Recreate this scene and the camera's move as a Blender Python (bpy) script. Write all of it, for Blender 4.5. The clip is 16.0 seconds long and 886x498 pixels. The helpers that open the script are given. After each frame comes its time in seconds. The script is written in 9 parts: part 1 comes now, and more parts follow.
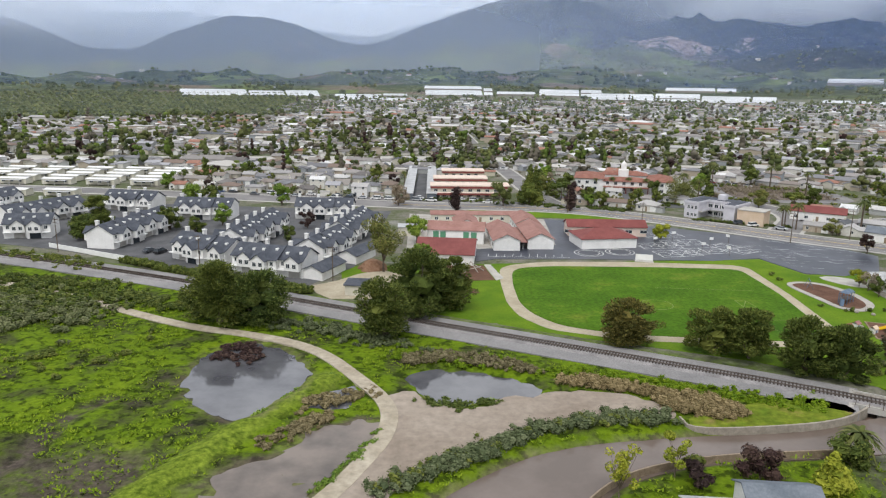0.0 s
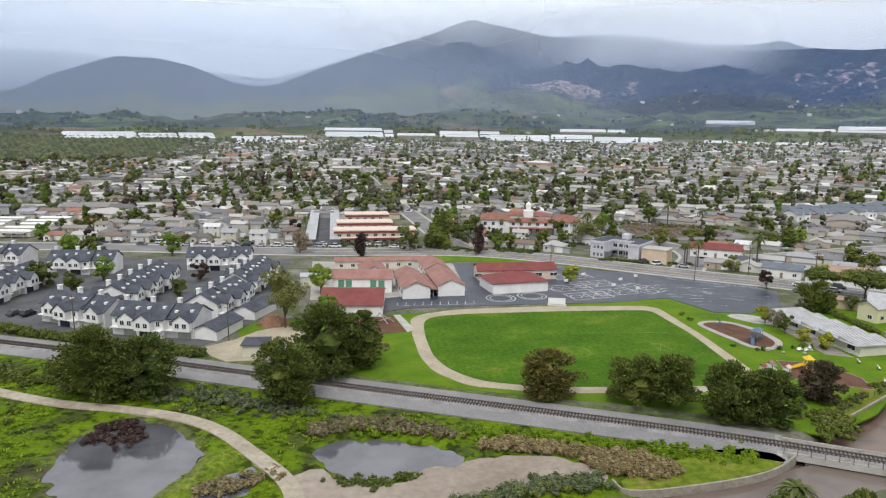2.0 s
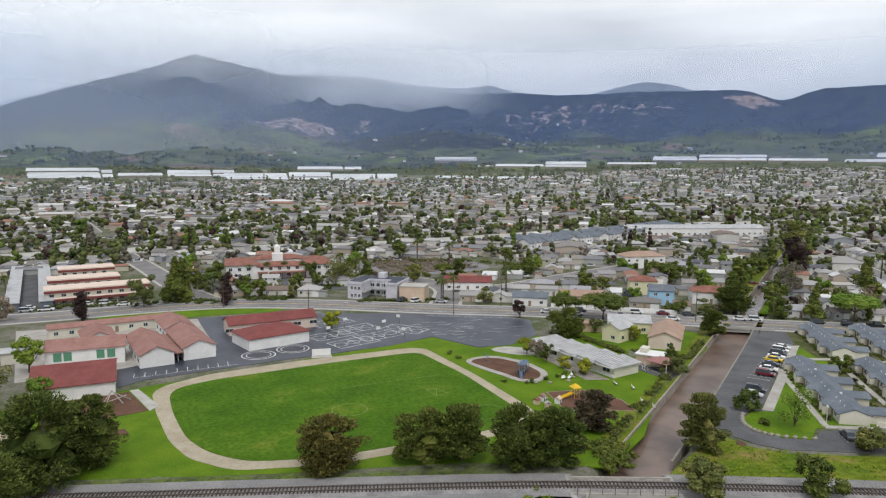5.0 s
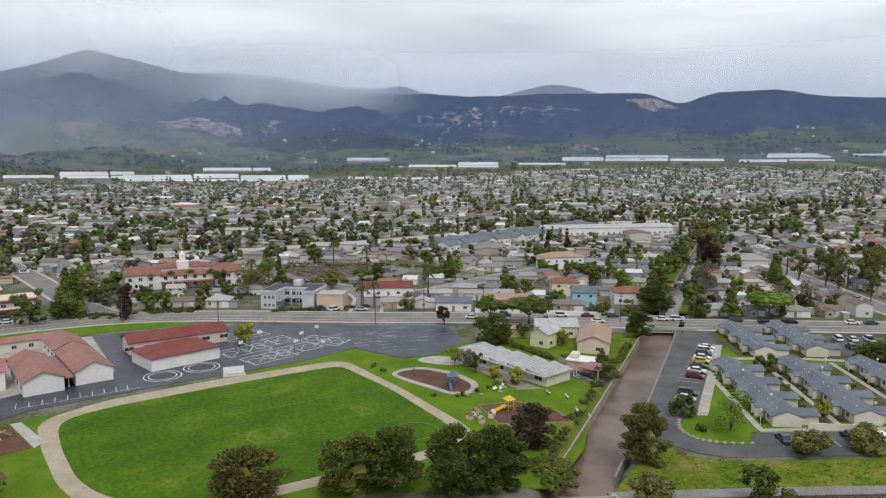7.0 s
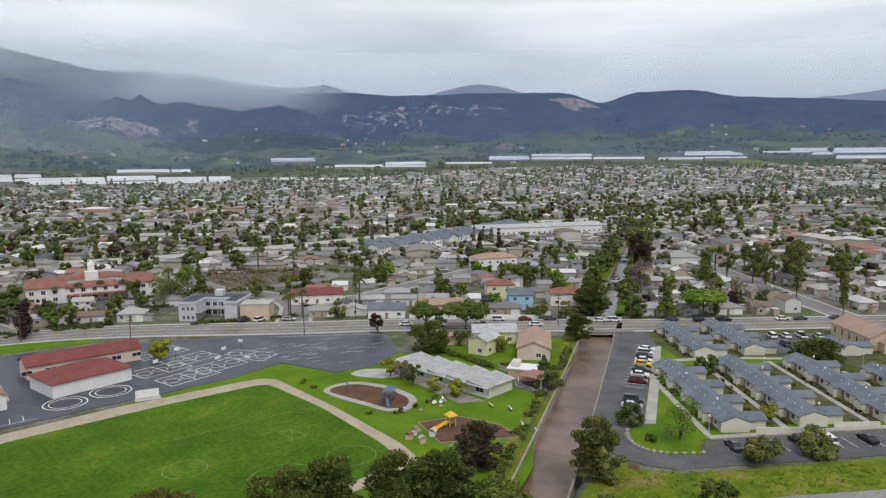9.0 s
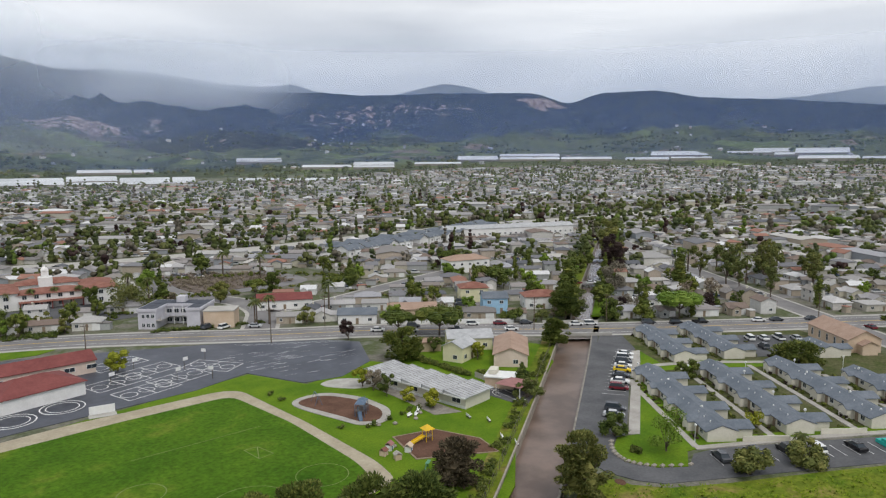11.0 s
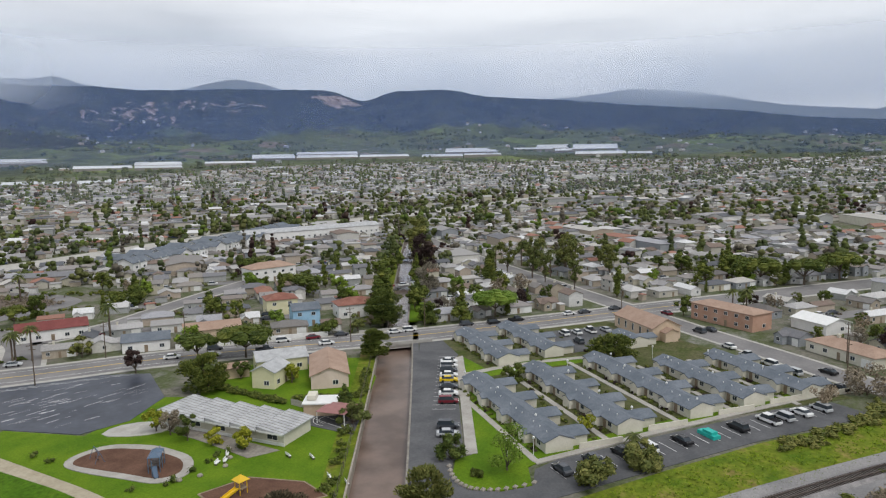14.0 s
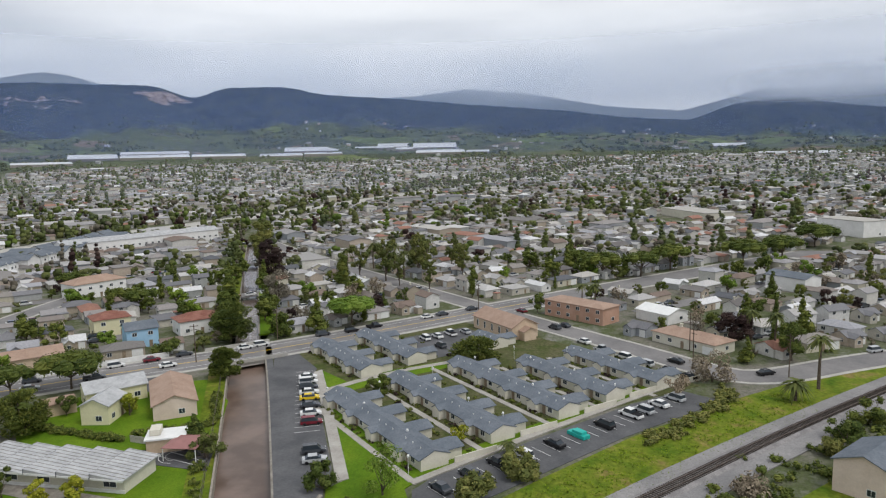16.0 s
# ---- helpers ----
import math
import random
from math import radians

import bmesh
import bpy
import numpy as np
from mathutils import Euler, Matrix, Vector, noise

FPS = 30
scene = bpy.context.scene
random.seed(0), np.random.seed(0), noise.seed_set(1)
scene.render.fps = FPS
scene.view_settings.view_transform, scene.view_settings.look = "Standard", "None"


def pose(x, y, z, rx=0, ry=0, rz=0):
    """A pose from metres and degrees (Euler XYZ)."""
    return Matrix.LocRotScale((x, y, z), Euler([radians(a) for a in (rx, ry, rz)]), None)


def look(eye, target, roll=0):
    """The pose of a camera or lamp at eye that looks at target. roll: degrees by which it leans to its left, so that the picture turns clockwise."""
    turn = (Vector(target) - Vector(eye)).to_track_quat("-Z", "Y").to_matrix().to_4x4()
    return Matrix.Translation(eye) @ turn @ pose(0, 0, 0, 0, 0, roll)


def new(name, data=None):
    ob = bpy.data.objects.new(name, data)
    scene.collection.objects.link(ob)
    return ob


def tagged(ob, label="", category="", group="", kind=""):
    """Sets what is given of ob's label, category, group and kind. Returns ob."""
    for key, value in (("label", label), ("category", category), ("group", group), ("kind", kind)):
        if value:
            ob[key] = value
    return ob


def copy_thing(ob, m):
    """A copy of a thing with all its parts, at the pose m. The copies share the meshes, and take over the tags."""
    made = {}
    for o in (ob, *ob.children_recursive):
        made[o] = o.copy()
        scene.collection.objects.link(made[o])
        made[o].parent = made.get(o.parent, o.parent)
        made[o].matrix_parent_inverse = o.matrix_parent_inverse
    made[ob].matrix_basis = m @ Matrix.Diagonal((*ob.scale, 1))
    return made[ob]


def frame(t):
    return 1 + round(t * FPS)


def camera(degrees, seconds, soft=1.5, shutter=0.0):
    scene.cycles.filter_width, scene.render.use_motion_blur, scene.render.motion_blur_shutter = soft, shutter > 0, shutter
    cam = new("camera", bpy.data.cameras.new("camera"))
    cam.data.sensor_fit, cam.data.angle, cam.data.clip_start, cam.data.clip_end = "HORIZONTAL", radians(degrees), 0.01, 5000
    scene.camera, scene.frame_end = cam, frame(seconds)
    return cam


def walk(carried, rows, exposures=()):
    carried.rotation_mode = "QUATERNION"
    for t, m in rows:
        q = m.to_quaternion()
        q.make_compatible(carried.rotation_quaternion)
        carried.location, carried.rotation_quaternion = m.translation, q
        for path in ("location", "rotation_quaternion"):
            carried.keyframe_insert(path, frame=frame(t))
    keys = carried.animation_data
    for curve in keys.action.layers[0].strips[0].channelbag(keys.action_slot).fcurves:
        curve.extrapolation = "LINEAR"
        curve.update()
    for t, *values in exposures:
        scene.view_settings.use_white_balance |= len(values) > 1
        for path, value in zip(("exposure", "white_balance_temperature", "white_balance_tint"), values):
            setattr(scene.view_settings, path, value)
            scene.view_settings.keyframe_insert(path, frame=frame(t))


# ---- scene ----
# The camera: a drone about 54 m up that drifts inland and turns right.
cam = camera(64.3, 16.0, soft=1.2)
PATH = [
    # seconds, x, y, z, yaw, pitch, roll
    (0, 0.00, 0.00, 54.00, 0.02, -13.55, 0.79),
    (0.5, -0.24, 2.86, 53.92, -0.84, -12.98, 0.89),
    (1, -0.27, 5.29, 54.16, -2.42, -12.12, 0.76),
    (1.5, -0.31, 7.89, 54.20, -4.78, -11.17, 0.73),
    (2, -0.58, 10.87, 54.13, -7.88, -10.20, 0.73),
    (2.5, -0.96, 13.36, 54.20, -11.40, -9.25, 0.65),
    (3, -0.80, 15.92, 54.31, -16.14, -8.36, 0.49),
    (3.5, -1.17, 18.27, 54.22, -21.24, -7.57, 0.35),
    (4, -1.25, 21.20, 54.38, -24.68, -7.19, 0.30),
    (4.5, -1.19, 23.89, 54.43, -26.69, -7.06, 0.21),
    (5, -0.81, 26.87, 54.29, -28.84, -7.06, 0.23),
    (7.5, 3.56, 39.68, 54.43, -37.19, -6.97, 0.06),
    (8, 5.00, 42.03, 54.49, -38.43, -6.98, -0.02),
    (8.5, 6.30, 44.37, 54.51, -40.22, -6.99, -0.14),
    (9, 7.57, 46.53, 54.64, -41.80, -7.03, -0.28),
    (11.5, 13.62, 55.34, 54.70, -46.15, -7.07, -0.41),
    (12, 16.24, 58.30, 54.90, -48.96, -7.14, -0.59),
    (12.5, 18.03, 60.19, 54.88, -51.71, -7.19, -0.74),
    (13, 19.50, 62.16, 55.00, -53.94, -7.22, -0.83),
    (13.5, 20.87, 63.98, 55.16, -57.23, -7.32, -0.92),
    (14, 22.11, 65.65, 55.30, -60.57, -7.40, -0.96),
    (14.5, 23.70, 67.70, 55.35, -64.10, -7.48, -1.01),
    (15, 25.19, 69.32, 55.53, -67.58, -7.56, -1.11),
    (15.5, 26.59, 71.02, 55.83, -70.94, -7.66, -1.19),
    (16, 28.22, 72.69, 56.10, -73.38, -7.75, -1.25),
]


def aim(x, y, z, yaw, pitch, roll):
    a, p = radians(yaw), radians(pitch)
    way = Vector((-math.sin(a) * math.cos(p), math.cos(a) * math.cos(p), math.sin(p)))
    eye = Vector((x, y, z))
    return look(eye, eye + way, roll)


walk(cam, [(t, aim(*row)) for t, *row in PATH], [(0, 0.37), (1.5, 0.34), (3.5, 0.22), (5, 0.09), (9, 0.0), (11.5, -0.03), (16, 0.0)])

# Overcast daylight: a cloud deck over a pale sky, and a wide soft sun behind it.
world = bpy.data.worlds.new("overcast")
scene.world = world
world.use_nodes = True
wn, wl = world.node_tree.nodes, world.node_tree.links
wn.clear()
w_out = wn.new("ShaderNodeOutputWorld")
w_sky = wn.new("ShaderNodeTexSky")
w_sky.sky_type, w_sky.sun_disc = "NISHITA", False
w_sky.sun_elevation, w_sky.sun_rotation = radians(50), radians(200)
w_bg_sky = wn.new("ShaderNodeBackground")
w_bg_sky.inputs["Strength"].default_value = 0.1
w_bg_cloud = wn.new("ShaderNodeBackground")
w_bg_cloud.inputs["Strength"].default_value = 1.05
w_co = wn.new("ShaderNodeTexCoord")
w_map = wn.new("ShaderNodeMapping")
w_map.inputs["Scale"].default_value = (1.0, 1.0, 5.0)
w_map.inputs["Location"].default_value = (3.1, 0.4, 0.2)
w_noise = wn.new("ShaderNodeTexNoise")
w_noise.inputs["Scale"].default_value, w_noise.inputs["Detail"].default_value = 1.7, 4.0
w_noise.inputs["Roughness"].default_value = 0.45
w_ramp = wn.new("ShaderNodeValToRGB")
w_ramp.color_ramp.elements[0].position, w_ramp.color_ramp.elements[0].color = 0.34, (0.63, 0.66, 0.71, 1)
w_ramp.color_ramp.elements[1].position, w_ramp.color_ramp.elements[1].color = 0.60, (0.925, 0.945, 0.975, 1)
w_add = wn.new("ShaderNodeAddShader")
wl.new(w_co.outputs["Generated"], w_map.inputs["Vector"])
wl.new(w_map.outputs["Vector"], w_noise.inputs["Vector"])
wl.new(w_noise.outputs["Fac"], w_ramp.inputs["Fac"])
# The cloud deck thins towards the east, and streaks hang in it.
w_sep = wn.new("ShaderNodeSeparateXYZ")
wl.new(w_co.outputs["Generated"], w_sep.inputs[0])
w_east = wn.new("ShaderNodeMapRange")
w_east.interpolation_type = "SMOOTHSTEP"
w_east.inputs[1].default_value, w_east.inputs[2].default_value, w_east.inputs[3].default_value, w_east.inputs[4].default_value = 0.75, 1.0, 0.0, 0.75
wl.new(w_sep.outputs["X"], w_east.inputs[0])
w_thin = wn.new("ShaderNodeMix")
w_thin.data_type = "RGBA"
w_thin.inputs[7].default_value = (0.92, 0.94, 0.965, 1)
wl.new(w_east.outputs[0], w_thin.inputs[0])
wl.new(w_ramp.outputs["Color"], w_thin.inputs[6])
w_map2 = wn.new("ShaderNodeMapping")
w_map2.inputs["Scale"].default_value, w_map2.inputs["Location"].default_value = (1.0, 1.0, 9.0), (0.7, 2.2, 0.4)
w_streak = wn.new("ShaderNodeTexNoise")
w_streak.inputs["Scale"].default_value, w_streak.inputs["Detail"].default_value = 2.6, 6.0
w_tone = wn.new("ShaderNodeValToRGB")
w_tone.color_ramp.elements[0].position, w_tone.color_ramp.elements[0].color = 0.36, (0.84, 0.85, 0.87, 1)
w_tone.color_ramp.elements[1].position, w_tone.color_ramp.elements[1].color = 0.58, (1.03, 1.03, 1.03, 1)
w_mult = wn.new("ShaderNodeMix")
w_mult.data_type, w_mult.blend_type = "RGBA", "MULTIPLY"
w_mult.inputs[0].default_value = 1.0
wl.new(w_co.outputs["Generated"], w_map2.inputs["Vector"])
wl.new(w_map2.outputs["Vector"], w_streak.inputs["Vector"])
wl.new(w_streak.outputs["Fac"], w_tone.inputs["Fac"])
wl.new(w_thin.outputs[2], w_mult.inputs[6])
wl.new(w_tone.outputs["Color"], w_mult.inputs[7])
wl.new(w_mult.outputs[2], w_bg_cloud.inputs["Color"])
wl.new(w_sky.outputs["Color"], w_bg_sky.inputs["Color"])
w_mix = wn.new("ShaderNodeMixShader")
w_mix.inputs["Fac"].default_value = 0.9
wl.new(w_bg_sky.outputs[0], w_mix.inputs[1])
wl.new(w_bg_cloud.outputs[0], w_mix.inputs[2])
wl.new(w_mix.outputs[0], w_out.inputs["Surface"])

sun_data = bpy.data.lights.new("sun", "SUN")
sun_data.energy, sun_data.angle, sun_data.color = 1.55, radians(25), (1.0, 0.97, 0.93)
sun = new("sun", sun_data)
sun.matrix_world = look((0, 0, 300), (60, 170, 0))


# ---- materials ----
def nodes_of(name):
    m = bpy.data.materials.new(name)
    m.use_nodes = True
    n, l = m.node_tree.nodes, m.node_tree.links
    return m, n, l, n["Principled BSDF"]


def noise_node(n, l, vec, scale, detail=4.0, rough=0.6):
    t = n.new("ShaderNodeTexNoise")
    t.inputs["Scale"].default_value, t.inputs["Detail"].default_value, t.inputs["Roughness"].default_value = scale, detail, rough
    l.new(vec, t.inputs["Vector"])
    return t.outputs["Fac"]


def ramp_node(n, l, fac, stops, constant=False):
    r = n.new("ShaderNodeValToRGB")
    e = r.color_ramp.elements
    while len(e) < len(stops):
        e.new(0.5)
    if constant:
        r.color_ramp.interpolation = "CONSTANT"
    for el, (p, c) in zip(e, stops):
        el.position, el.color = p, (*c, 1) if len(c) == 3 else c
    l.new(fac, r.inputs["Fac"])
    return r.outputs["Color"]


def mix_node(n, l, fac, a, b, mode="MIX"):
    m = n.new("ShaderNodeMix")
    m.data_type, m.blend_type = "RGBA", mode
    for key, value in ((0, fac), (6, a), (7, b)):
        if isinstance(value, (int, float)):
            m.inputs[key].default_value = value
        elif isinstance(value, tuple):
            m.inputs[key].default_value = (*value, 1)
        else:
            l.new(value, m.inputs[key])
    return m.outputs[2]


def grain(n, l, b, col, vec, fine, amount, bump, dist=0.05):
    """Fine light and dark grain over a colour, and relief."""
    f = noise_node(n, l, vec, fine, 5.0, 0.65)
    g = ramp_node(n, l, f, [(0.25, (1 - amount,) * 3), (0.75, (1 + amount * 0.6,) * 3)])
    l.new(mix_node(n, l, 1.0, col, g, "MULTIPLY"), b.inputs["Base Color"])
    if bump:
        bp = n.new("ShaderNodeBump")
        bp.inputs["Strength"].default_value, bp.inputs["Distance"].default_value = bump, dist
        l.new(f, bp.inputs["Height"])
        l.new(bp.outputs[0], b.inputs["Normal"])


def surf(name, c1, c2, scale=0.1, fine=3.0, rough=0.85, amount=0.25, bump=0.3, metal=0.0, lo=0.35, hi=0.65, c3=None, dist=0.05):
    """A surface that wanders between two or three colours, with fine grain."""
    m, n, l, b = nodes_of(name)
    vec = n.new("ShaderNodeNewGeometry").outputs["Position"]
    stops = [(lo, c1), (hi, c2)] + ([(min(hi + 0.12, 1.0), c3)] if c3 else [])
    col = ramp_node(n, l, noise_node(n, l, vec, scale), stops)
    grain(n, l, b, col, vec, fine, amount, bump, dist)
    b.inputs["Roughness"].default_value, b.inputs["Metallic"].default_value = rough, metal
    b.inputs["Specular IOR Level"].default_value = 0.1 if rough >= 0.8 else 0.4
    return m


def palette(name, colours, rough=0.8, fine=1.5, amount=0.2, island=False, bump=0.2):
    """One colour of a set for each object (or each loose piece), with grain."""
    m, n, l, b = nodes_of(name)
    vec = n.new("ShaderNodeNewGeometry").outputs["Position"]
    rnd = n.new("ShaderNodeNewGeometry").outputs["Random Per Island"] if island else n.new("ShaderNodeObjectInfo").outputs["Random"]
    col = ramp_node(n, l, rnd, [(i / len(colours), c) for i, c in enumerate(colours)], True)
    grain(n, l, b, col, vec, fine, amount, bump)
    b.inputs["Roughness"].default_value = rough
    b.inputs["Specular IOR Level"].default_value = 0.1 if rough >= 0.8 else 0.4
    return m


def leafy(name, colours, island=True, rough=0.75):
    """Foliage: each leaf cluster a little lighter, darker or yellower than the next."""
    m, n, l, b = nodes_of(name)
    rnd = n.new("ShaderNodeNewGeometry").outputs["Random Per Island"]
    own = n.new("ShaderNodeObjectInfo").outputs["Random"]
    col = ramp_node(n, l, rnd, [(i / max(1, len(colours) - 1), c) for i, c in enumerate(colours)])
    tint = ramp_node(n, l, own, [(0.0, (0.8, 0.85, 0.8)), (1.0, (1.2, 1.12, 0.95))])
    l.new(mix_node(n, l, 1.0, col, tint, "MULTIPLY"), b.inputs["Base Color"])
    b.inputs["Roughness"].default_value = rough
    b.inputs["Specular IOR Level"].default_value = 0.1
    return m


def plain(name, c, rough=0.5, metal=0.0, amount=0.08):
    return surf(name, c, tuple(v * 0.9 for v in c), 0.8, 6.0, rough, amount, 0.05, metal)


M = {}
M["asphalt"] = surf("asphalt", (0.085, 0.087, 0.092), (0.13, 0.13, 0.135), 0.12, 2.0, 0.8, 0.2, 0.1)
M["road"] = surf("road_asphalt", (0.17, 0.165, 0.165), (0.24, 0.23, 0.225), 0.08, 1.2, 0.85, 0.15, 0.1)
M["blacktop"] = surf("blacktop", (0.028, 0.033, 0.048), (0.058, 0.065, 0.085), 0.11, 0.5, 0.42, 0.4, 0.1, c3=(0.105, 0.112, 0.13))
M["concrete"] = surf("concrete", (0.33, 0.31, 0.28), (0.42, 0.40, 0.365), 0.3, 2.5, 0.9, 0.18, 0.1)
M["kerb"] = surf("pale_concrete", (0.36, 0.345, 0.315), (0.46, 0.445, 0.41), 0.4, 3.0, 0.9, 0.12, 0.05)
M["wall_conc"] = surf("stained_concrete", (0.216, 0.194, 0.166), (0.302, 0.281, 0.245), 0.5, 1.5, 0.9, 0.3, 0.2)
M["gravel"] = surf("railway_gravel", (0.205, 0.20, 0.20), (0.29, 0.28, 0.275), 0.07, 3.0, 0.95, 0.3, 0.5)
M["ballast"] = surf("ballast", (0.2, 0.19, 0.19), (0.3, 0.285, 0.28), 0.4, 4.0, 0.95, 0.4, 0.8)
M["dirt"] = surf("packed_dirt", (0.25, 0.205, 0.165), (0.335, 0.285, 0.235), 0.06, 0.7, 0.95, 0.25, 0.2, c3=(0.265, 0.22, 0.18))
M["track"] = surf("pale_sandy_track", (0.33, 0.285, 0.215), (0.43, 0.38, 0.30), 0.15, 0.9, 0.95, 0.3, 0.2)
M["lawn"] = surf("sports_lawn", (0.038, 0.100, 0.005), (0.074, 0.152, 0.009), 0.055, 1.1, 0.95, 0.5, 0.5, lo=0.3, hi=0.56, c3=(0.145, 0.19, 0.022))
M["lawn2"] = surf("garden_lawn", (0.078, 0.155, 0.008), (0.13, 0.21, 0.012), 0.12, 2.5, 0.9, 0.35, 0.4)
M["bank"] = surf("rough_bank_grass", (0.075, 0.135, 0.010), (0.155, 0.19, 0.020), 0.14, 0.9, 0.95, 0.5, 0.9, lo=0.33, hi=0.54, c3=(0.225, 0.18, 0.06))
M["path"] = surf("sandy_path", (0.34, 0.295, 0.215), (0.43, 0.38, 0.285), 0.2, 1.5, 0.95, 0.2, 0.2)
M["mulch"] = surf("red_brown_mulch", (0.105, 0.058, 0.040), (0.155, 0.086, 0.060), 0.3, 4.0, 0.95, 0.35, 0.5)
M["paint"] = surf("worn_white_paint", (0.62, 0.62, 0.6), (0.78, 0.78, 0.76), 0.5, 2.0, 0.7, 0.2, 0.0)
M["white"] = surf("white_stucco", (0.70, 0.69, 0.67), (0.80, 0.79, 0.77), 0.3, 3.0, 0.85, 0.1, 0.1)
M["cream"] = surf("cream_stucco", (0.58, 0.55, 0.46), (0.66, 0.63, 0.54), 0.3, 3.0, 0.85, 0.1, 0.1)
M["tan"] = surf("tan_stucco", (0.55, 0.42, 0.30), (0.62, 0.49, 0.37), 0.3, 3.0, 0.85, 0.1, 0.1)
M["pinkish"] = surf("pale_pink_stucco", (0.62, 0.5, 0.42), (0.7, 0.58, 0.5), 0.3, 3.0, 0.85, 0.1, 0.1)
M["salmon"] = surf("salmon_stucco", (0.42, 0.25, 0.18), (0.50, 0.32, 0.24), 0.3, 3.0, 0.85, 0.1, 0.1)
M["yellow_wall"] = surf("pale_yellow_stucco", (0.66, 0.62, 0.40), (0.74, 0.70, 0.48), 0.3, 3.0, 0.85, 0.1, 0.1)
M["blue_wall"] = surf("light_blue_stucco", (0.30, 0.50, 0.68), (0.38, 0.58, 0.75), 0.3, 3.0, 0.85, 0.1, 0.1)
M["slate"] = surf("dark_grey_shingles", (0.062, 0.069, 0.085), (0.10, 0.108, 0.128), 0.4, 3.0, 0.85, 0.3, 0.4)
M["greyroof"] = surf("blue_grey_shingles", (0.125, 0.145, 0.170), (0.175, 0.195, 0.222), 0.25, 2.5, 0.85, 0.25, 0.4)
M["redroof"] = surf("red_roofing", (0.165, 0.040, 0.036), (0.215, 0.060, 0.052), 0.3, 2.0, 0.75, 0.25, 0.3)
M["pinkroof"] = surf("faded_red_roofing", (0.27, 0.145, 0.122), (0.335, 0.19, 0.165), 0.3, 2.0, 0.85, 0.2, 0.3)
M["tanroof"] = surf("brown_pink_roofing", (0.336, 0.232, 0.176), (0.400, 0.288, 0.224), 0.3, 2.0, 0.85, 0.2, 0.3)
M["tile"] = surf("terracotta_tiles", (0.215, 0.092, 0.070), (0.30, 0.15, 0.115), 0.4, 3.0, 0.85, 0.3, 0.4)
M["metal"] = surf("weathered_white_metal_roof", (0.34, 0.345, 0.35), (0.47, 0.475, 0.48), 0.5, 2.2, 0.65, 0.2, 0.1)
M["glass"] = plain("dark_window_glass", (0.035, 0.045, 0.055), 0.12)
M["wood"] = surf("weathered_wood", (0.22, 0.17, 0.12), (0.32, 0.25, 0.18), 0.8, 5.0, 0.85, 0.3, 0.3)
M["fence"] = surf("grey_fence_boards", (0.36, 0.34, 0.30), (0.48, 0.45, 0.40), 0.8, 5.0, 0.85, 0.25, 0.2)
M["bark"] = surf("bark", (0.09, 0.07, 0.055), (0.17, 0.135, 0.105), 2.0, 8.0, 0.95, 0.4, 0.8)
M["steel"] = surf("rusty_rail_steel", (0.13, 0.10, 0.085), (0.2, 0.17, 0.15), 1.0, 8.0, 0.55, 0.2, 0.1, 0.6)
M["tie"] = surf("creosoted_sleeper", (0.05, 0.042, 0.036), (0.09, 0.075, 0.065), 1.0, 8.0, 0.9, 0.3, 0.4)
M["rubber"] = plain("tyre_rubber", (0.02, 0.02, 0.022), 0.8)
M["yellow_plastic"] = plain("yellow_plastic", (0.75, 0.48, 0.02), 0.4)
M["blue_plastic"] = plain("blue_painted_metal", (0.10, 0.15, 0.22), 0.45)
M["green_panel"] = plain("green_shutter", (0.10, 0.27, 0.16), 0.6)
M["pole"] = plain("brown_utility_wood", (0.13, 0.10, 0.075), 0.9)
M["whitepaint"] = plain("white_paint", (0.78, 0.78, 0.76), 0.5)
M["teal"] = plain("teal_canvas", (0.02, 0.42, 0.36), 0.6)
M["boulder"] = surf("pale_boulder", (0.26, 0.235, 0.20), (0.38, 0.345, 0.30), 0.9, 4.0, 0.95, 0.3, 0.6)
M["whiteplastic"] = surf("white_greenhouse_plastic", (0.42, 0.44, 0.46), (0.62, 0.64, 0.66), 0.012, 0.2, 0.4, 0.12, 0.0)
M["shade"] = plain("dusty_red_canvas", (0.33, 0.17, 0.16), 0.8)

M["leaf_dark"] = leafy("cypress_foliage", [(0.036, 0.054, 0.016), (0.080, 0.108, 0.026), (0.165, 0.185, 0.048)])
M["leaf_rust"] = leafy("olive_brown_foliage", [(0.048, 0.050, 0.016), (0.115, 0.108, 0.030), (0.22, 0.175, 0.055)])
M["leaf_dusk"] = leafy("brown_purple_foliage", [(0.042, 0.034, 0.024), (0.095, 0.074, 0.048), (0.175, 0.130, 0.085)])
M["leaf_mid"] = leafy("broadleaf_foliage", [(0.040, 0.060, 0.016), (0.084, 0.112, 0.026), (0.150, 0.168, 0.045)])
M["leaf_light"] = leafy("spring_foliage", [(0.082, 0.140, 0.023), (0.140, 0.217, 0.036), (0.212, 0.282, 0.059)])
M["leaf_olive"] = leafy("olive_foliage", [(0.069, 0.086, 0.029), (0.127, 0.144, 0.046), (0.196, 0.196, 0.069)])
M["leaf_purple"] = leafy("dark_purple_foliage", [(0.022, 0.014, 0.015), (0.044, 0.027, 0.029), (0.078, 0.054, 0.049)])
M["leaf_bare"] = leafy("bare_twigs", [(0.144, 0.120, 0.096), (0.240, 0.204, 0.168), (0.324, 0.276, 0.228)])
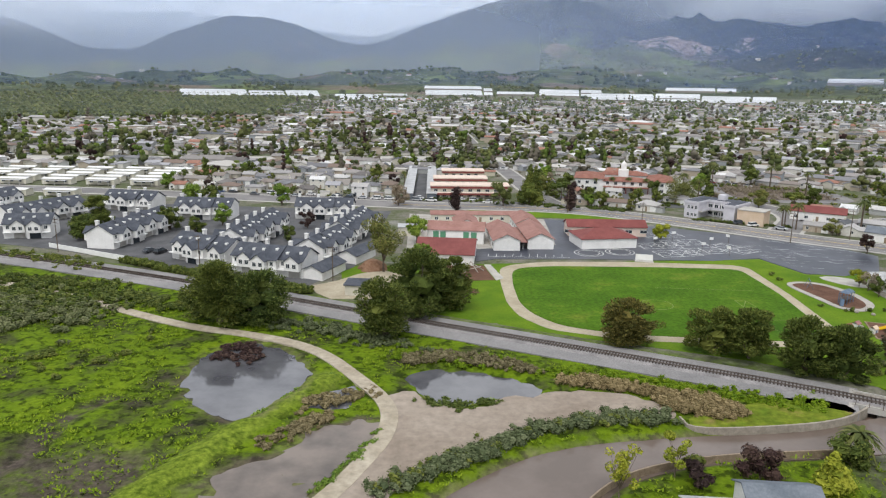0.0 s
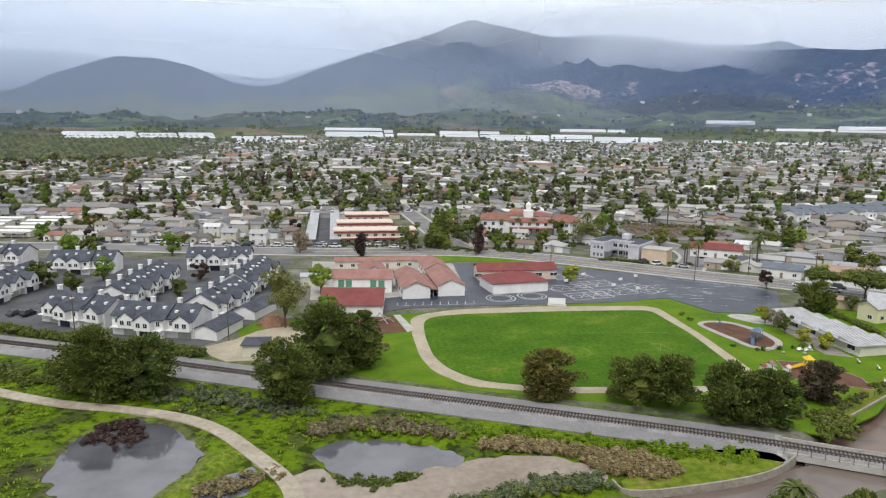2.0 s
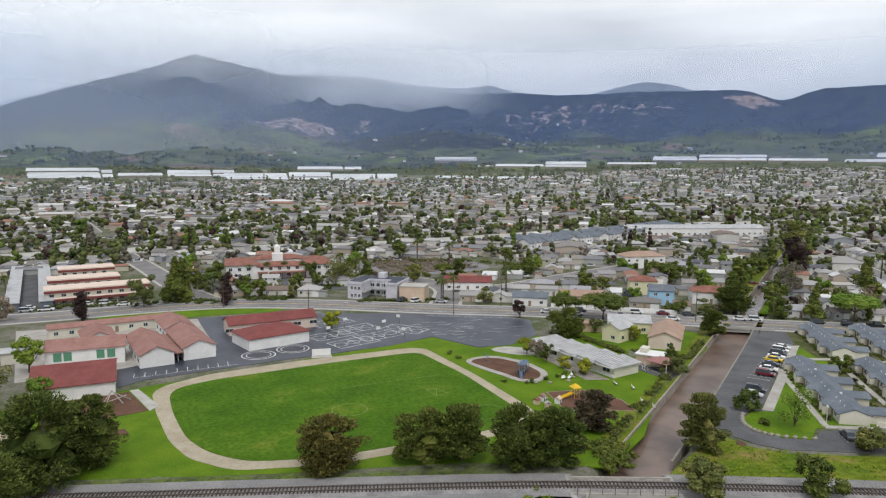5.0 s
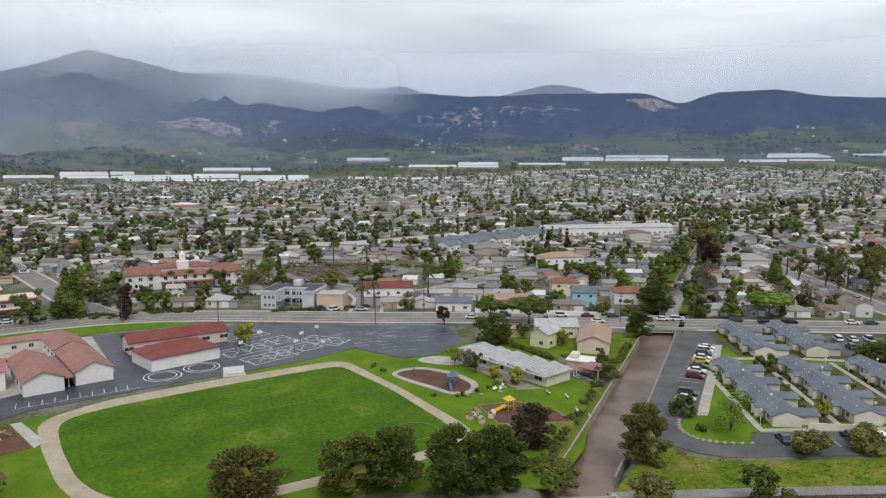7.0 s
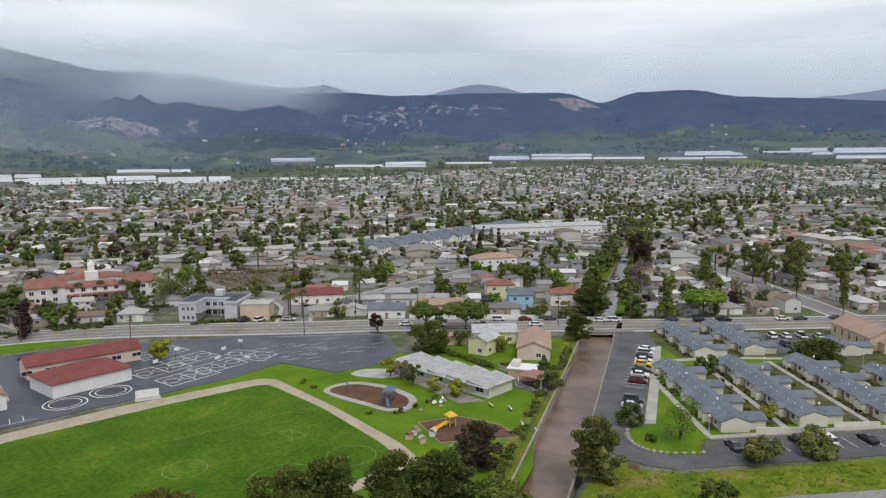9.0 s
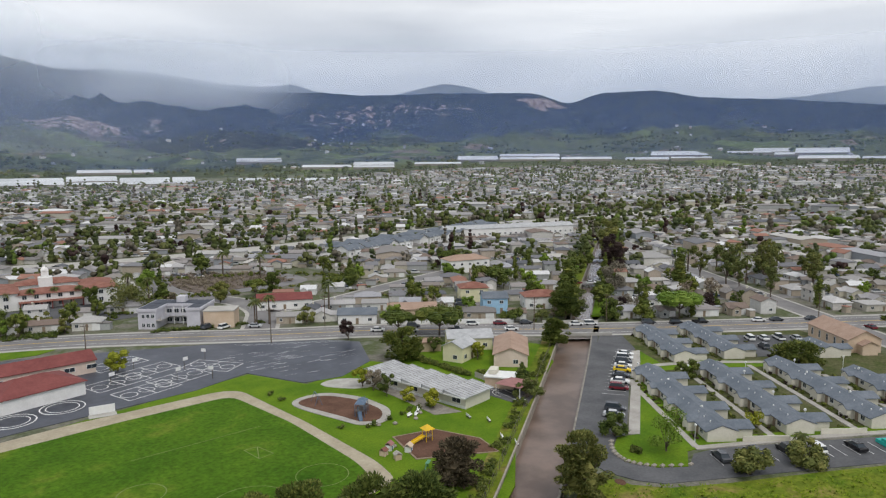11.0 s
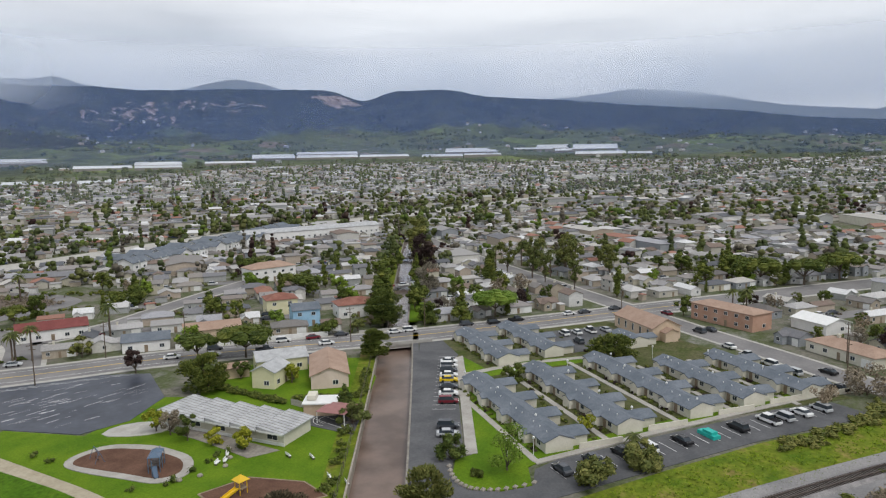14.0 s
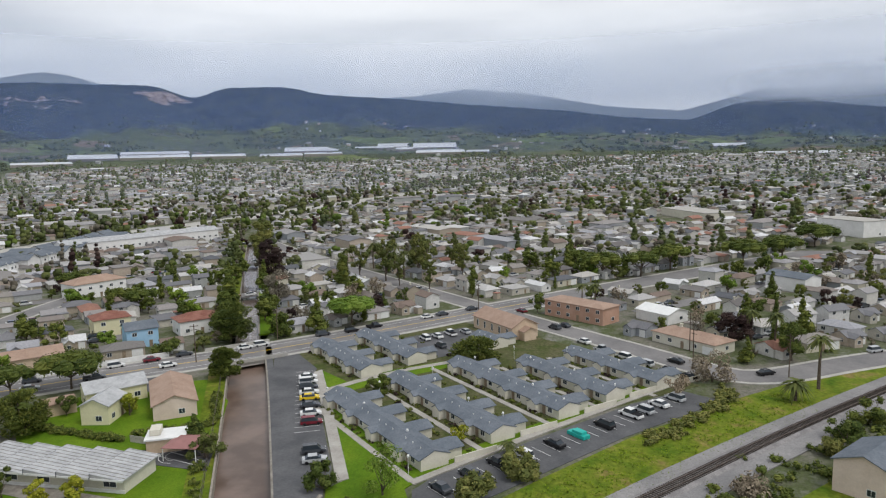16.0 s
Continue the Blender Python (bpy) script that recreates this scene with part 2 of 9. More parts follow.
M["leaf_brown"] = leafy("dry_brown_scrub", [(0.10, 0.084, 0.044), (0.18, 0.148, 0.085), (0.27, 0.225, 0.14)])
M["leaf_sage"] = leafy("grey_green_scrub", [(0.058, 0.075, 0.036), (0.105, 0.125, 0.062), (0.17, 0.185, 0.105)])
M["leaf_grass"] = leafy("marsh_herbs", [(0.066, 0.12, 0.006), (0.12, 0.19, 0.010), (0.18, 0.245, 0.018)])
M["leaf_palm"] = leafy("palm_fronds", [(0.05, 0.065, 0.025), (0.09, 0.11, 0.035), (0.15, 0.16, 0.06)])
M["leaf_yellow"] = leafy("yellow_green_foliage", [(0.14, 0.17, 0.02), (0.25, 0.27, 0.03), (0.36, 0.36, 0.05)])
M["leaf_town"] = leafy("town_evergreen_foliage", [(0.042, 0.060, 0.032), (0.066, 0.088, 0.042), (0.100, 0.122, 0.056)])
M["leaf_far"] = leafy("mixed_town_foliage", [(0.066, 0.084, 0.034), (0.098, 0.120, 0.044), (0.145, 0.165, 0.060)])

HOUSE_WALLS = [(0.74, 0.73, 0.71), (0.62, 0.60, 0.56), (0.55, 0.52, 0.45), (0.68, 0.67, 0.65), (0.45, 0.39, 0.31), (0.6, 0.56, 0.45), (0.42, 0.43, 0.42), (0.52, 0.44, 0.36), (0.7, 0.68, 0.63), (0.34, 0.36, 0.38)]
HOUSE_WALLS = [tuple(0.9 * v for v in c) for c in HOUSE_WALLS]
HOUSE_ROOFS = [(0.62, 0.62, 0.62), (0.40, 0.39, 0.385), (0.45, 0.43, 0.40), (0.34, 0.34, 0.36), (0.36, 0.35, 0.345), (0.30, 0.29, 0.29), (0.23, 0.20, 0.18), (0.19, 0.18, 0.172), (0.12, 0.125, 0.137), (0.26, 0.24, 0.22), (0.2, 0.155, 0.13), (0.33, 0.32, 0.31), (0.15, 0.14, 0.135),
               (0.24, 0.225, 0.215), (0.3, 0.16, 0.12), (0.5, 0.49, 0.48), (0.2, 0.2, 0.21), (0.28, 0.26, 0.25), (0.17, 0.17, 0.18), (0.4, 0.39, 0.375)]
M["house_wall"] = palette("painted_house_wall", HOUSE_WALLS)
M["house_roof"] = palette("shingle_roof", HOUSE_ROOFS, 0.85, 2.0, 0.25)
M["far_wall"] = palette("distant_house_wall", HOUSE_WALLS, island=True)
M["far_roof"] = palette("distant_house_roof", HOUSE_ROOFS, island=True)


def water(name, c1, c2, rough, scale, spec=0.5):
    m, n, l, b = nodes_of(name)
    vec = n.new("ShaderNodeNewGeometry").outputs["Position"]
    l.new(ramp_node(n, l, noise_node(n, l, vec, scale, 5.0), [(0.38, c1), (0.62, c2)]), b.inputs["Base Color"])
    b.inputs["Roughness"].default_value = rough
    b.inputs["Specular IOR Level"].default_value = spec
    bp = n.new("ShaderNodeBump")
    bp.inputs["Strength"].default_value, bp.inputs["Distance"].default_value = 0.08, 0.02
    l.new(noise_node(n, l, vec, 1.5, 3.0), bp.inputs["Height"])
    l.new(bp.outputs[0], b.inputs["Normal"])
    return m


# The pond's grey base colour stands in for part of the sky's reflection.
M["pond"] = water("still_pond_water", (0.07, 0.07, 0.08), (0.12, 0.12, 0.13), 0.05, 0.12, 1.0)
M["creek"] = water("muddy_creek_water", (0.115, 0.088, 0.072), (0.165, 0.13, 0.11), 0.2, 0.07, 0.5)
M["mudflat"] = water("wet_mud", (0.085, 0.07, 0.06), (0.19, 0.155, 0.13), 0.28, 0.12, 0.45)
M["tan_conc"] = surf("tan_concrete", (0.27, 0.24, 0.195), (0.36, 0.325, 0.27), 0.5, 1.5, 0.9, 0.3, 0.2)
M["soft_olive"] = leafy("pale_olive_town_foliage", [(0.085, 0.095, 0.042), (0.115, 0.126, 0.052), (0.15, 0.158, 0.066)])
M["soft_light"] = leafy("spring_town_foliage", [(0.085, 0.125, 0.030), (0.125, 0.172, 0.038), (0.165, 0.21, 0.05)])
M["soft_bare"] = leafy("twiggy_town_foliage", [(0.115, 0.10, 0.085), (0.15, 0.135, 0.115), (0.19, 0.17, 0.145)])
M["car_paints"] = palette("mixed_car_paint", [(0.7, 0.7, 0.7), (0.05, 0.05, 0.055), (0.42, 0.43, 0.44), (0.75, 0.75, 0.74), (0.12, 0.12, 0.13), (0.16, 0.03, 0.03), (0.6, 0.6, 0.6), (0.06, 0.09, 0.17)], 0.3, 1.5, 0.05, True, 0.0)
M["field_line"] = surf("mown_pale_line", (0.15, 0.20, 0.06), (0.20, 0.24, 0.09), 0.5, 2.0, 0.95, 0.3, 0.1)
M["channel"] = water("brown_flood_water", (0.095, 0.062, 0.046), (0.185, 0.13, 0.102), 0.3, 0.1, 0.3)
M["motel_wall"] = surf("lilac_white_stucco", (0.50, 0.49, 0.53), (0.60, 0.59, 0.63), 0.3, 3.0, 0.85, 0.1, 0.1)
M["red_earth"] = surf("red_brown_earth", (0.19, 0.105, 0.065), (0.27, 0.165, 0.11), 0.8, 3.0, 0.95, 0.3, 0.6)
M["stakes"] = surf("dark_turned_earth", (0.10, 0.08, 0.065), (0.19, 0.155, 0.13), 0.3, 1.2, 0.95, 0.45, 0.8)
M["garden"] = surf("planted_garden_soil", (0.065, 0.085, 0.022), (0.12, 0.115, 0.06), 0.25, 1.2, 0.95, 0.5, 0.8, c3=(0.17, 0.145, 0.105))


# ---- mesh tools ----
class Geo:
    """Vertices and faces of one mesh, with a material index for each face."""

    def __init__(self):
        self.v, self.f, self.m = [], [], []

    def add(self, verts, faces, mat=0):
        o = len(self.v)
        self.v += [tuple(p) for p in verts]
        self.f += [tuple(i + o for i in f) for f in faces]
        self.m += [mat] * len(faces)
        return self

    def box(self, x0, y0, z0, x1, y1, z1, mat=0, turn=None):
        p = [(x, y, z) for z in (z0, z1) for x, y in ((x0, y0), (x1, y0), (x1, y1), (x0, y1))]
        if turn is not None:
            p = [turn @ Vector(q) for q in p]
        return self.add(p, [(0, 3, 2, 1), (4, 5, 6, 7), (0, 1, 5, 4), (1, 2, 6, 5), (2, 3, 7, 6), (3, 0, 4, 7)], mat)

    def prism(self, outline, z0, z1, mat=0):
        n = len(outline)
        p = [(x, y, z0) for x, y in outline] + [(x, y, z1) for x, y in outline]
        return self.add(p, [tuple(range(n, 2 * n))] + [(i, (i + 1) % n, n + (i + 1) % n, n + i) for i in range(n)], mat)

    def tube(self, a, b, ra, rb, sides=6, mat=0):
        a, b = Vector(a), Vector(b)
        w = (b - a).normalized()
        u = w.cross((0.3, 1, 0.2)).normalized()
        t = w.cross(u)
        ring = [u * math.cos(k * math.tau / sides) + t * math.sin(k * math.tau / sides) for k in range(sides)]
        p = [a + d * ra for d in ring] + [b + d * rb for d in ring]
        f = [(i, (i + 1) % sides, sides + (i + 1) % sides, sides + i) for i in range(sides)]
        return self.add(p, f + [tuple(range(sides, 2 * sides))], mat)

    def gable(self, x0, y0, x1, y1, z, rise, over=0.4, thick=0.18, mat=0):
        """A roof with its ridge along x."""
        x0, y0, x1, y1 = x0 - over, y0 - over, x1 + over, y1 + over
        ym = (y0 + y1) / 2
        top = [(x0, y0, z), (x1, y0, z), (x1, ym, z + rise), (x0, ym, z + rise), (x1, y1, z), (x0, y1, z)]
        low = [(x, y, h - thick) for x, y, h in top]
        f = [(0, 1, 2, 3), (3, 2, 4, 5), (9, 8, 7, 6), (11, 10, 8, 9), (0, 6, 7, 1), (5, 4, 10, 11), (0, 3, 9, 6), (3, 5, 11, 9), (1, 7, 8, 2), (2, 8, 10, 4)]
        return self.add(top + low, f, mat)

    def hip(self, x0, y0, x1, y1, z, rise, over=0.4, thick=0.18, mat=0):
        x0, y0, x1, y1 = x0 - over, y0 - over, x1 + over, y1 + over
        k = min(x1 - x0, y1 - y0) / 2
        ym, xm = (y0 + y1) / 2, (x0 + x1) / 2
        r = [(x0 + k, ym), (x1 - k, ym)] if x1 - x0 >= y1 - y0 else [(xm, y0 + k), (xm, y1 - k)]
        c = [(x0, y0), (x1, y0), (x1, y1), (x0, y1)]
        p = [(*q, z - thick) for q in c] + [(*q, z) for q in c] + [(*q, z + rise) for q in r]
        s = [(4, 5, 9, 8), (5, 6, 9), (6, 7, 8, 9), (7, 4, 8)] if x1 - x0 >= y1 - y0 else [(4, 5, 8), (5, 6, 9, 8), (6, 7, 9), (7, 4, 8, 9)]
        return self.add(p, s + [(0, 1, 5, 4), (1, 2, 6, 5), (2, 3, 7, 6), (3, 0, 4, 7), (3, 2, 1, 0)], mat)

    def gable_walls(self, x0, y0, x1, y1, z0, z, rise, mat=0):
        """Walls under a roof with its ridge along x."""
        ym = (y0 + y1) / 2
        p = [(x0, y0, z0), (x1, y0, z0), (x1, y1, z0), (x0, y1, z0), (x0, y0, z), (x1, y0, z), (x1, y1, z), (x0, y1, z), (x0, ym, z + rise), (x1, ym, z + rise)]
        return self.add(p, [(0, 1, 5, 4), (2, 3, 7, 6), (1, 2, 6, 9, 5), (3, 0, 4, 8, 7)], mat)

    def mesh(self, name, *mats):
        me = bpy.data.meshes.new(name)
        me.from_pydata(self.v, [], self.f)
        for m in mats:
            me.materials.append(m)
        if len(mats) > 1:
            me.polygons.foreach_set("material_index", self.m)
        me.update()
        return me


def thing(name, label, category, m=None, group="", kind=""):
    ob = new(name)
    ob.empty_display_size = 0.5
    if m is not None:
        ob.matrix_basis = m
    return tagged(ob, label, category, group, kind)


def part(name, geo, material, parent=None, label=""):
    mats = material if isinstance(material, (list, tuple)) else [material]
    ob = new(name, geo if isinstance(geo, bpy.types.Mesh) else geo.mesh(name, *mats))
    if parent is not None:
        ob.parent = parent
    if label:
        ob["label"] = label
    return ob


def big_mesh(name, verts, faces, mats, index=None, smooth=False):
    """A mesh from arrays, for things with very many faces of four (or three) corners."""
    me = bpy.data.meshes.new(name)
    n, k = faces.shape
    me.vertices.add(len(verts))
    me.vertices.foreach_set("co", np.ascontiguousarray(verts, dtype=np.float32).ravel())
    me.loops.add(n * k)
    me.loops.foreach_set("vertex_index", np.ascontiguousarray(faces, dtype=np.int32).ravel())
    me.polygons.add(n)
    me.polygons.foreach_set("loop_start", np.arange(0, n * k, k, dtype=np.int32))
    if index is not None:
        me.polygons.foreach_set("material_index", np.asarray(index, dtype=np.int32))
    me.polygons.foreach_set("use_smooth", np.full(n, smooth))
    for m in mats:
        me.materials.append(m)
    me.update(calc_edges=True)
    return me


def rounded(points, times=2, closed=True):
    """Corners cut again and again: a smooth line or outline."""
    p = np.array(points, float)
    for _ in range(times):
        q = np.roll(p, -1, 0) if closed else p[1:]
        a = p if closed else p[:-1]
        new_p = np.stack([0.75 * a + 0.25 * q, 0.25 * a + 0.75 * q], 1).reshape(-1, 2)
        p = new_p if closed else np.vstack([p[:1], new_p, p[-1:]])
    return p


def fillet(points, radius, steps=5):
    """An outline with its corners rounded by a small radius."""
    p, out = np.array(points, float), []
    for a, b, c in zip(np.roll(p, 1, 0), p, np.roll(p, -1, 0)):
        u, v = a - b, c - b
        k, q = min(radius, 0.45 * np.linalg.norm(u)), min(radius, 0.45 * np.linalg.norm(v))
        u, v = b + u / np.linalg.norm(u) * k, b + v / np.linalg.norm(v) * q
        out += [(1 - t) ** 2 * u + 2 * t * (1 - t) * b + t * t * v for t in np.linspace(0, 1, steps)]
    return np.array(out)


def offset_line(line, d):
    """A line moved d to its left."""
    line = np.asarray(line, float)
    t = np.gradient(line, axis=0)
    t /= np.linalg.norm(t, axis=1)[:, None] + 1e-9
    return line + d * np.stack([-t[:, 1], t[:, 0]], 1)


def ribbon(line, left, right, z0, z1, name, material, label, category, kind="structure"):
    a, b = offset_line(line, left), offset_line(line, -right)
    n = len(a)
    g = Geo()
    v = [(x, y, z1 + gz(x, y)) for x, y in a] + [(x, y, z1 + gz(x, y)) for x, y in b] + [(x, y, z0 + gz(x, y)) for x, y in a] + [(x, y, z0 + gz(x, y)) for x, y in b]
    f = []
    for i in range(n - 1):
        f += [(n + i, n + i + 1, i + 1, i), (2 * n + i, i, i + 1, 2 * n + i + 1), (n + i, 3 * n + i, 3 * n + i + 1, n + i + 1)]
    f += [(0, 2 * n, 3 * n, n), (n - 1, 2 * n - 1, 4 * n - 1, 3 * n - 1)]
    g.add(v, f)
    return tagged(part(name, g, material), label, category, "", kind)


def slab(outline, z0, z1, name, material, label, category, times=0, kind="structure"):
    pts = rounded(outline, times) if times else np.array(outline, float)
    area = np.sum(pts[:, 0] * np.roll(pts[:, 1], -1) - pts[:, 1] * np.roll(pts[:, 0], -1))
    pts = pts if area > 0 else pts[::-1]
    return tagged(part(name, Geo().prism([tuple(p) for p in pts], z0, z1), material), label, category, "", kind)


def smooth(a, b, x):
    t = np.clip((np.asarray(x, float) - a) / (b - a), 0, 1)
    return t * t * (3 - 2 * t)


def gz(x, y):
    """The ground's height: flat near the coast, rising gently inland."""
    dx, dy = np.asarray(x, float) - 20, np.asarray(y, float) - 60
    r, east = np.hypot(dx, dy), smooth(15, 48, np.degrees(np.arctan2(dx, dy)))
    return (20.0 + 24.0 * east) * smooth(420, 2100, r) + 6 * smooth(420, 900, r)


def inside_distance(poly, x, y):
    """Signed distance to an outline: positive inside."""
    poly = np.asarray(poly, float)
    d2, inside = np.full(x.shape, 1e12), np.zeros(x.shape, bool)
    for (ax, ay), (bx, by) in zip(poly, np.roll(poly, -1, 0)):
        ex, ey = bx - ax, by - ay
        t = np.clip(((x - ax) * ex + (y - ay) * ey) / (ex * ex + ey * ey + 1e-12), 0, 1)
        d2 = np.minimum(d2, (x - ax - t * ex) ** 2 + (y - ay - t * ey) ** 2)
        cross = ((ay > y) != (by > y)) & (x < (bx - ax) * (y - ay) / (by - ay + 1e-12) + ax)
        inside ^= cross
    d = np.sqrt(d2)
    return np.where(inside, d, -d)


def line_distance(line, x, y):
    """Distance to a line, for arrays of points."""
    d = np.full(np.shape(x), 1e9)
    for (ax, ay), (bx, by) in zip(line[:-1], line[1:]):
        ex, ey = bx - ax, by - ay
        t = np.clip(((x - ax) * ex + (y - ay) * ey) / (ex * ex + ey * ey + 1e-12), 0, 1)
        d = np.minimum(d, np.hypot(x - ax - t * ex, y - ay - t * ey))
    return d


# ---- the plan ----
RAIL = rounded([(-330, 268), (-220, 240), (-122, 203), (-67, 181), (-19, 158), (36, 133), (72, 116), (105, 96), (141, 72), (186, 37), (230, 0), (300, -60), (480, -215), (1000, -680)], 3, False)
CHANNEL = rounded([(63, 103), (89, 116.4), (118, 133.5), (174, 167), (206, 187), (290, 238), (430, 322), (560, 400)], 2, False)
CREEK = rounded([(84, 112), (74, 110), (56, 104), (39, 102.5), (18, 98.5), (7, 91), (-2, 82), (-12, 70), (-40, 40), (-10, 20), (10, 60), (21, 84), (30, 91), (42, 94.5), (56, 96), (70, 98), (90, 104)], 2)
POND_A = rounded([(-47.4, 118), (-48.4, 125.4), (-47, 132.8), (-41.6, 139.4), (-35, 138.2), (-28.4, 130.6), (-24.2, 123.3), (-24.2, 115.6), (-26.6, 110.3), (-29.5, 104.8), (-32.6, 104.2), (-36.8, 106), (-41.6, 109.6)], 2)
POND_B = rounded([(-7.3, 124.4), (0.6, 127.4), (8.6, 124.8), (15.8, 122.2), (19, 117.2), (15.4, 113.6), (8.1, 114), (1.9, 109.8), (-2.6, 113.8), (-5.6, 118.2)], 2)
POND_C = rounded([(-25.6, 108.4), (-22, 113), (-19.4, 117), (-15.4, 118.4), (-12.8, 114), (-16, 109.7), (-20.8, 107.4)], 2)
MUD = rounded([(-33, 72), (-31, 84), (-30.4, 89.8), (-25.2, 91.6), (-22.3, 95), (-20.4, 102.2), (-10.6, 104), (-8.6, 105), (-9.4, 100.4), (-11.4, 94.2), (-15.2, 88), (-18, 82), (-25, 70)], 2)
DYKE = rounded([(-52, 55), (-45, 70), (-39.7, 83.5), (-34, 95.6), (-28.7, 107), (-23.5, 116.5), (-20, 122)], 2, False)
DITCH = rounded([(-66, 74), (-61.6, 88.5), (-60.5, 94), (-61.6, 105), (-57, 112)], 2, False)
DIRT_WAY = rounded([(-150, 192), (-120, 180), (-92, 168), (-71, 155.2), (-55, 146.7), (-43, 143.5), (-31, 138.5), (-22.8, 131.7), (-16.2, 122), (-10.6, 113.8), (-8.2, 107), (-8.6, 99), (-11.4, 91), (-14.6, 83), (-25, 66)], 2, False)
PLAZA = rounded([(-9.5, 113.5), (-5.8, 117.2), (-2, 110.3), (4.7, 109.2), (8.2, 111.3), (12.3, 113.6), (21, 116), (27.6, 116.9), (36, 114.8), (38, 110), (39, 106.6), (30.1, 107.4), (21.4, 106.2), (16.3, 102.9), (10.5, 99), (4.2, 93.6), (-0.7, 89.6), (-5.7, 85.6), (-8, 80), (-15, 79), (-10.5, 95), (-7.8, 103.7), (-8, 108)], 1)
MAIN_ROAD = rounded([(-420, 362), (-200, 338), (-100, 322), (-12, 304), (20, 304), (52, 300), (78, 287), (104, 267), (127, 248), (150, 233), (174, 211), (203, 181), (240, 151), (290, 112), (360, 55), (520, -80)], 3, False)
SIDE_STREET = rounded([(250, -12), (228, 22), (208, 46), (212, 58), (228, 76), (246, 99), (263, 119), (300, 163), (380, 255), (470, 350)], 3, False)
FREEWAY = rounded([(-700, 420), (-350, 448), (-174, 466), (-40, 488), (30, 492), (90, 476), (150, 454), (240, 450), (340, 455), (435, 447), (520, 416), (600, 392), (700, 360), (800, 325), (1000, 255), (1400, 120)], 3, False)

JUNCTION = rounded([(124, 253), (134, 268), (145, 285), (147, 308), (138, 328), (132, 350), (140, 385)], 2, False)
CROSS_STREET = rounded([(145, 284), (168, 279), (200, 288), (250, 300), (300, 306), (350, 300)], 2, False)
NORTH_STREET = rounded([(52, 302), (44, 335), (40, 400), (34, 460), (26, 560), (10, 800)], 2, False)

def frayed(outline, amount, scale=0.35):
    """An outline with a natural uneven edge."""
    d = [(noise.noise((x * scale, y * scale, 1.0)), noise.noise((x * scale, y * scale, 7.0))) for x, y in outline]
    return outline + amount * np.array(d)


POND_A, POND_B, POND_C, MUD, PLAZA = (frayed(rounded(q, 1), k) for q, k in ((POND_A, 1.6), (POND_B, 1.6), (POND_C, 1.4), (MUD, 2.2), (PLAZA, 1.6)))

# ---- ground ----
xs = np.unique(np.concatenate([np.linspace(-4900, -400, 40), np.linspace(-400, -170, 24), np.arange(-170, 231, 2.0), np.linspace(232, 420, 36), np.linspace(420, 4900, 44)]))
ys = np.unique(np.concatenate([np.linspace(-4900, -60, 24), np.arange(-60, 24, 6.0), np.arange(24, 216, 2.0), np.linspace(216, 420, 40), np.linspace(420, 4900, 44)]))
gx, gy = np.meshgrid(xs, ys)
gzv = gz(gx, gy)
line_d = line_distance(CHANNEL, gx, gy)
gzv = gzv - 3.2 * smooth(7.0, 4.0, line_d)
for poly, depth, wide in ((CREEK, 2.2, 5.0), (POND_A, 0.9, 4.0), (POND_B, 0.9, 3.0), (POND_C, 0.5, 2.0)):
    gzv = gzv - depth * smooth(-wide * 0.5, wide * 0.6, inside_distance(poly, gx, gy))
rail_d = np.full(gx.shape, 1e9)
side = np.zeros(gx.shape)
for (ax, ay), (bx, by) in zip(RAIL[:-1], RAIL[1:]):
    ex, ey = bx - ax, by - ay
    tt = np.clip(((gx - ax) * ex + (gy - ay) * ey) / (ex * ex + ey * ey), 0, 1)
    dd = np.hypot(gx - ax - tt * ex, gy - ay - tt * ey)
    side = np.where(dd < rail_d, np.sign(ex * (gy - ay) - ey * (gx - ax)), side)
    rail_d = np.minimum(rail_d, dd)
dyke_d, ditch_d = line_distance(DYKE, gx, gy), line_distance(DITCH, gx, gy)
way_d = line_distance(DIRT_WAY, gx, gy)
gzv = gzv + 1.0 * smooth(3.6, 0.6, dyke_d) * smooth(1.8, 4.5, way_d) - 0.5 * smooth(2.2, 0.4, ditch_d)
wild = smooth(9, 4, np.where(side < 0, 0, rail_d)) * smooth(70, 55, gx) * smooth(-260, -200, gx)
bumps = np.array([noise.noise((x * 0.11, y * 0.11, 0.0)) + 0.5 * noise.noise((x * 0.3, y * 0.3, 4.0)) for x, y in zip(gx.ravel(), gy.ravel())]).reshape(gx.shape)
gzv = gzv + wild * (0.28 * bumps - 0.05) * smooth(0, 6, rail_d) * smooth(1.5, 5.0, np.minimum(way_d, -inside_distance(PLAZA, gx, gy)))
ny, nx = gx.shape
quad = (np.arange(ny - 1)[:, None] * nx + np.arange(nx - 1)[None]).ravel()
ground_mesh = big_mesh("ground", np.stack([gx, gy, gzv], -1).reshape(-1, 3), np.stack([quad, quad + 1, quad + nx + 1, quad + nx], 1), [], smooth=True)
bare = np.maximum(smooth(1.9, 0.9, ditch_d), np.maximum(0.95 * smooth(12, 3, np.hypot((gx + 48) * 0.6, gy - 87)), 0.6 * smooth(4, 1, line_distance([(-41, 84), (-36, 94), (-32, 102)], gx, gy)))) * smooth(2.0, 3.2, dyke_d)
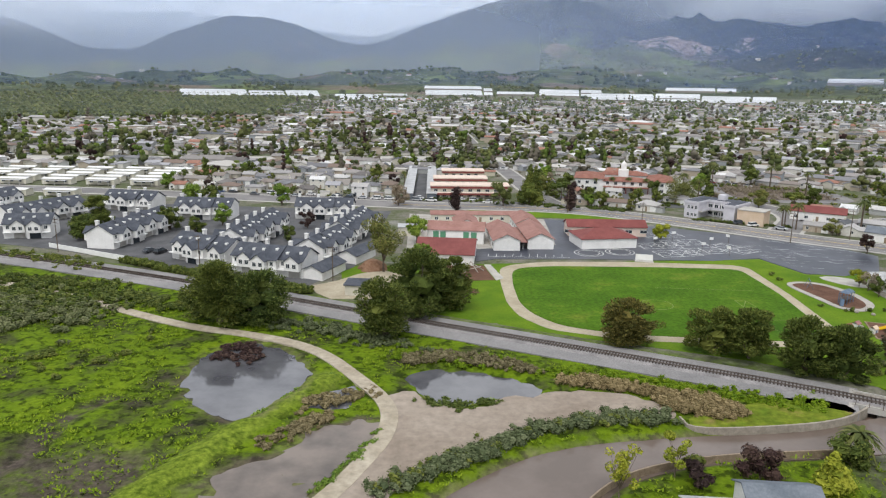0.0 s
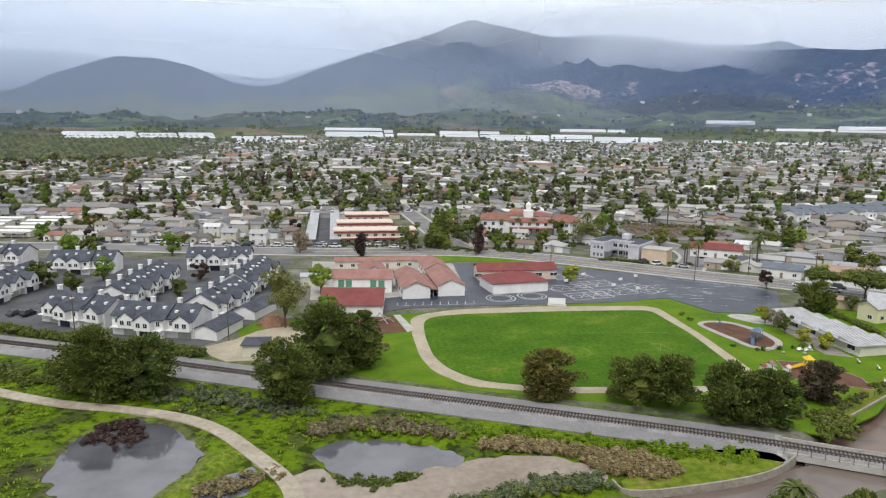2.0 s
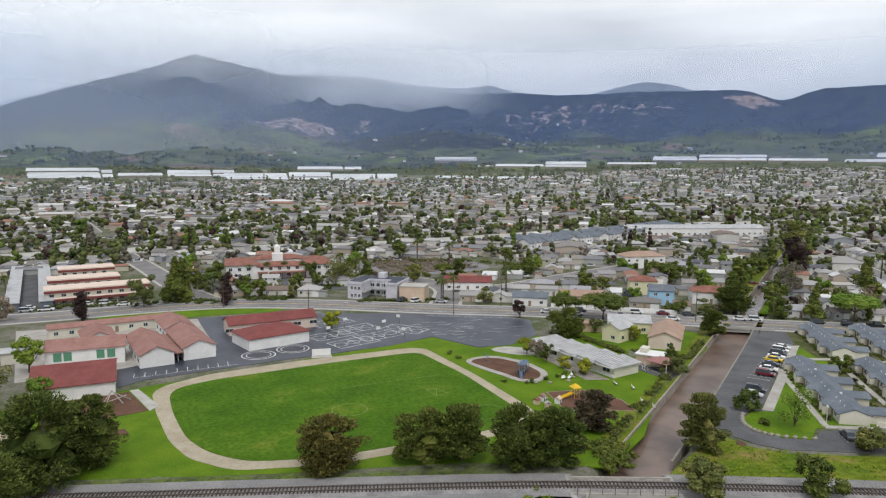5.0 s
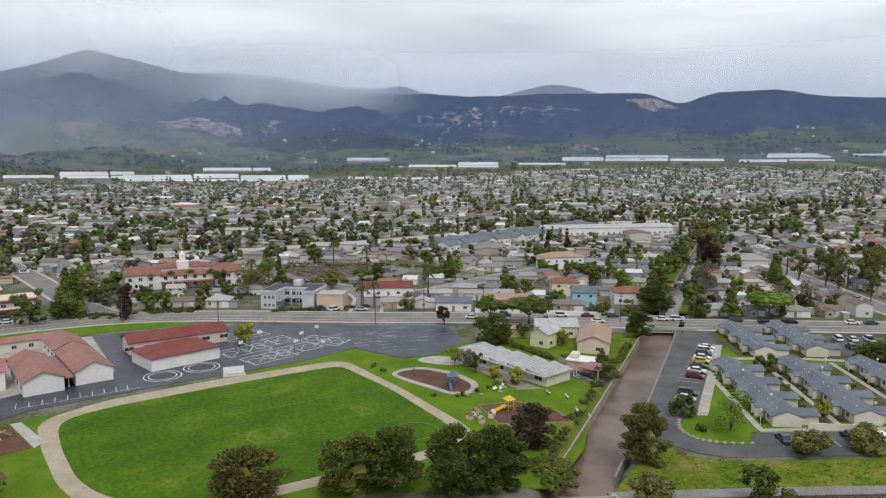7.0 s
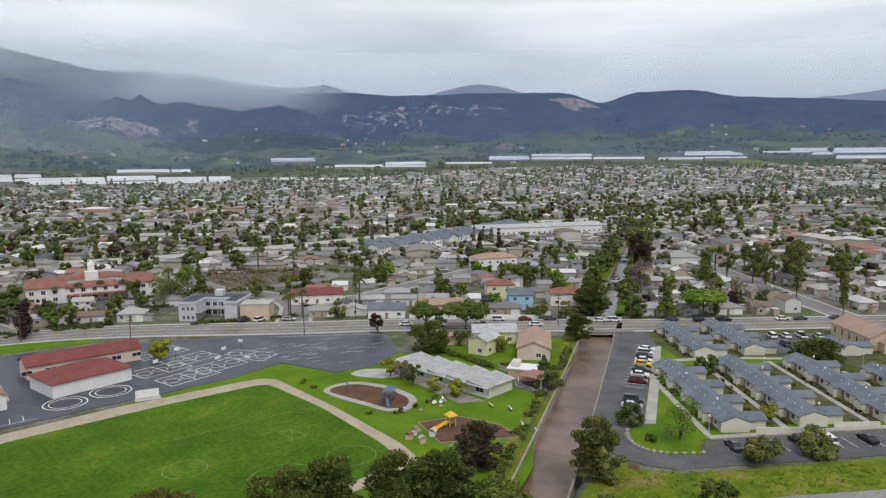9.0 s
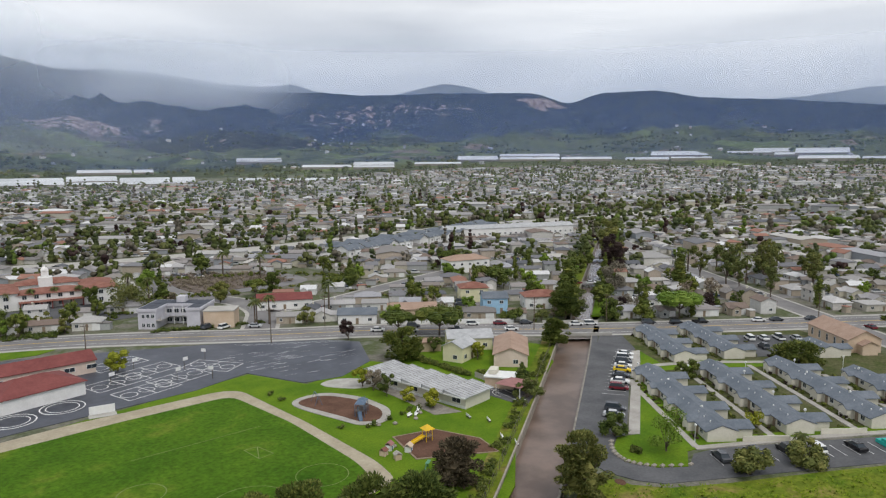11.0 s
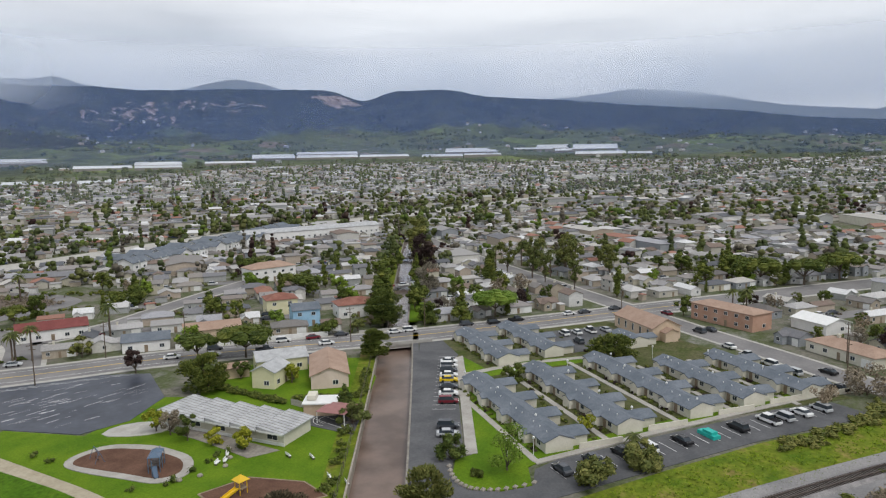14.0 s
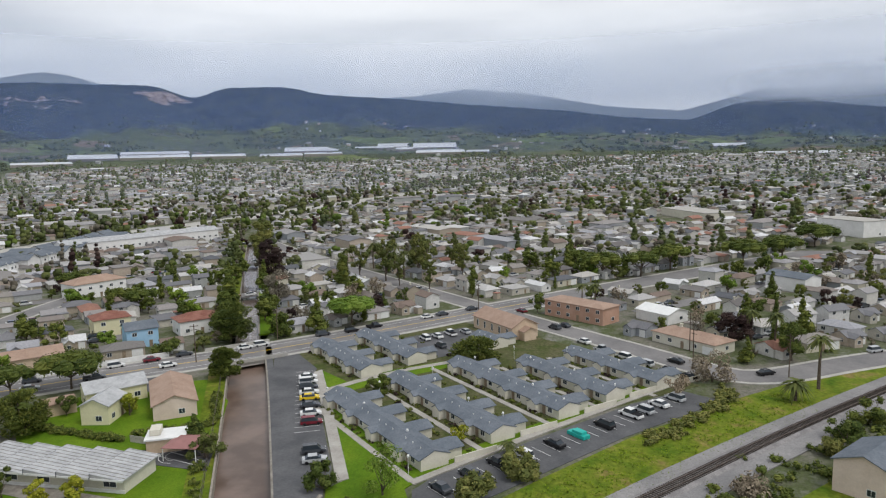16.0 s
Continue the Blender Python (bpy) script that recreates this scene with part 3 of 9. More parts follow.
for key, values in (("wild", wild), ("bare", bare), ("lush", smooth(3.6, 2.2, dyke_d)), ("mud", smooth(-6, 2, inside_distance(MUD, gx, gy)) + smooth(-3, 1, inside_distance(CREEK, gx, gy)) + 0.7 * smooth(-4, 0, inside_distance(POND_A, gx, gy)))):
    ground_mesh.attributes.new(key, "FLOAT", "POINT").data.foreach_set("value", np.clip(values, 0, 1).astype(np.float32).ravel())


def ground_material():
    m, n, l, b = nodes_of("ground_cover")
    vec = n.new("ShaderNodeNewGeometry").outputs["Position"]
    marks = {}
    for key in ("wild", "mud", "bare", "lush"):
        a = n.new("ShaderNodeAttribute")
        a.attribute_name = key
        marks[key] = a.outputs["Fac"]
    herbs = ramp_node(n, l, noise_node(n, l, vec, 0.09, 6.0, 0.65), [(0.33, (0.05, 0.045, 0.03)), (0.42, (0.066, 0.088, 0.016)), (0.50, (0.10, 0.162, 0.006)), (0.75, (0.165, 0.235, 0.009))])
    spots = ramp_node(n, l, noise_node(n, l, vec, 0.45, 4.0, 0.6), [(0.40, (0.32, 0.34, 0.36)), (0.50, (1, 1, 1))])
    herbs = mix_node(n, l, 1.0, herbs, spots, "MULTIPLY")
    lush = ramp_node(n, l, noise_node(n, l, vec, 0.9, 6.0, 0.7), [(0.36, (0.062, 0.10, 0.008)), (0.62, (0.20, 0.26, 0.028))])
    gap = ramp_node(n, l, noise_node(n, l, vec, 0.35, 6.0, 0.7), [(0.40, (0.3, 0.3, 0.3)), (0.50, (1, 1, 1))])
    weight = n.new("ShaderNodeMath")
    weight.operation, weight.use_clamp = "MULTIPLY_ADD", True
    weight.inputs[2].default_value = 0.0
    l.new(marks["bare"], weight.inputs[0])
    l.new(gap, weight.inputs[1])
    silt = ramp_node(n, l, noise_node(n, l, vec, 0.8, 4.0), [(0.35, (0.05, 0.04, 0.032)), (0.65, (0.105, 0.085, 0.07))])
    herbs = mix_node(n, l, weight.outputs[0], herbs, silt)
    herbs = mix_node(n, l, marks["lush"], herbs, lush)
    town = ramp_node(n, l, noise_node(n, l, vec, 0.035, 6.0, 0.7), [(0.3, (0.075, 0.095, 0.04)), (0.43, (0.19, 0.178, 0.15)), (0.55, (0.085, 0.105, 0.042)), (0.68, (0.26, 0.25, 0.235))])
    mud = ramp_node(n, l, noise_node(n, l, vec, 0.2, 5.0), [(0.35, (0.11, 0.082, 0.064)), (0.65, (0.19, 0.148, 0.12))])
    col = mix_node(n, l, marks["wild"], town, herbs)
    edge = n.new("ShaderNodeMath")
    edge.operation = "MULTIPLY_ADD"
    edge.use_clamp = True
    edge.inputs[1].default_value = 1.0
    wob = n.new("ShaderNodeMath")
    wob.operation = "MULTIPLY_ADD"
    wob.inputs[1].default_value, wob.inputs[2].default_value = 1.6, -1.15
    l.new(noise_node(n, l, vec, 0.25, 4.0), wob.inputs[0])
    l.new(marks["mud"], edge.inputs[0])
    l.new(wob.outputs[0], edge.inputs[2])
    col = mix_node(n, l, edge.outputs[0], col, mud)
    grain(n, l, b, col, vec, 1.1, 0.4, 0.8, 0.2)
    b.inputs["Roughness"].default_value = 0.95
    b.inputs["Specular IOR Level"].default_value = 0.1
    return m


ground_mesh.materials.append(ground_material())
tagged(new("ground", ground_mesh), "marsh, town and valley floor of grass, herbs and bare earth", "ground", "", "structure")

# ---- water and mud ----
slab(POND_A, -2, -0.42, "water", M["pond"], "still round marsh pond mirroring the grey sky", "pond")
slab(POND_B, -2, -0.45, "water", M["pond"], "still pond behind brown reeds", "pond")
slab(POND_C, -2, -0.3, "water", M["pond"], "shallow dark puddle in the marsh", "pond")
slab(CREEK, -3, -0.95, "water", M["creek"], "wide muddy creek mouth", "creek")
ribbon(CHANNEL[CHANNEL[:, 0] < 208], 5.6, 5.6, -3.4, -1.75, "water", M["channel"], "muddy brown water in a concrete flood channel", "creek")
ribbon(CHANNEL[CHANNEL[:, 0] > 204], 3.7, 3.7, -3.4, -1.7, "water", M["creek"], "shallow grey water in the upper flood channel", "creek")
slab(MUD, -0.4, 0.06, "ground", M["mudflat"], "bare wet mud flat with shallow puddles", "mud flat")
ribbon(DIRT_WAY, 1.45, 1.45, -0.3, 0.20, "road", M["track"], "pale unpaved track through the marsh", "track")
slab(PLAZA, -0.3, 0.16, "road", M["dirt"], "bare packed-earth turning place by the creek", "dirt yard")

# ---- railway bed ----
def stretch(line, x0, x1):
    """The part of a line between two values of x."""
    line = np.asarray(line)
    y0, y1 = np.interp([x0, x1], line[:, 0], line[:, 1])
    return np.vstack([[(x0, y0)], line[(line[:, 0] > x0) & (line[:, 0] < x1)], [(x1, y1)]])


for x0, x1 in ((-330, 73.4), (87, 1000)):
    ribbon(stretch(RAIL, x0, x1), 5.0, 6.5, -1.2, 0.22, "ground", M["gravel"], "wide grey gravel bed of a single railway line", "gravel bed")

# ---- roads and paved places ----
ribbon(MAIN_ROAD, 9.0, 9.0, -0.2, 0.14, "pavement", M["kerb"], "pale concrete pavement along the main road", "pavement")
ribbon(MAIN_ROAD, 7.2, 7.2, -0.2, 0.16, "road", M["road"], "worn grey asphalt main road", "road")
ribbon(SIDE_STREET, 5.8, 5.8, -0.2, 0.12, "pavement", M["kerb"], "pale concrete pavement along a side street", "pavement")
ribbon(SIDE_STREET, 4.5, 4.5, -0.2, 0.15, "road", M["road"], "grey asphalt side street", "road")
for street, half in ((JUNCTION, 5.0), (CROSS_STREET, 4.4), (NORTH_STREET, 4.8)):
    ribbon(street, half + 1.4, half + 1.4, -0.2, 0.105, "pavement", M["kerb"], "pale concrete pavement along a town street", "pavement")
    ribbon(street, half, half, -0.2, 0.13, "road", M["road"], "grey asphalt town street", "road")
ribbon(FREEWAY, 13, 13, -2, 0.5, "road", M["kerb"], "pale concrete freeway across the town", "freeway")
LOT = [(199, 174), (131, 135), (122, 128.5), (117, 123.8), (115.2, 117.4), (116, 112.3), (118.3, 108.2), (125.6, 103.2), (144, 91), (164, 77.5), (190, 57), (195, 65), (184, 76), (158, 95), (139, 108.5), (133.5, 110.5), (127.5, 108.4), (123, 112.2), (121, 117.5), (124.5, 122.6), (130.2, 125.2), (133, 124.5), (188.5, 156.4), (192.2, 157.2), (204, 169)]
slab(LOT, -0.3, 0.12, "pavement", M["asphalt"], "dark asphalt car park and drive", "car park")
slab([(191.5, 155.4), (189, 156.6), (163.9, 141.8), (133.2, 124.2), (134.8, 122.5), (165.3, 140.0)], -0.2, 0.24, "pavement", M["concrete"], "pale concrete footpath beside parked cars", "footpath")
slab([(191, 155.2), (165.2, 140.2), (134.8, 122.8), (130.4, 124.9), (124.7, 122.4), (121.3, 117.5), (123.4, 112.4), (127.5, 108.6), (133.8, 111.9), (138.9, 110.2), (152.4, 120.9), (166.8, 136.7), (183.7, 144.5)], -0.2, 0.17, "ground", M["lawn2"], "green lawn wedge beside the car park", "lawn")
FIELD = fillet([(20, 197), (23, 201.6), (32, 203.8), (64, 204.2), (88.2, 203.0), (88.9, 178.3), (86.5, 152), (84, 144.5), (74, 143), (40, 146), (27, 151), (21.5, 159), (19.2, 168), (19.0, 184)], 4)
slab([(-30, 200), (16, 206), (100, 216), (106, 198), (130, 203), (137, 190), (138, 158), (128, 149), (100, 126), (84, 118), (62, 132), (30, 144), (-6, 160), (-26, 176)], -0.3, 0.03, "ground", M["lawn2"], "mown grass of the school grounds", "lawn")
slab(fillet([(16.6, 200), (20, 204.6), (31, 209), (55, 210.2), (88, 208.2), (91.8, 205), (91.4, 176.7), (89.4, 150), (87, 141.5), (74, 139.8), (40, 142.6), (24, 148.6), (18, 157.5), (16, 168), (15.8, 186)], 3), -0.2, 0.08, "pavement", M["path"], "sandy running path round the sports field", "path")
slab(FIELD, -0.2, 0.12, "ground", M["lawn"], "large bright green sports field", "sports field")
slab([(10, 208), (16, 211.5), (48, 213), (84, 213), (100, 217), (106, 199.5), (116, 197), (130, 203), (141, 222), (134, 233), (112, 249), (84, 264), (60, 275), (40, 277), (38, 232), (10, 224)], -0.2, 0.10, "pavement", M["blacktop"], "dark blacktop school yard with worn white court lines", "school yard")
slab([(-12, 224), (10, 224), (38, 232), (40, 277), (-14, 285)], -0.2, 0.07, "pavement", M["concrete"], "concrete school court between classrooms", "school court")


slab([(84, 104), (90, 110.5), (113.5, 120), (114, 112), (117.5, 106.8), (126.5, 100.5), (143.5, 90), (164, 76.5), (190, 56), (205, 42), (240, 8), (250, -20), (205, 14), (186, 30), (170, 44), (140, 66), (112, 86)], -0.4, 0.08, "ground", M["bank"], "rough yellow-green grass bank along the railway", "grass bank")


# ---- mountains ----
HILLS = []


def crest_at(az, skyline):
    """A skyline of (direction, height angle) pairs, smoothed, at the given directions."""
    e = np.interp(az, [a for a, _ in skyline], [h for _, h in skyline])
    k = np.exp(-np.linspace(-1.6, 1.6, 5) ** 2)
    return np.convolve(np.pad(e, 2, "edge"), k / k.sum(), "valid")


def land(name, label, rr, height, farm):
    """A stretch of land on an arc, by a height and a share of farmland for each direction and distance."""
    az = np.arange(-58, 132, 0.42)
    verts, cover = [], []
    for i, a in enumerate(az):
        s, c = math.sin(radians(a)), math.cos(radians(a))
        for r in rr:
            x, y = 20 + r * s, 60 + r * c
            verts.append((x, y, height(i, a, r, x, y)))
            cover.append(farm(a, r, x, y))
    verts = np.array(verts)
    HILLS.append((az, rr, verts[:, 2].reshape(len(az), len(rr))))
    n = len(rr)
    q = (np.arange(len(az) - 1)[:, None] * n + np.arange(n - 1)[None]).ravel()
    me = big_mesh(name, verts, np.stack([q, q + 1, q + n + 1, q + n], 1), [], smooth=True)
    me.attributes.new("farm", "FLOAT", "POINT").data.foreach_set("value", np.clip(cover, 0, 1).astype(np.float32))
    return tagged(new(name, me), label, "mountain", "", "structure")


def ridged(x, y, s):
    return 1 - 2 * abs(noise.noise((x, y, s)))


FOOT = [(-58, 0.9), (-32, 0.3), (-27, 0.7), (-21, 1.0), (-16, 1.5), (-12, 0.9), (-7, 1.7), (-2, 2.1), (2, 2.5), (7, 2.5), (12, 2.2), (16, 1.7), (21, 1.2), (26, 1.1), (32, 1.7), (36, 1.3), (41, 1.6), (48, 1.6), (55, 1.9), (63, 2.1), (70, 1.9), (78, 1.4), (87, 1.1), (95, 0.7), (105, 0.3), (132, 0.3)]
AZ = np.arange(-58, 132, 0.42)
foot_e = crest_at(AZ, FOOT)


def foot_height(i, a, r, x, y):
    u = (r - 1480) / 1270
    low = float(gz(x, y))
    top = 54 + 2750 * math.tan(radians(foot_e[i]))
    roll = 0.6 * ridged(x * 0.0034, y * 0.0034, 4.0) + 0.35 * ridged(x * 0.008, y * 0.008, 6.0) + 0.25 * noise.noise((x * 0.02, y * 0.02, 2.0))
    return low - 2.5 * (u <= 0) + (top - low) * min(u, 1.0) ** 1.5 + 26 * (roll - 0.25) * float(smooth(0.03, 0.6, u))


def mountain(name, label, r0, r1, crest_r, skyline, rough, seed, farmland=0.0, steps=46, grain_=0.0023):
    """A range that climbs from r0 to its crest with spurs and gullies, and falls off behind."""
    crest = crest_at(AZ, skyline)
    top = 54 + crest_r * np.tan(np.radians(crest))
    rr = np.concatenate([np.linspace(r0, crest_r, steps), np.linspace(crest_r, r1, 7)[1:]])

    def height(i, a, r, x, y):
        u = (r - r0) / (crest_r - r0)
        low = foot_height(i, a, min(r, 2750), x, y) - 14
        if u > 1:
            return low + (top[i] - low) * max(0.0, 1 - 1.6 * (u - 1))
        arc = radians(a) * 3000 + 160 * noise.noise((x * 0.002, y * 0.002, seed))
        spur = 0.7 * ridged(arc * grain_, r * 0.0012, seed) + 0.3 * ridged(arc * grain_ * 2.3, r * 0.003, seed + 3) + 0.2 * ridged(x * 0.011, y * 0.011, seed + 6)
        w = math.sin(math.pi * u) * (1 - 0.55 * u) if 0 < u < 1 else 0.0
        fine = noise.noise((x * 0.03, y * 0.03, seed)) + 0.5 * noise.noise((x * 0.08, y * 0.08, seed))
        return low + (top[i] - low) * (0.25 * u + 0.75 * u ** 1.5) + w * rough * (spur - 0.35) * min(1.0, (top[i] - low) / 200) + 4 * fine * min(u * 4, 1)

    return land(name, label, rr, height, lambda a, r, x, y: farmland * float(smooth(0.32, 0.05, (r - r0) / (crest_r - r0))))


RANGES = [
    land("foothill", "low green foothills with orchards and farm fields", np.linspace(1480, 2900, 62), foot_height, lambda a, r, x, y: 1.0),
    mountain("mountain_back", "hazy far mountain ridge under low cloud", 3400, 5000, 4600,
             [(-58, 4.5), (-40, 5.0), (-27, 4.4), (-20, 4.6), (-9, 3.4), (-6, 3.1), (-3, 4.0), (2.8, 5.76), (8, 6.0), (14, 6.6), (19, 6.75), (22.3, 6.68), (27, 6.0), (30, 5.8), (31.4, 5.9), (32.5, 6.15), (34, 5.6), (38, 5.0), (41, 5.4), (43, 5.9), (44.8, 6.2), (46.5, 5.9), (48.5, 5.3), (55, 4.0), (66, 4.4), (71, 4.5), (75.5, 5.0), (80, 4.6), (86, 3.4), (92, 2.8), (97, 4.1), (103, 4.2), (112, 3.2), (132, 3)], 70, 7.0, 0.0, 24),
    mountain("mountain_front", "dark chaparral mountain range with bare rock scars", 2480, 4300, 3500,
             [(-58, 3), (-38, 4.2), (-32, 3.74), (-30, 3.2), (-27, 1.8), (-23.7, 1.8), (-21.3, 3.0), (-17.3, 4.42), (-14.3, 4.4), (-12, 3.98), (-9.2, 2.85), (-7, 2.5), (-5.5, 2.75), (-1.6, 4.3), (2.8, 5.75), (6.3, 6.75), (9.5, 8.0), (13.1, 7.25), (16.3, 6.6), (20.5, 6.4), (23, 6.2), (27, 5.7), (30, 5.4), (34.9, 5.48), (37.3, 5.28), (40.6, 5.3), (44, 5.45), (48.3, 5.4), (50.2, 5.45), (52, 5.3), (54.3, 4.45), (57, 5.3), (61.2, 5.35), (64, 4.75), (70, 4.35), (75.6, 3.8), (83, 3.15), (87, 2.55), (92.4, 2.1), (95.5, 3.2), (99.2, 3.5), (102.8, 2.8), (108, 2.1), (132, 2)], 120, 1.0, 0.9),
    mountain("mountain_spur", "dark wooded spur standing before the main range", 2360, 3100, 2780,
             [(-58, 0), (-20, 0.0), (-14, 0.6), (-8, 1.6), (-3, 1.5), (5, 1.8), (15, 1.6), (19.5, 1.8), (22.2, 2.5), (24.6, 3.4), (27.2, 3.75), (29.5, 3.5), (32, 2.7), (34.5, 1.9), (38, 1.5), (42, 2.1), (45, 1.6), (52, 1.7), (56, 2.3), (60, 1.7), (66, 2.3), (70, 1.6), (79, 2.0), (86, 1.2), (100, 0.6), (132, 0)], 34, 4.0, 0.8, 26, 0.006),
]


def hill_height(a, r):
    """The height of the land on the far slopes, by direction and distance."""
    z = float(gz(20 + r * math.sin(radians(a)), 60 + r * math.cos(radians(a))))
    for az, rr, grid in HILLS:
        if rr[0] < r < rr[-1]:
            i, j = min(int(np.searchsorted(az, a)), len(az) - 1), int(np.searchsorted(rr, r))
            z = max(z, float(grid[i, j]))
    return z


def on_slope(a, e):
    """Where a sight line at direction a and height angle e first meets the land."""
    r = 700.0
    while r < 4600 and hill_height(a, r) < 54 + r * math.tan(radians(e)):
        r += 8
    return r


def slope_point(a, e):
    r = on_slope(a, e)
    return (20 + r * math.sin(radians(a)), 60 + r * math.cos(radians(a)), 54 + r * math.tan(radians(e)))


SCARS = [(slope_point(17.0, 2.95), 150, 0.26), (slope_point(19.2, 2.75), 90, 0.24), (slope_point(14.5, 2.9), 90, 0.13), (slope_point(51.6, 4.9), 110, 0.36), (slope_point(53.2, 4.5), 80, 0.34), (slope_point(36, 3.0), 260, 0.10), (slope_point(41, 4.2), 200, 0.11), (slope_point(45, 4.4), 170, 0.12), (slope_point(38.5, 3.6), 170, 0.10), (slope_point(-11, 2.3), 190, 0.12), (slope_point(22.5, 2.9), 70, 0.16)]


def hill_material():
    m, n, l, b = nodes_of("haze_tinted_chaparral")
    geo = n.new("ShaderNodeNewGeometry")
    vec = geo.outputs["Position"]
    # The darker scrub tones lean blue: part of the distance haze is in this colour.
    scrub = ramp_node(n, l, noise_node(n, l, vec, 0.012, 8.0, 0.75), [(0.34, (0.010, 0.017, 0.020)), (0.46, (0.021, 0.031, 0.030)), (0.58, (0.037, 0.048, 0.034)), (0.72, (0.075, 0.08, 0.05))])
    share_farm = n.new("ShaderNodeAttribute")
    share_farm.attribute_name = "farm"
    edge = n.new("ShaderNodeMath")
    edge.operation, edge.use_clamp = "MULTIPLY_ADD", True
    l.new(noise_node(n, l, vec, 0.006, 5.0, 0.6), edge.inputs[0])
    edge.inputs[1].default_value = 2.2
    shift = n.new("ShaderNodeMath")
    shift.operation = "MULTIPLY_ADD"
    shift.inputs[1].default_value, shift.inputs[2].default_value = 1.7, -1.85
    l.new(share_farm.outputs["Fac"], shift.inputs[0])
    l.new(shift.outputs[0], edge.inputs[2])
    farm = ramp_node(n, l, noise_node(n, l, vec, 0.011, 8.0, 0.7), [(0.32, (0.030, 0.046, 0.026)), (0.42, (0.066, 0.088, 0.038)), (0.50, (0.125, 0.15, 0.058)), (0.58, (0.072, 0.086, 0.045)), (0.66, (0.17, 0.165, 0.095)), (0.78, (0.23, 0.18, 0.135))])
    plots = n.new("ShaderNodeTexVoronoi")
    plots.inputs["Scale"].default_value = 0.009
    l.new(vec, plots.inputs["Vector"])
    tone = n.new("ShaderNodeSeparateColor")
    l.new(plots.outputs["Color"], tone.inputs[0])
    field = ramp_node(n, l, tone.outputs[0], [(0.0, (0.05, 0.07, 0.034)), (0.3, (0.14, 0.185, 0.06)), (0.45, (0.07, 0.088, 0.045)), (0.6, (0.22, 0.165, 0.13)), (0.70, (0.18, 0.225, 0.07)), (0.84, (0.09, 0.11, 0.052))], True)
    # Orchard rows across the plots.
    rows_ = n.new("ShaderNodeTexWave")
    rows_.inputs["Scale"].default_value, rows_.inputs["Distortion"].default_value = 0.035, 1.5
    l.new(vec, rows_.inputs["Vector"])
    field = mix_node(n, l, 1.0, field, ramp_node(n, l, rows_.outputs["Fac"], [(0.2, (0.72, 0.74, 0.72)), (0.8, (1.1, 1.1, 1.08))]), "MULTIPLY")
    share = ramp_node(n, l, noise_node(n, l, vec, 0.004, 3.0), [(0.44, (0, 0, 0)), (0.54, (0.8, 0.8, 0.8))])
    farm = mix_node(n, l, share, farm, field)
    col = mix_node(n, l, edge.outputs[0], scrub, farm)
    # Bare rock: scattered scars, thick in a few places.
    spread = None
    for (x, y, z), size, gain in SCARS:
        far_off = n.new("ShaderNodeVectorMath")
        far_off.operation = "DISTANCE"
        far_off.inputs[1].default_value = (x, y, z)
        l.new(vec, far_off.inputs[0])
        near = n.new("ShaderNodeMapRange")
        near.inputs[1].default_value, near.inputs[2].default_value, near.inputs[3].default_value, near.inputs[4].default_value = size * 0.3, size, gain, 0.0
        l.new(far_off.outputs["Value"], near.inputs[0])
        if spread is None:
            spread = near.outputs[0]
        else:
            both = n.new("ShaderNodeMath")
            both.operation = "ADD"
            l.new(spread, both.inputs[0])
            l.new(near.outputs[0], both.inputs[1])
            spread = both.outputs[0]
    chance = n.new("ShaderNodeMath")
    chance.operation = "ADD"
    l.new(noise_node(n, l, vec, 0.022, 6.0, 0.65), chance.inputs[0])
    l.new(spread, chance.inputs[1])
    scar = ramp_node(n, l, chance.outputs[0], [(0.665, (0, 0, 0)), (0.70, (0.85, 0.85, 0.85))])
    rock = ramp_node(n, l, noise_node(n, l, vec, 0.03, 4.0), [(0.35, (0.20, 0.14, 0.115)), (0.65, (0.42, 0.33, 0.28))])
    col = mix_node(n, l, scar, col, rock)
    grain(n, l, b, col, vec, 0.06, 0.6, 1.0, 12.0)
    b.inputs["Roughness"].default_value = 1.0
    b.inputs["Specular IOR Level"].default_value = 0.1
    return m


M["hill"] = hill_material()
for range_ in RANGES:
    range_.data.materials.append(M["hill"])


# ---- railway ----
def along(line, step, start=0.0, stop=None):
    """Points and headings at even steps along a line."""
    line = np.asarray(line, float)
    seg = np.linalg.norm(np.diff(line, axis=0), axis=1)
    s = np.concatenate([[0], np.cumsum(seg)])
    at = np.arange(start, stop if stop else s[-1], step)
    x, y = np.interp(at, s, line[:, 0]), np.interp(at, s, line[:, 1])
    k = np.clip(np.searchsorted(s, at) - 1, 0, len(seg) - 1)
    d = np.diff(line, axis=0)[k]
    return [(a, b, math.atan2(q, p)) for a, b, (p, q) in zip(x, y, d)]


def nearest(line, x, y):
    line = np.asarray(line, float)
    return float(np.min(np.hypot(line[:, 0] - x, line[:, 1] - y)))


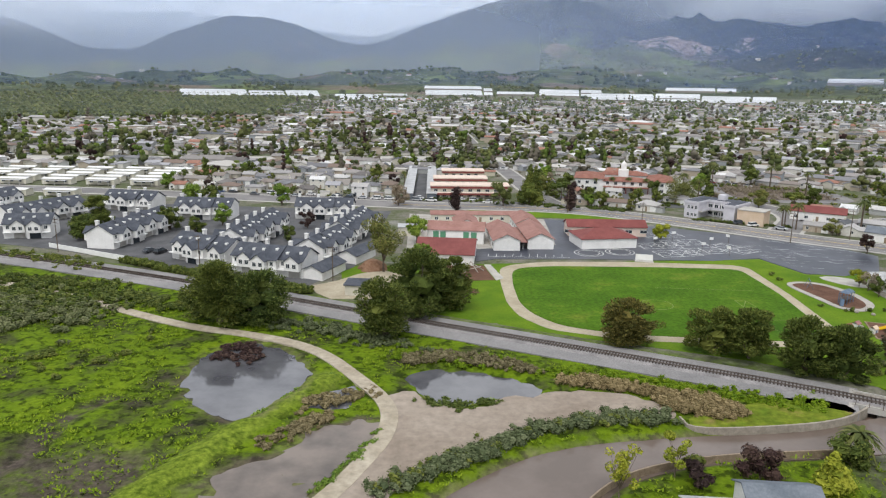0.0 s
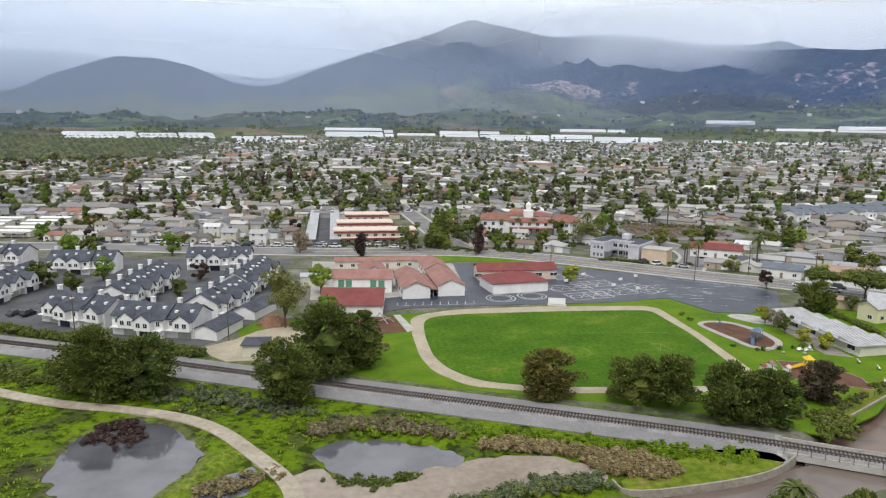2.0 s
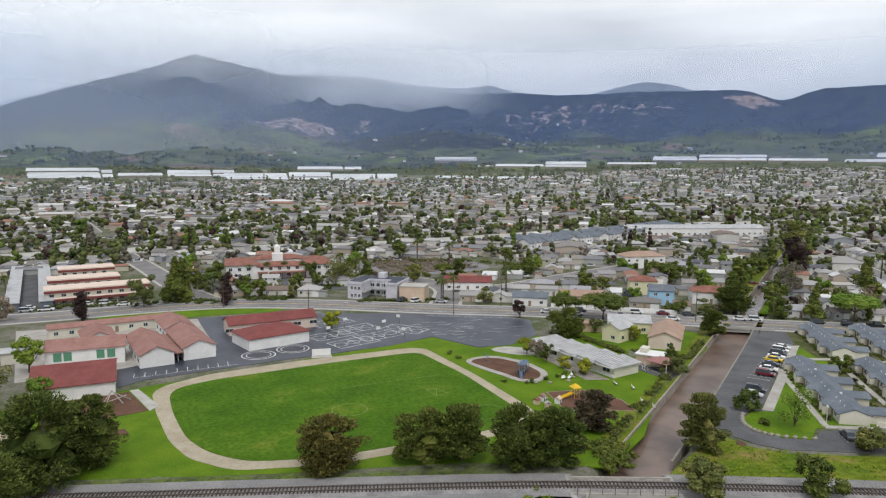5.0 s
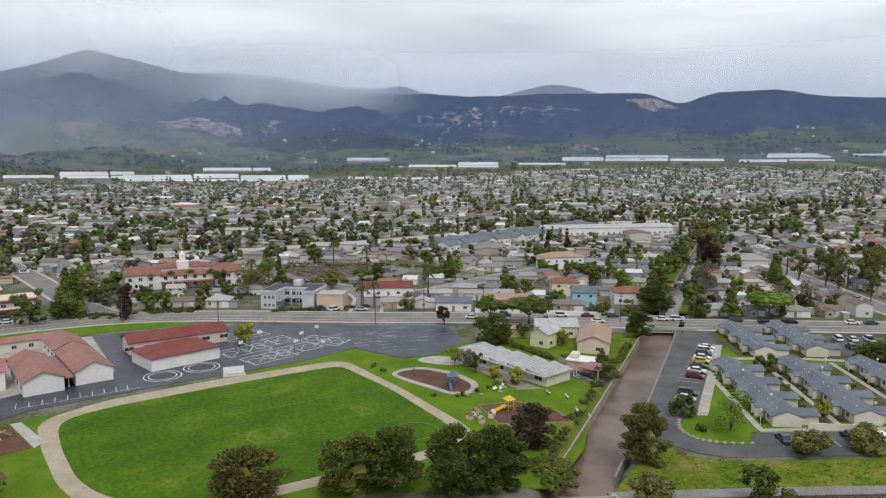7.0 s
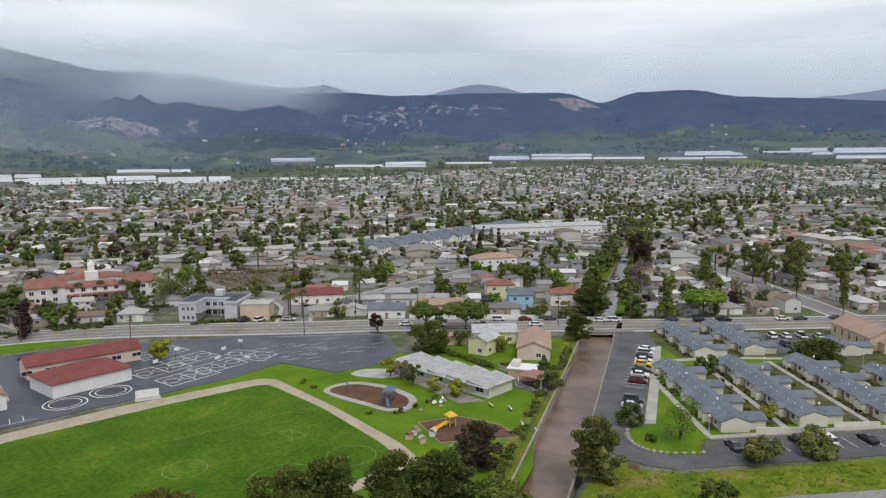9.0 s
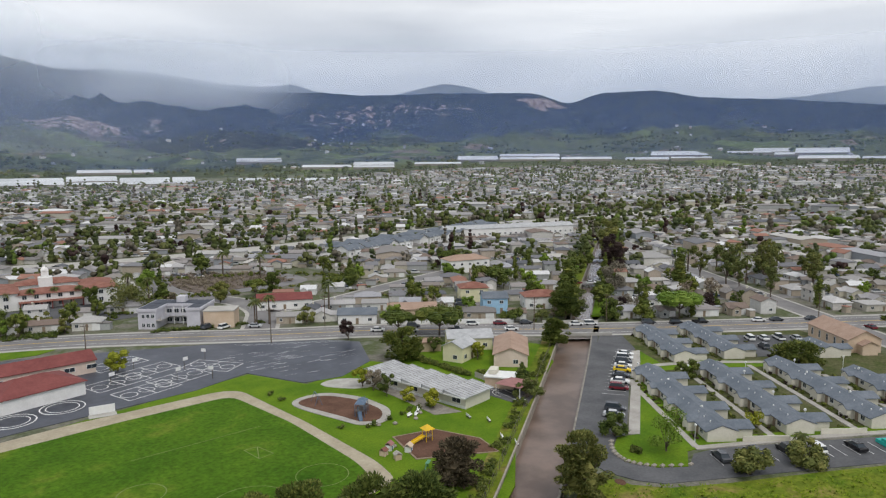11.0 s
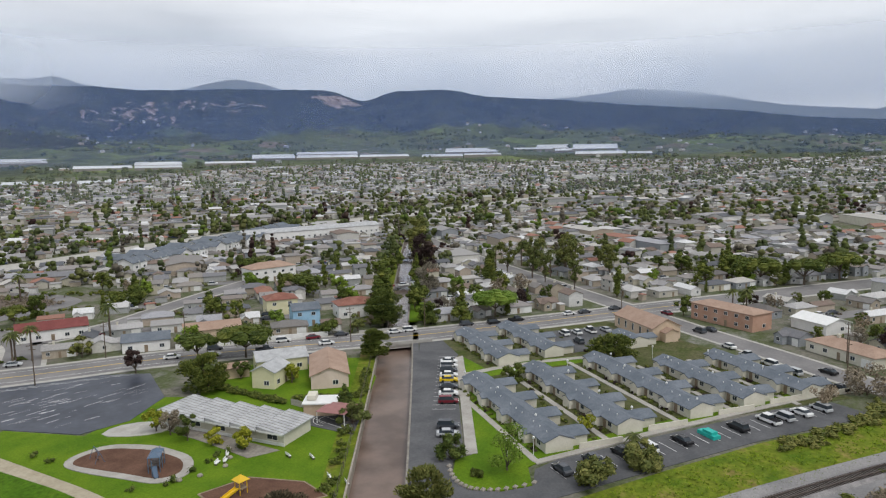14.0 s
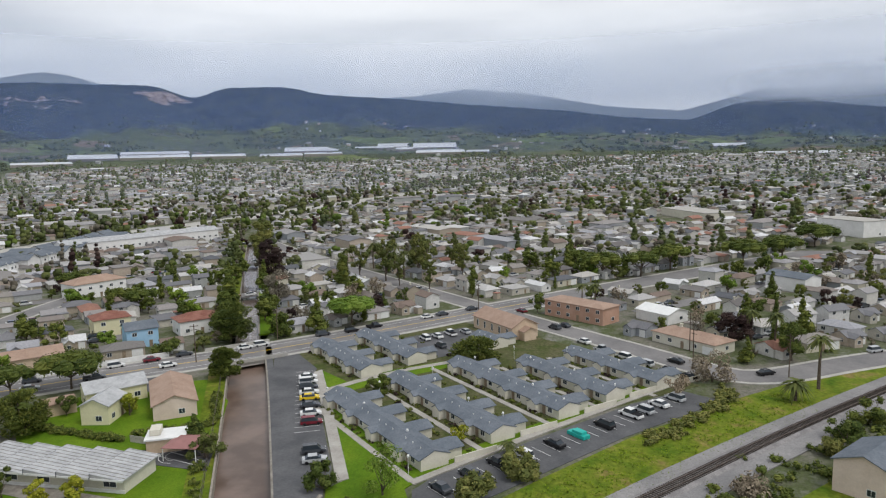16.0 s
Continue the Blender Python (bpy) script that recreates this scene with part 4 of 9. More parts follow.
track = thing("railway_track", "single railway track on dark sleepers and ballast", "railway track", kind="structure")
bed = Geo()
bl, br_, tl, tr = offset_line(RAIL, 2.4), offset_line(RAIL, -2.4), offset_line(RAIL, 1.5), offset_line(RAIL, -1.5)
for i in range(len(RAIL) - 1):
    for a, b, z0, z1 in ((bl, tl, 0.2, 0.5), (tl, tr, 0.5, 0.5), (tr, br_, 0.5, 0.2)):
        bed.add([(*a[i], z0), (*b[i], z1), (*b[i + 1], z1), (*a[i + 1], z0)], [(0, 1, 2, 3)])
part("ballast", bed, M["ballast"], track)
for gauge in (0.72, -0.72):
    g, e = Geo(), 0.055
    a, b = offset_line(RAIL, gauge + e), offset_line(RAIL, gauge - e)
    for i in range(len(RAIL) - 1):
        p = [(*a[i], 0.62), (*b[i], 0.62), (*b[i + 1], 0.62), (*a[i + 1], 0.62), (*a[i], 0.8), (*b[i], 0.8), (*b[i + 1], 0.8), (*a[i + 1], 0.8)]
        g.add(p, [(4, 5, 6, 7), (0, 4, 7, 3), (1, 2, 6, 5)])
    part("rail", g, M["steel"], track)
ties = along(RAIL, 0.62)
near_ties = sorted(range(len(ties)), key=lambda i: math.hypot(ties[i][0] - 40, ties[i][1] - 128))[:300]
tie_mesh = Geo().box(-0.13, -1.3, 0.42, 0.13, 1.3, 0.63).mesh("sleeper", M["tie"])
for i in near_ties:
    x, y, a = ties[i]
    part("sleeper", tie_mesh, M["tie"], track).matrix_basis = Matrix.Translation((x, y, 0)) @ Matrix.Rotation(a + 0.02 * math.sin(i * 2.1), 4, "Z")
rest = Geo()
for i in sorted(set(range(len(ties))) - set(near_ties)):
    x, y, a = ties[i]
    rest.box(-0.13, -1.3, 0.42, 0.13, 1.3, 0.63, 0, Matrix.Translation((x, y, 0)) @ Matrix.Rotation(a, 4, "Z"))
tagged(part("sleepers", rest, M["tie"], track), kind="stuff")

# Railway bridge over the creek: deck, girders, concrete piers and abutments.
bridge_at = Matrix.Translation((80.2, float(np.interp(80.2, RAIL[:, 0], RAIL[:, 1])), 0)) @ Matrix.Rotation(math.atan2(-19, 33), 4, "Z")
rail_bridge = thing("railway_bridge", "low grey railway bridge with concrete piers over the creek", "bridge", bridge_at, kind="structure")
part("deck", Geo().box(-8.6, -3.0, -0.1, 8.6, 3.0, 0.3), M["wall_conc"], rail_bridge)
for y in (-3.2, 3.0):
    part("girder", Geo().box(-8.8, y, -0.75, 8.8, y + 0.2, 0.5), M["kerb"], rail_bridge)
for x in (-4.4, 0.0, 4.4):
    part("pier", Geo().box(x - 0.35, -2.6, -4, x + 0.35, 2.6, -0.1), M["concrete"], rail_bridge)
for x in (-9.2, 8.4):
    part("abutment", Geo().box(x, -4.4, -4, x + 0.8, 4.4, 0.24), M["concrete"], rail_bridge)
for x in np.arange(-8.2, 8.6, 2.05):
    part("railing_post", Geo().box(x - 0.05, -3.3, 0.3, x + 0.05, -3.2, 1.5), M["steel"], rail_bridge)
part("handrail", Geo().box(-8.4, -3.29, 1.42, 8.4, -3.21, 1.5), M["steel"], rail_bridge)


# ---- flood channel ----
def wall_along(name, line, z0, z1, thick, material, label, category="wall"):
    a, b = offset_line(line, thick / 2), offset_line(line, -thick / 2)
    g, n = Geo(), len(a)
    v = [(*p, z) for z in (z0, z1) for q in (a, b) for p in q]
    for i in range(n - 1):
        g.add([v[j] for j in (i, i + 1, n + i, n + i + 1, 2 * n + i, 2 * n + i + 1, 3 * n + i, 3 * n + i + 1)],
              [(0, 1, 5, 4), (3, 2, 6, 7), (4, 5, 7, 6), (0, 4, 6, 2), (1, 3, 7, 5)])
    return tagged(part(name, g, material), label, category, "", "structure")


chan_mid = CHANNEL[(CHANNEL[:, 0] > 88) & (CHANNEL[:, 0] < 206)]
chan_far = CHANNEL[(CHANNEL[:, 0] > 206) & (CHANNEL[:, 0] < 470)]
wall_along("wall_channel_north", offset_line(chan_mid, 5.0), -3.4, 0.55, 0.35, M["tan_conc"], "stained concrete wall of the flood channel")
wall_along("wall_channel_south", offset_line(chan_mid, -5.0), -3.4, 0.2, 0.4, M["wall_conc"], "stained low concrete wall of the flood channel")
for d in (3.6, -3.6):
    wall_along("wall_channel_upper", offset_line(chan_far, d), -3.4, 0.4, 0.5, M["wall_conc"], "concrete wall of the upper flood channel")
ribbon(offset_line(chan_mid, 7.6), 2.1, 2.5, -0.4, 0.1, "ground", M["bank"], "weedy strip beside the channel fence", "verge")
ribbon(offset_line(chan_mid[chan_mid[:, 0] > 112], -6.2), 1.1, 0.7, -0.4, 0.16, "pavement", M["asphalt"], "rough dark strip between channel and car park", "verge")
ribbon(offset_line(chan_far, 8.2), 3.4, 4.7, -0.4, 0.12, "ground", M["bank"], "grassy strip beside the upper channel", "verge")
ribbon(offset_line(chan_far, -8.2), 4.7, 3.4, -0.4, 0.12, "ground", M["lawn2"], "grassy strip beside the upper channel", "verge")
# The curved low training wall of the creek, on the marsh side.
wall_along("wall_creek", rounded([(39.5, 107), (40, 102.6), (56, 104.2), (66, 106.5), (73, 111), (75, 114)], 2, False), -2.5, 0.35, 0.35, M["tan_conc"], "curved tan concrete edge of the creek")
slab([(40, 102.9), (56, 104.6), (66, 107), (72, 111), (64, 116), (50, 111), (41, 107.5)], -0.6, 0.22, "ground", M["bank"], "grassy wedge behind the creek wall", "verge", 1)
wall_along("wall_creek_south", rounded([(18, 81), (24, 88), (31, 92), (42, 95.2), (56, 96.6), (66, 97.5)], 2, False), -2.5, 0.2, 0.25, M["wood"], "low brown timber edge along the south bank of the creek")


def chain_fence(line, height, label):
    f = thing("chain_link_fence", label, "fence")
    for x, y, a in along(line, 3.0):
        part("post", Geo().tube((x, y, 0), (x, y, height), 0.045, 0.045, 5), M["steel"], f)
    for z in (0.15, height * 0.5, height):
        g = Geo()
        pts = [(x, y) for x, y, _ in along(line, 3.0)]
        for (ax, ay), (bx, by) in zip(pts[:-1], pts[1:]):
            g.tube((ax, ay, z), (bx, by, z), 0.025, 0.025, 4)
        part("wire", g, M["steel"], f)
    return f


chain_fence(offset_line(chan_mid[chan_mid[:, 0] < 190], 6.4), 1.8, "grey chain-link fence along the flood channel")

# Road bridge.
rb = thing("road_bridge", "pale concrete road bridge with solid parapets over the channel", "bridge", Matrix.Translation((200.5, 184, 0)) @ Matrix.Rotation(math.atan2(-32, 34), 4, "Z"), kind="structure")
part("deck", Geo().box(-8.5, -9.0, -0.55, 8.5, 9.0, 0.13), M["concrete"], rb)
for y in (-9.0, 8.6):
    part("parapet", Geo().box(-9.5, y, -0.9, 9.5, y + 0.4, 1.1), M["kerb"], rb)
for x in (-8.2, 7.6):
    part("abutment", Geo().box(x, -9, -3.4, x + 0.6, 9, -0.5), M["wall_conc"], rb)
# The long white wall on the far side of the main road.
white_line = offset_line(MAIN_ROAD[(MAIN_ROAD[:, 0] > 152) & (MAIN_ROAD[:, 0] < 190)], 9.4)
wall_along("wall_white", white_line, 0, 1.5, 0.25, M["whitepaint"], "low white rendered wall along the main road")
# Double yellow line.
for d in (0.14, -0.14):
    ribbon(offset_line(MAIN_ROAD[(MAIN_ROAD[:, 0] > -30) & (MAIN_ROAD[:, 0] < 300)], d), 0.07, 0.07, 0.1, 0.168, "trim", M["yellow_plastic"], "painted yellow centre line", "road marking")
for d in (4.7, -4.7):
    ribbon(offset_line(MAIN_ROAD[(MAIN_ROAD[:, 0] > 20) & (MAIN_ROAD[:, 0] < 300)], d), 0.07, 0.07, 0.1, 0.167, "trim", M["paint"], "painted white edge line", "road marking")


# ---- buildings ----
def window_mesh(w, h):
    g = Geo().box(-w / 2, -0.06, 0, w / 2, 0.02, h, 1)
    g.box(-w / 2 + 0.09, -0.075, 0.09, -0.04, 0.0, h - 0.09, 0)
    g.box(0.04, -0.075, 0.09, w / 2 - 0.09, 0.0, h - 0.09, 0)
    return g.mesh("window", M["glass"], M["whitepaint"])


WINDOWS = {}


def add_window(parent, x, y, z, turn=0.0, w=1.4, h=1.2):
    if (w, h) not in WINDOWS:
        WINDOWS[w, h] = window_mesh(w, h)
    o = part("window", WINDOWS[w, h], None, parent)
    o.matrix_basis = Matrix.Translation((x, y, z)) @ Matrix.Rotation(radians(turn), 4, "Z")
    return o


def add_door(parent, x, y, turn=0.0, w=1.0, h=2.05, material=None, name="door"):
    o = part(name, Geo().box(-w / 2, -0.06, 0, w / 2, 0.02, h).box(w / 2 - 0.18, -0.1, h * 0.47, w / 2 - 0.1, -0.06, h * 0.5), material or M["wood"], parent)
    o.matrix_basis = Matrix.Translation((x, y, 0)) @ Matrix.Rotation(radians(turn), 4, "Z")
    return o


def simple_house(name, w, d, h, rise, roof="gable", wall_m=None, roof_m=None, label="", category="house", m=None, group="", wing=None, windows=True, chimney=False, garage=False):
    """A house of w along x and d along y, with its ridge along x; its front faces -y."""
    t = thing(name, label, category, m, group)
    wall_m, roof_m = wall_m or M["house_wall"], roof_m or M["house_roof"]
    x0, x1, y0, y1 = -w / 2, w / 2, -d / 2, d / 2
    g, r = Geo(), Geo()
    if roof == "gable":
        g.gable_walls(x0, y0, x1, y1, -0.5, h, rise)
        r.gable(x0, y0, x1, y1, h + 0.12, rise)
    elif roof == "hip":
        g.box(x0, y0, -0.5, x1, y1, h)
        r.hip(x0, y0, x1, y1, h + 0.15, rise)
    else:
        g.box(x0, y0, -0.5, x1, y1, h)
        r.box(x0 - 0.3, y0 - 0.3, h, x1 + 0.3, y1 + 0.3, h + 0.3)
    if wing:
        wx, ww, wd = wing
        turn = Matrix.Translation((wx, y0 - wd / 2 + 1.0, 0)) @ Matrix.Rotation(radians(90), 4, "Z")
        gg, rr = Geo(), Geo()
        gg.gable_walls(-wd / 2 - 1, -ww / 2, wd / 2 + 2, ww / 2, -0.5, h, rise * 0.8)
        rr.gable(-wd / 2 - 1, -ww / 2, wd / 2 + 2, ww / 2, h + 0.14, rise * 0.8)
        g.add([turn @ Vector(p) for p in gg.v], gg.f)
        r.add([turn @ Vector(p) for p in rr.v], rr.f)
    part("wall", g, wall_m, t)
    top = part("roof", r, roof_m, t)
    if windows:
        for k in range(int(w // 4)):
            x = x0 + (k + 0.5) * w / (w // 4)
            for s in range(1 + (h > 4.6)):
                z = 0.95 + 2.7 * s
                if wing and abs(x - wing[0]) < wing[1] / 2 + 0.9:
                    continue
                if k == int(w // 8) and s == 0:
                    add_door(t, x, y0 - 0.02)
                else:
                    add_window(t, x, y0 - 0.01, z)
        add_window(t, x0 - 0.01, y0 + d * 0.35, 0.95, -90)
        add_window(t, x1 + 0.01, y0 + d * 0.6, 0.95, 90)
        if wing:
            add_window(t, wing[0], y0 - wing[2] - 0.02, 0.95, 0, 1.8, 1.2)
    if garage:
        add_door(t, x1 - 2.2, y0 - 0.03, 0, 3.2, 2.2, M["whitepaint"], "garage_door")
    if chimney:
        part("chimney", Geo().box(x0 + w * 0.3, -0.4, h, x0 + w * 0.3 + 0.7, 0.4, h + rise + 0.9).box(x0 + w * 0.3 - 0.08, -0.48, h + rise + 0.9, x0 + w * 0.3 + 0.78, 0.48, h + rise + 1.0), M["cream"], top)
    return t


def place(x, y, deg=0.0, z=0.0):
    return Matrix.Translation((x, y, z)) @ Matrix.Rotation(radians(deg), 4, "Z")


# School: low classroom blocks with red and faded-red roofs.
simple_house("classroom_block", 17.5, 20, 3.3, 2.8, "gable", M["white"], M["redroof"], "low white classroom hall with a broad red roof", "school building", place(1.2, 213.6, -5), windows=False)
hall = simple_house("classroom_block", 19, 9, 4.6, 2.2, "gable", M["white"], M["pinkroof"], "taller white classroom with green shutters and faded red roof", "school building", place(4.5, 236.5, -6), windows=False)
for x in (-6.6, -4.2, 3.6, 6.2):
    part("shutter", Geo().box(x - 0.95, -4.62, 1.9, x + 0.95, -4.5, 4.1), M["green_panel"], hall)
for x, y, d, label in ((20, 235, 25, "long white classroom with a faded red gable roof"), (31.3, 237, 24, "long classroom with a faded red gable roof and porch"), (30.2, 259, 16, "rear classroom with a faded red gable roof"), (8, 254, 14, "small classroom with a faded red roof")):
    b = simple_house("classroom_block", d, 8.6, 3.4, 2.1, "gable", M["white"], M["pinkroof"], label, "school building", place(x, y, 93), "classrooms", windows=False, )
    for k in range(int(d // 5)):
        add_window(b, -d / 2 + 2.5 + 5 * k, -4.32, 1.2, 0, 2.4, 1.3)
        add_window(b, -d / 2 + 2.5 + 5 * k, 4.32, 1.2, 180, 2.4, 1.3)
porch = thing("covered_walk", "flat roofed covered walk between classrooms", "covered walk", place(25.6, 236, 3))
part("roof", Geo().box(-1.4, -12, 2.5, 1.4, 12, 2.75), M["pinkroof"], porch)
for y in (-11, -4, 3, 10):
    part("post", Geo().box(-0.08, y - 0.08, 0, 0.08, y + 0.08, 2.5), M["whitepaint"], porch)
simple_house("classroom_block", 19, 13, 3.4, 2.4, "hip", M["white"], M["redroof"], "white school block with a red hipped roof beside the yard", "school building", place(54, 234, 9), windows=False)
blk = simple_house("classroom_block", 28, 8.5, 3.4, 2.0, "gable", M["pinkish"], M["redroof"], "long school wing with a bright red roof", "school building", place(58.5, 250.8, 0), windows=False)
for k in range(6):
    add_window(blk, -14 + 5.4 * k, -4.28, 1.3, 0, 2.6, 1.2)
simple_house("classroom_block", 34, 6, 3.0, 1.0, "gable", M["cream"], M["pinkroof"], "low rear classroom wing with cream walls", "school building", place(12, 272, 2), windows=True)
simple_house("shed", 8, 6, 3.0, 0.6, "flat", M["cream"], M["metal"], "small flat grey-roofed shed behind the school", "shed", place(-12, 246, 3), windows=False)
slab([(9, 282), (36, 281), (66, 276), (74, 280), (66, 290), (40, 293), (10, 296)], -0.1, 0.1, "ground", M["lawn2"], "green school lawn along the main road", "lawn")
# Ball wall on the yard.
bw = thing("ball_wall", "white rendered ball wall on the school yard", "wall", place(62.5, 212.6, -14))
part("panel", Geo().box(-2.6, -0.15, 0, 2.6, 0.15, 1.9), M["whitepaint"], bw)
part("slab", Geo().box(-2.8, -2.6, 0.06, 2.8, -0.15, 0.16), M["kerb"], bw)
# Preschool: five stepped roofs of white metal sheets.
pre = thing("preschool_building", "long preschool with five stepped white metal roofs", "school building", place(124.2, 173.6, 5.4) @ Matrix.Diagonal((0.9, 0.9, 0.92, 1)))
part("wall", Geo().box(-5.4, -17.4, -0.4, 4.6, 17.4, 2.9), M["cream"], pre)
for k in range(5):
    y0 = -18.0 + k * 7.2
    g = Geo()
    g.add([(-6.6, y0, 3.1), (5.4, y0, 3.1), (5.4, y0 + 6.9, 3.95), (-6.6, y0 + 6.9, 3.95), (-6.6, y0, 2.85), (5.4, y0, 2.85), (5.4, y0 + 6.9, 2.85), (-6.6, y0 + 6.9, 2.85)],
          [(0, 1, 2, 3), (3, 2, 6, 7), (0, 3, 7, 4), (1, 5, 6, 2), (0, 4, 5, 1)])
    bay = part("roof_bay", g, M["metal"], pre, "weathered white metal roof bay")
    part("step_wall", Geo().box(-6.62, y0 + 6.9, 2.85, 5.42, y0 + 7.04, 3.9), M["slate"], bay)
    part("fascia", Geo().box(-6.7, y0, 2.8, -6.62, y0 + 6.9, 3.2), M["whitepaint"], bay)
    for x in np.arange(-5.8, 5.2, 1.2):
        part("seam", Geo().add([(x, y0, 3.1), (x + 0.06, y0, 3.1), (x + 0.06, y0 + 6.9, 3.95), (x, y0 + 6.9, 3.95), (x, y0, 3.16), (x + 0.06, y0, 3.16), (x + 0.06, y0 + 6.9, 4.01), (x, y0 + 6.9, 4.01)], [(4, 5, 6, 7), (0, 4, 7, 3), (1, 2, 6, 5), (0, 1, 5, 4)]), M["wall_conc"], bay)
    add_window(pre, -5.42, y0 + 3.6, 1.1, -90, 2.8, 1.3)
part("skirting", Geo().box(-5.55, -17.5, 0, -5.4, 17.5, 0.7), M["whitepaint"], pre)
sh = thing("shade_canopy", "square dusty red shade canopy on white posts", "canopy", place(137, 157, 10))
part("canopy", Geo().hip(-3.4, -3.4, 3.4, 3.4, 2.7, 0.9, 0.0, 0.08), M["shade"], sh)
for x, y in ((-3.2, -3.2), (3.2, -3.2), (3.2, 3.2), (-3.2, 3.2)):
    part("post", Geo().tube((x, y, 0), (x, y, 2.7), 0.09, 0.09), M["whitepaint"], sh)
simple_house("shed", 5, 7, 2.7, 0.4, "flat", M["tan"], M["whitepaint"], "small flat-roofed annex behind the preschool", "shed", place(139, 163, 30), windows=False)

# Houses by the main road.
simple_house("house", 19, 9, 3.3, 2.0, "gable", M["pinkish"], M["tanroof"], "long low pinkish house with a pale brown gable roof", "house", place(160, 177.6, 40))
simple_house("house", 13, 8, 3.6, 1.8, "gable", M["yellow_wall"], M["metal"], "pale yellow house with a white metal roof", "house", place(160, 194, -38))
simple_house("house", 8, 6, 4.2, 1.6, "gable", M["yellow_wall"], M["metal"], "small pale yellow house with a white roof", "house", place(149, 187, 15))
simple_house("house", 6, 5, 2.6, 0.4, "flat", M["tan"], M["tanroof"], "small flat-roofed outbuilding by the main road", "house", place(150, 200, -38), windows=False)
simple_house("shed", 5.4, 6.0, 2.8, 0.9, "hip", M["cream"], M["slate"], "small cream utility shed with a dark roof by the railway", "shed", place(-22, 174.6, -4), windows=False)
ch = simple_house("church_hall", 21, 9.6, 3.8, 2.6, "gable", M["tan"], M["tanroof"], "long peach church hall with a brown-pink gable roof", "church hall", place(241, 116.5, 47), windows=False)
for k in range(5):
    add_window(ch, -8 + 4.0 * k, 4.83, 1.0, 180, 1.0, 2.2)
part("porch", Geo().gable_walls(-13.2, -2.2, -10.4, 2.2, 0, 2.8, 1.2), M["tan"], ch)
part("porch_roof", Geo().gable(-13.2, -2.2, -10.4, 2.2, 2.9, 1.2, 0.3), M["tanroof"], ch)


# ---- white townhouses beside the railway ----
def townhouse_row(n, m, label):
    """n joined two-storey gabled units facing -y, each with a gabled bay over its garage."""
    t = thing("townhouse_row", label, "townhouses", m, "white townhouses")
    for k in range(n):
        x = (k - (n - 1) / 2) * 7.4
        odd = k % 2
        dy = -1.4 if odd else 0.0
        bx = x + (-1.1 if odd else 1.1)
        part("wall", Geo().gable_walls(x - 3.7, -4.6 + dy, x + 3.7, 4.8, -0.4, 4.9, 2.75), M["white"], t)
        top = part("roof", Geo().gable(x - 3.75, -4.6 + dy, x + 3.75, 4.8, 5.0, 2.9, 0.35), M["slate"], t)
        for side, wide, reach_ in ((-1, 2.2, 1.7), (1, 1.8, 1.3)):
            y_wall = -4.6 + dy if side < 0 else 4.8
            cx = bx if side < 0 else x - (bx - x)
            turn = Matrix.Translation((cx, y_wall, 0)) @ Matrix.Rotation(radians(90 * side), 4, "Z")
            gg, rr = Geo().gable_walls(-2.6, -wide, reach_, wide, 2.45, 4.7, 1.9), Geo().gable(-3.4, -wide, reach_, wide, 4.8, 1.95, 0.3)
            front = part("bay", Geo().add([turn @ Vector(p) for p in gg.v], gg.f).box(cx - wide, min(y_wall, y_wall + side * reach_), 2.3, cx + wide, max(y_wall, y_wall + side * reach_), 2.45), M["white"], t)
            part("bay_roof", Geo().add([turn @ Vector(p) for p in rr.v], rr.f), M["slate"], t)
            y_face = y_wall + side * (reach_ + 0.02)
            for sx in (-0.95, 0.95):
                add_window(front, cx + sx, y_face, 3.1, 0 if side < 0 else 180, 1.2, 1.3)
            # Odd units: a dark glass panel stands for the shaded garage opening.
            part("garage_door", Geo().box(cx - 1.7, y_wall + side * 0.06 - 0.03, 0, cx + 1.7, y_wall + side * 0.06 + 0.03, 2.1), M["glass"] if odd else M["kerb"], t)
        add_window(t, x + (2.3 if odd else -2.3), -4.62 + dy, 3.2, 0, 1.1, 1.3)
        part("porch_roof", Geo().box(x + (1.2 if odd else -3.6), -6.0 + dy, 2.2, x + (3.6 if odd else -1.2), -4.6 + dy, 2.36), M["whitepaint"], t)
        part("chimney", Geo().box(x - 3.3, 0.5, 4.9, x - 2.4, 1.5, 8.8).box(x - 3.4, 0.4, 8.8, x - 2.3, 1.6, 9.0), M["white"], top)
        for sx, sy in ((-1.8, -2.6), (2.2, -2.2), (0.4, 1.9)):
            z = 5.1 + 2.9 * (1 - abs(sy - dy / 2) / (4.9 - dy / 2))
            part("skylight", Geo().box(x + sx - 0.4, sy - 0.45, z - 0.35, x + sx + 0.4, sy + 0.45, z + 0.2), M["whitepaint"], top)
    return t


for x, y, deg, n in ((-70.2, 205.8, -29, 3), (-47.8, 194.2, -17, 3), (-106, 236, 81, 5), (-93, 272.5, -4, 3), (-64.5, 234, 83, 5), (-37, 214, 75, 3), (-33, 244, 82, 4), (-47, 276, 0, 3),
                     (-141, 236, 14, 2), (-152, 262, 62, 4), (-176, 256, 10, 3), (-128, 288, -12, 3), (-186, 284, 66, 3)):
    townhouse_row(n, place(x, y, deg), "row of white two-storey gabled townhouses with dark grey roofs")
slab([(-122, 216), (-92, 203), (-36, 180), (-26, 200), (-22, 290), (-120, 300), (-190, 300), (-200, 240)], -0.3, 0.08, "pavement", M["asphalt"], "asphalt drives between townhouses", "drive")
wall_along("wall_estate", [(-126, 219), (-95, 203.5)], 0, 1.5, 0.25, M["whitepaint"], "low white wall at the edge of the estate")
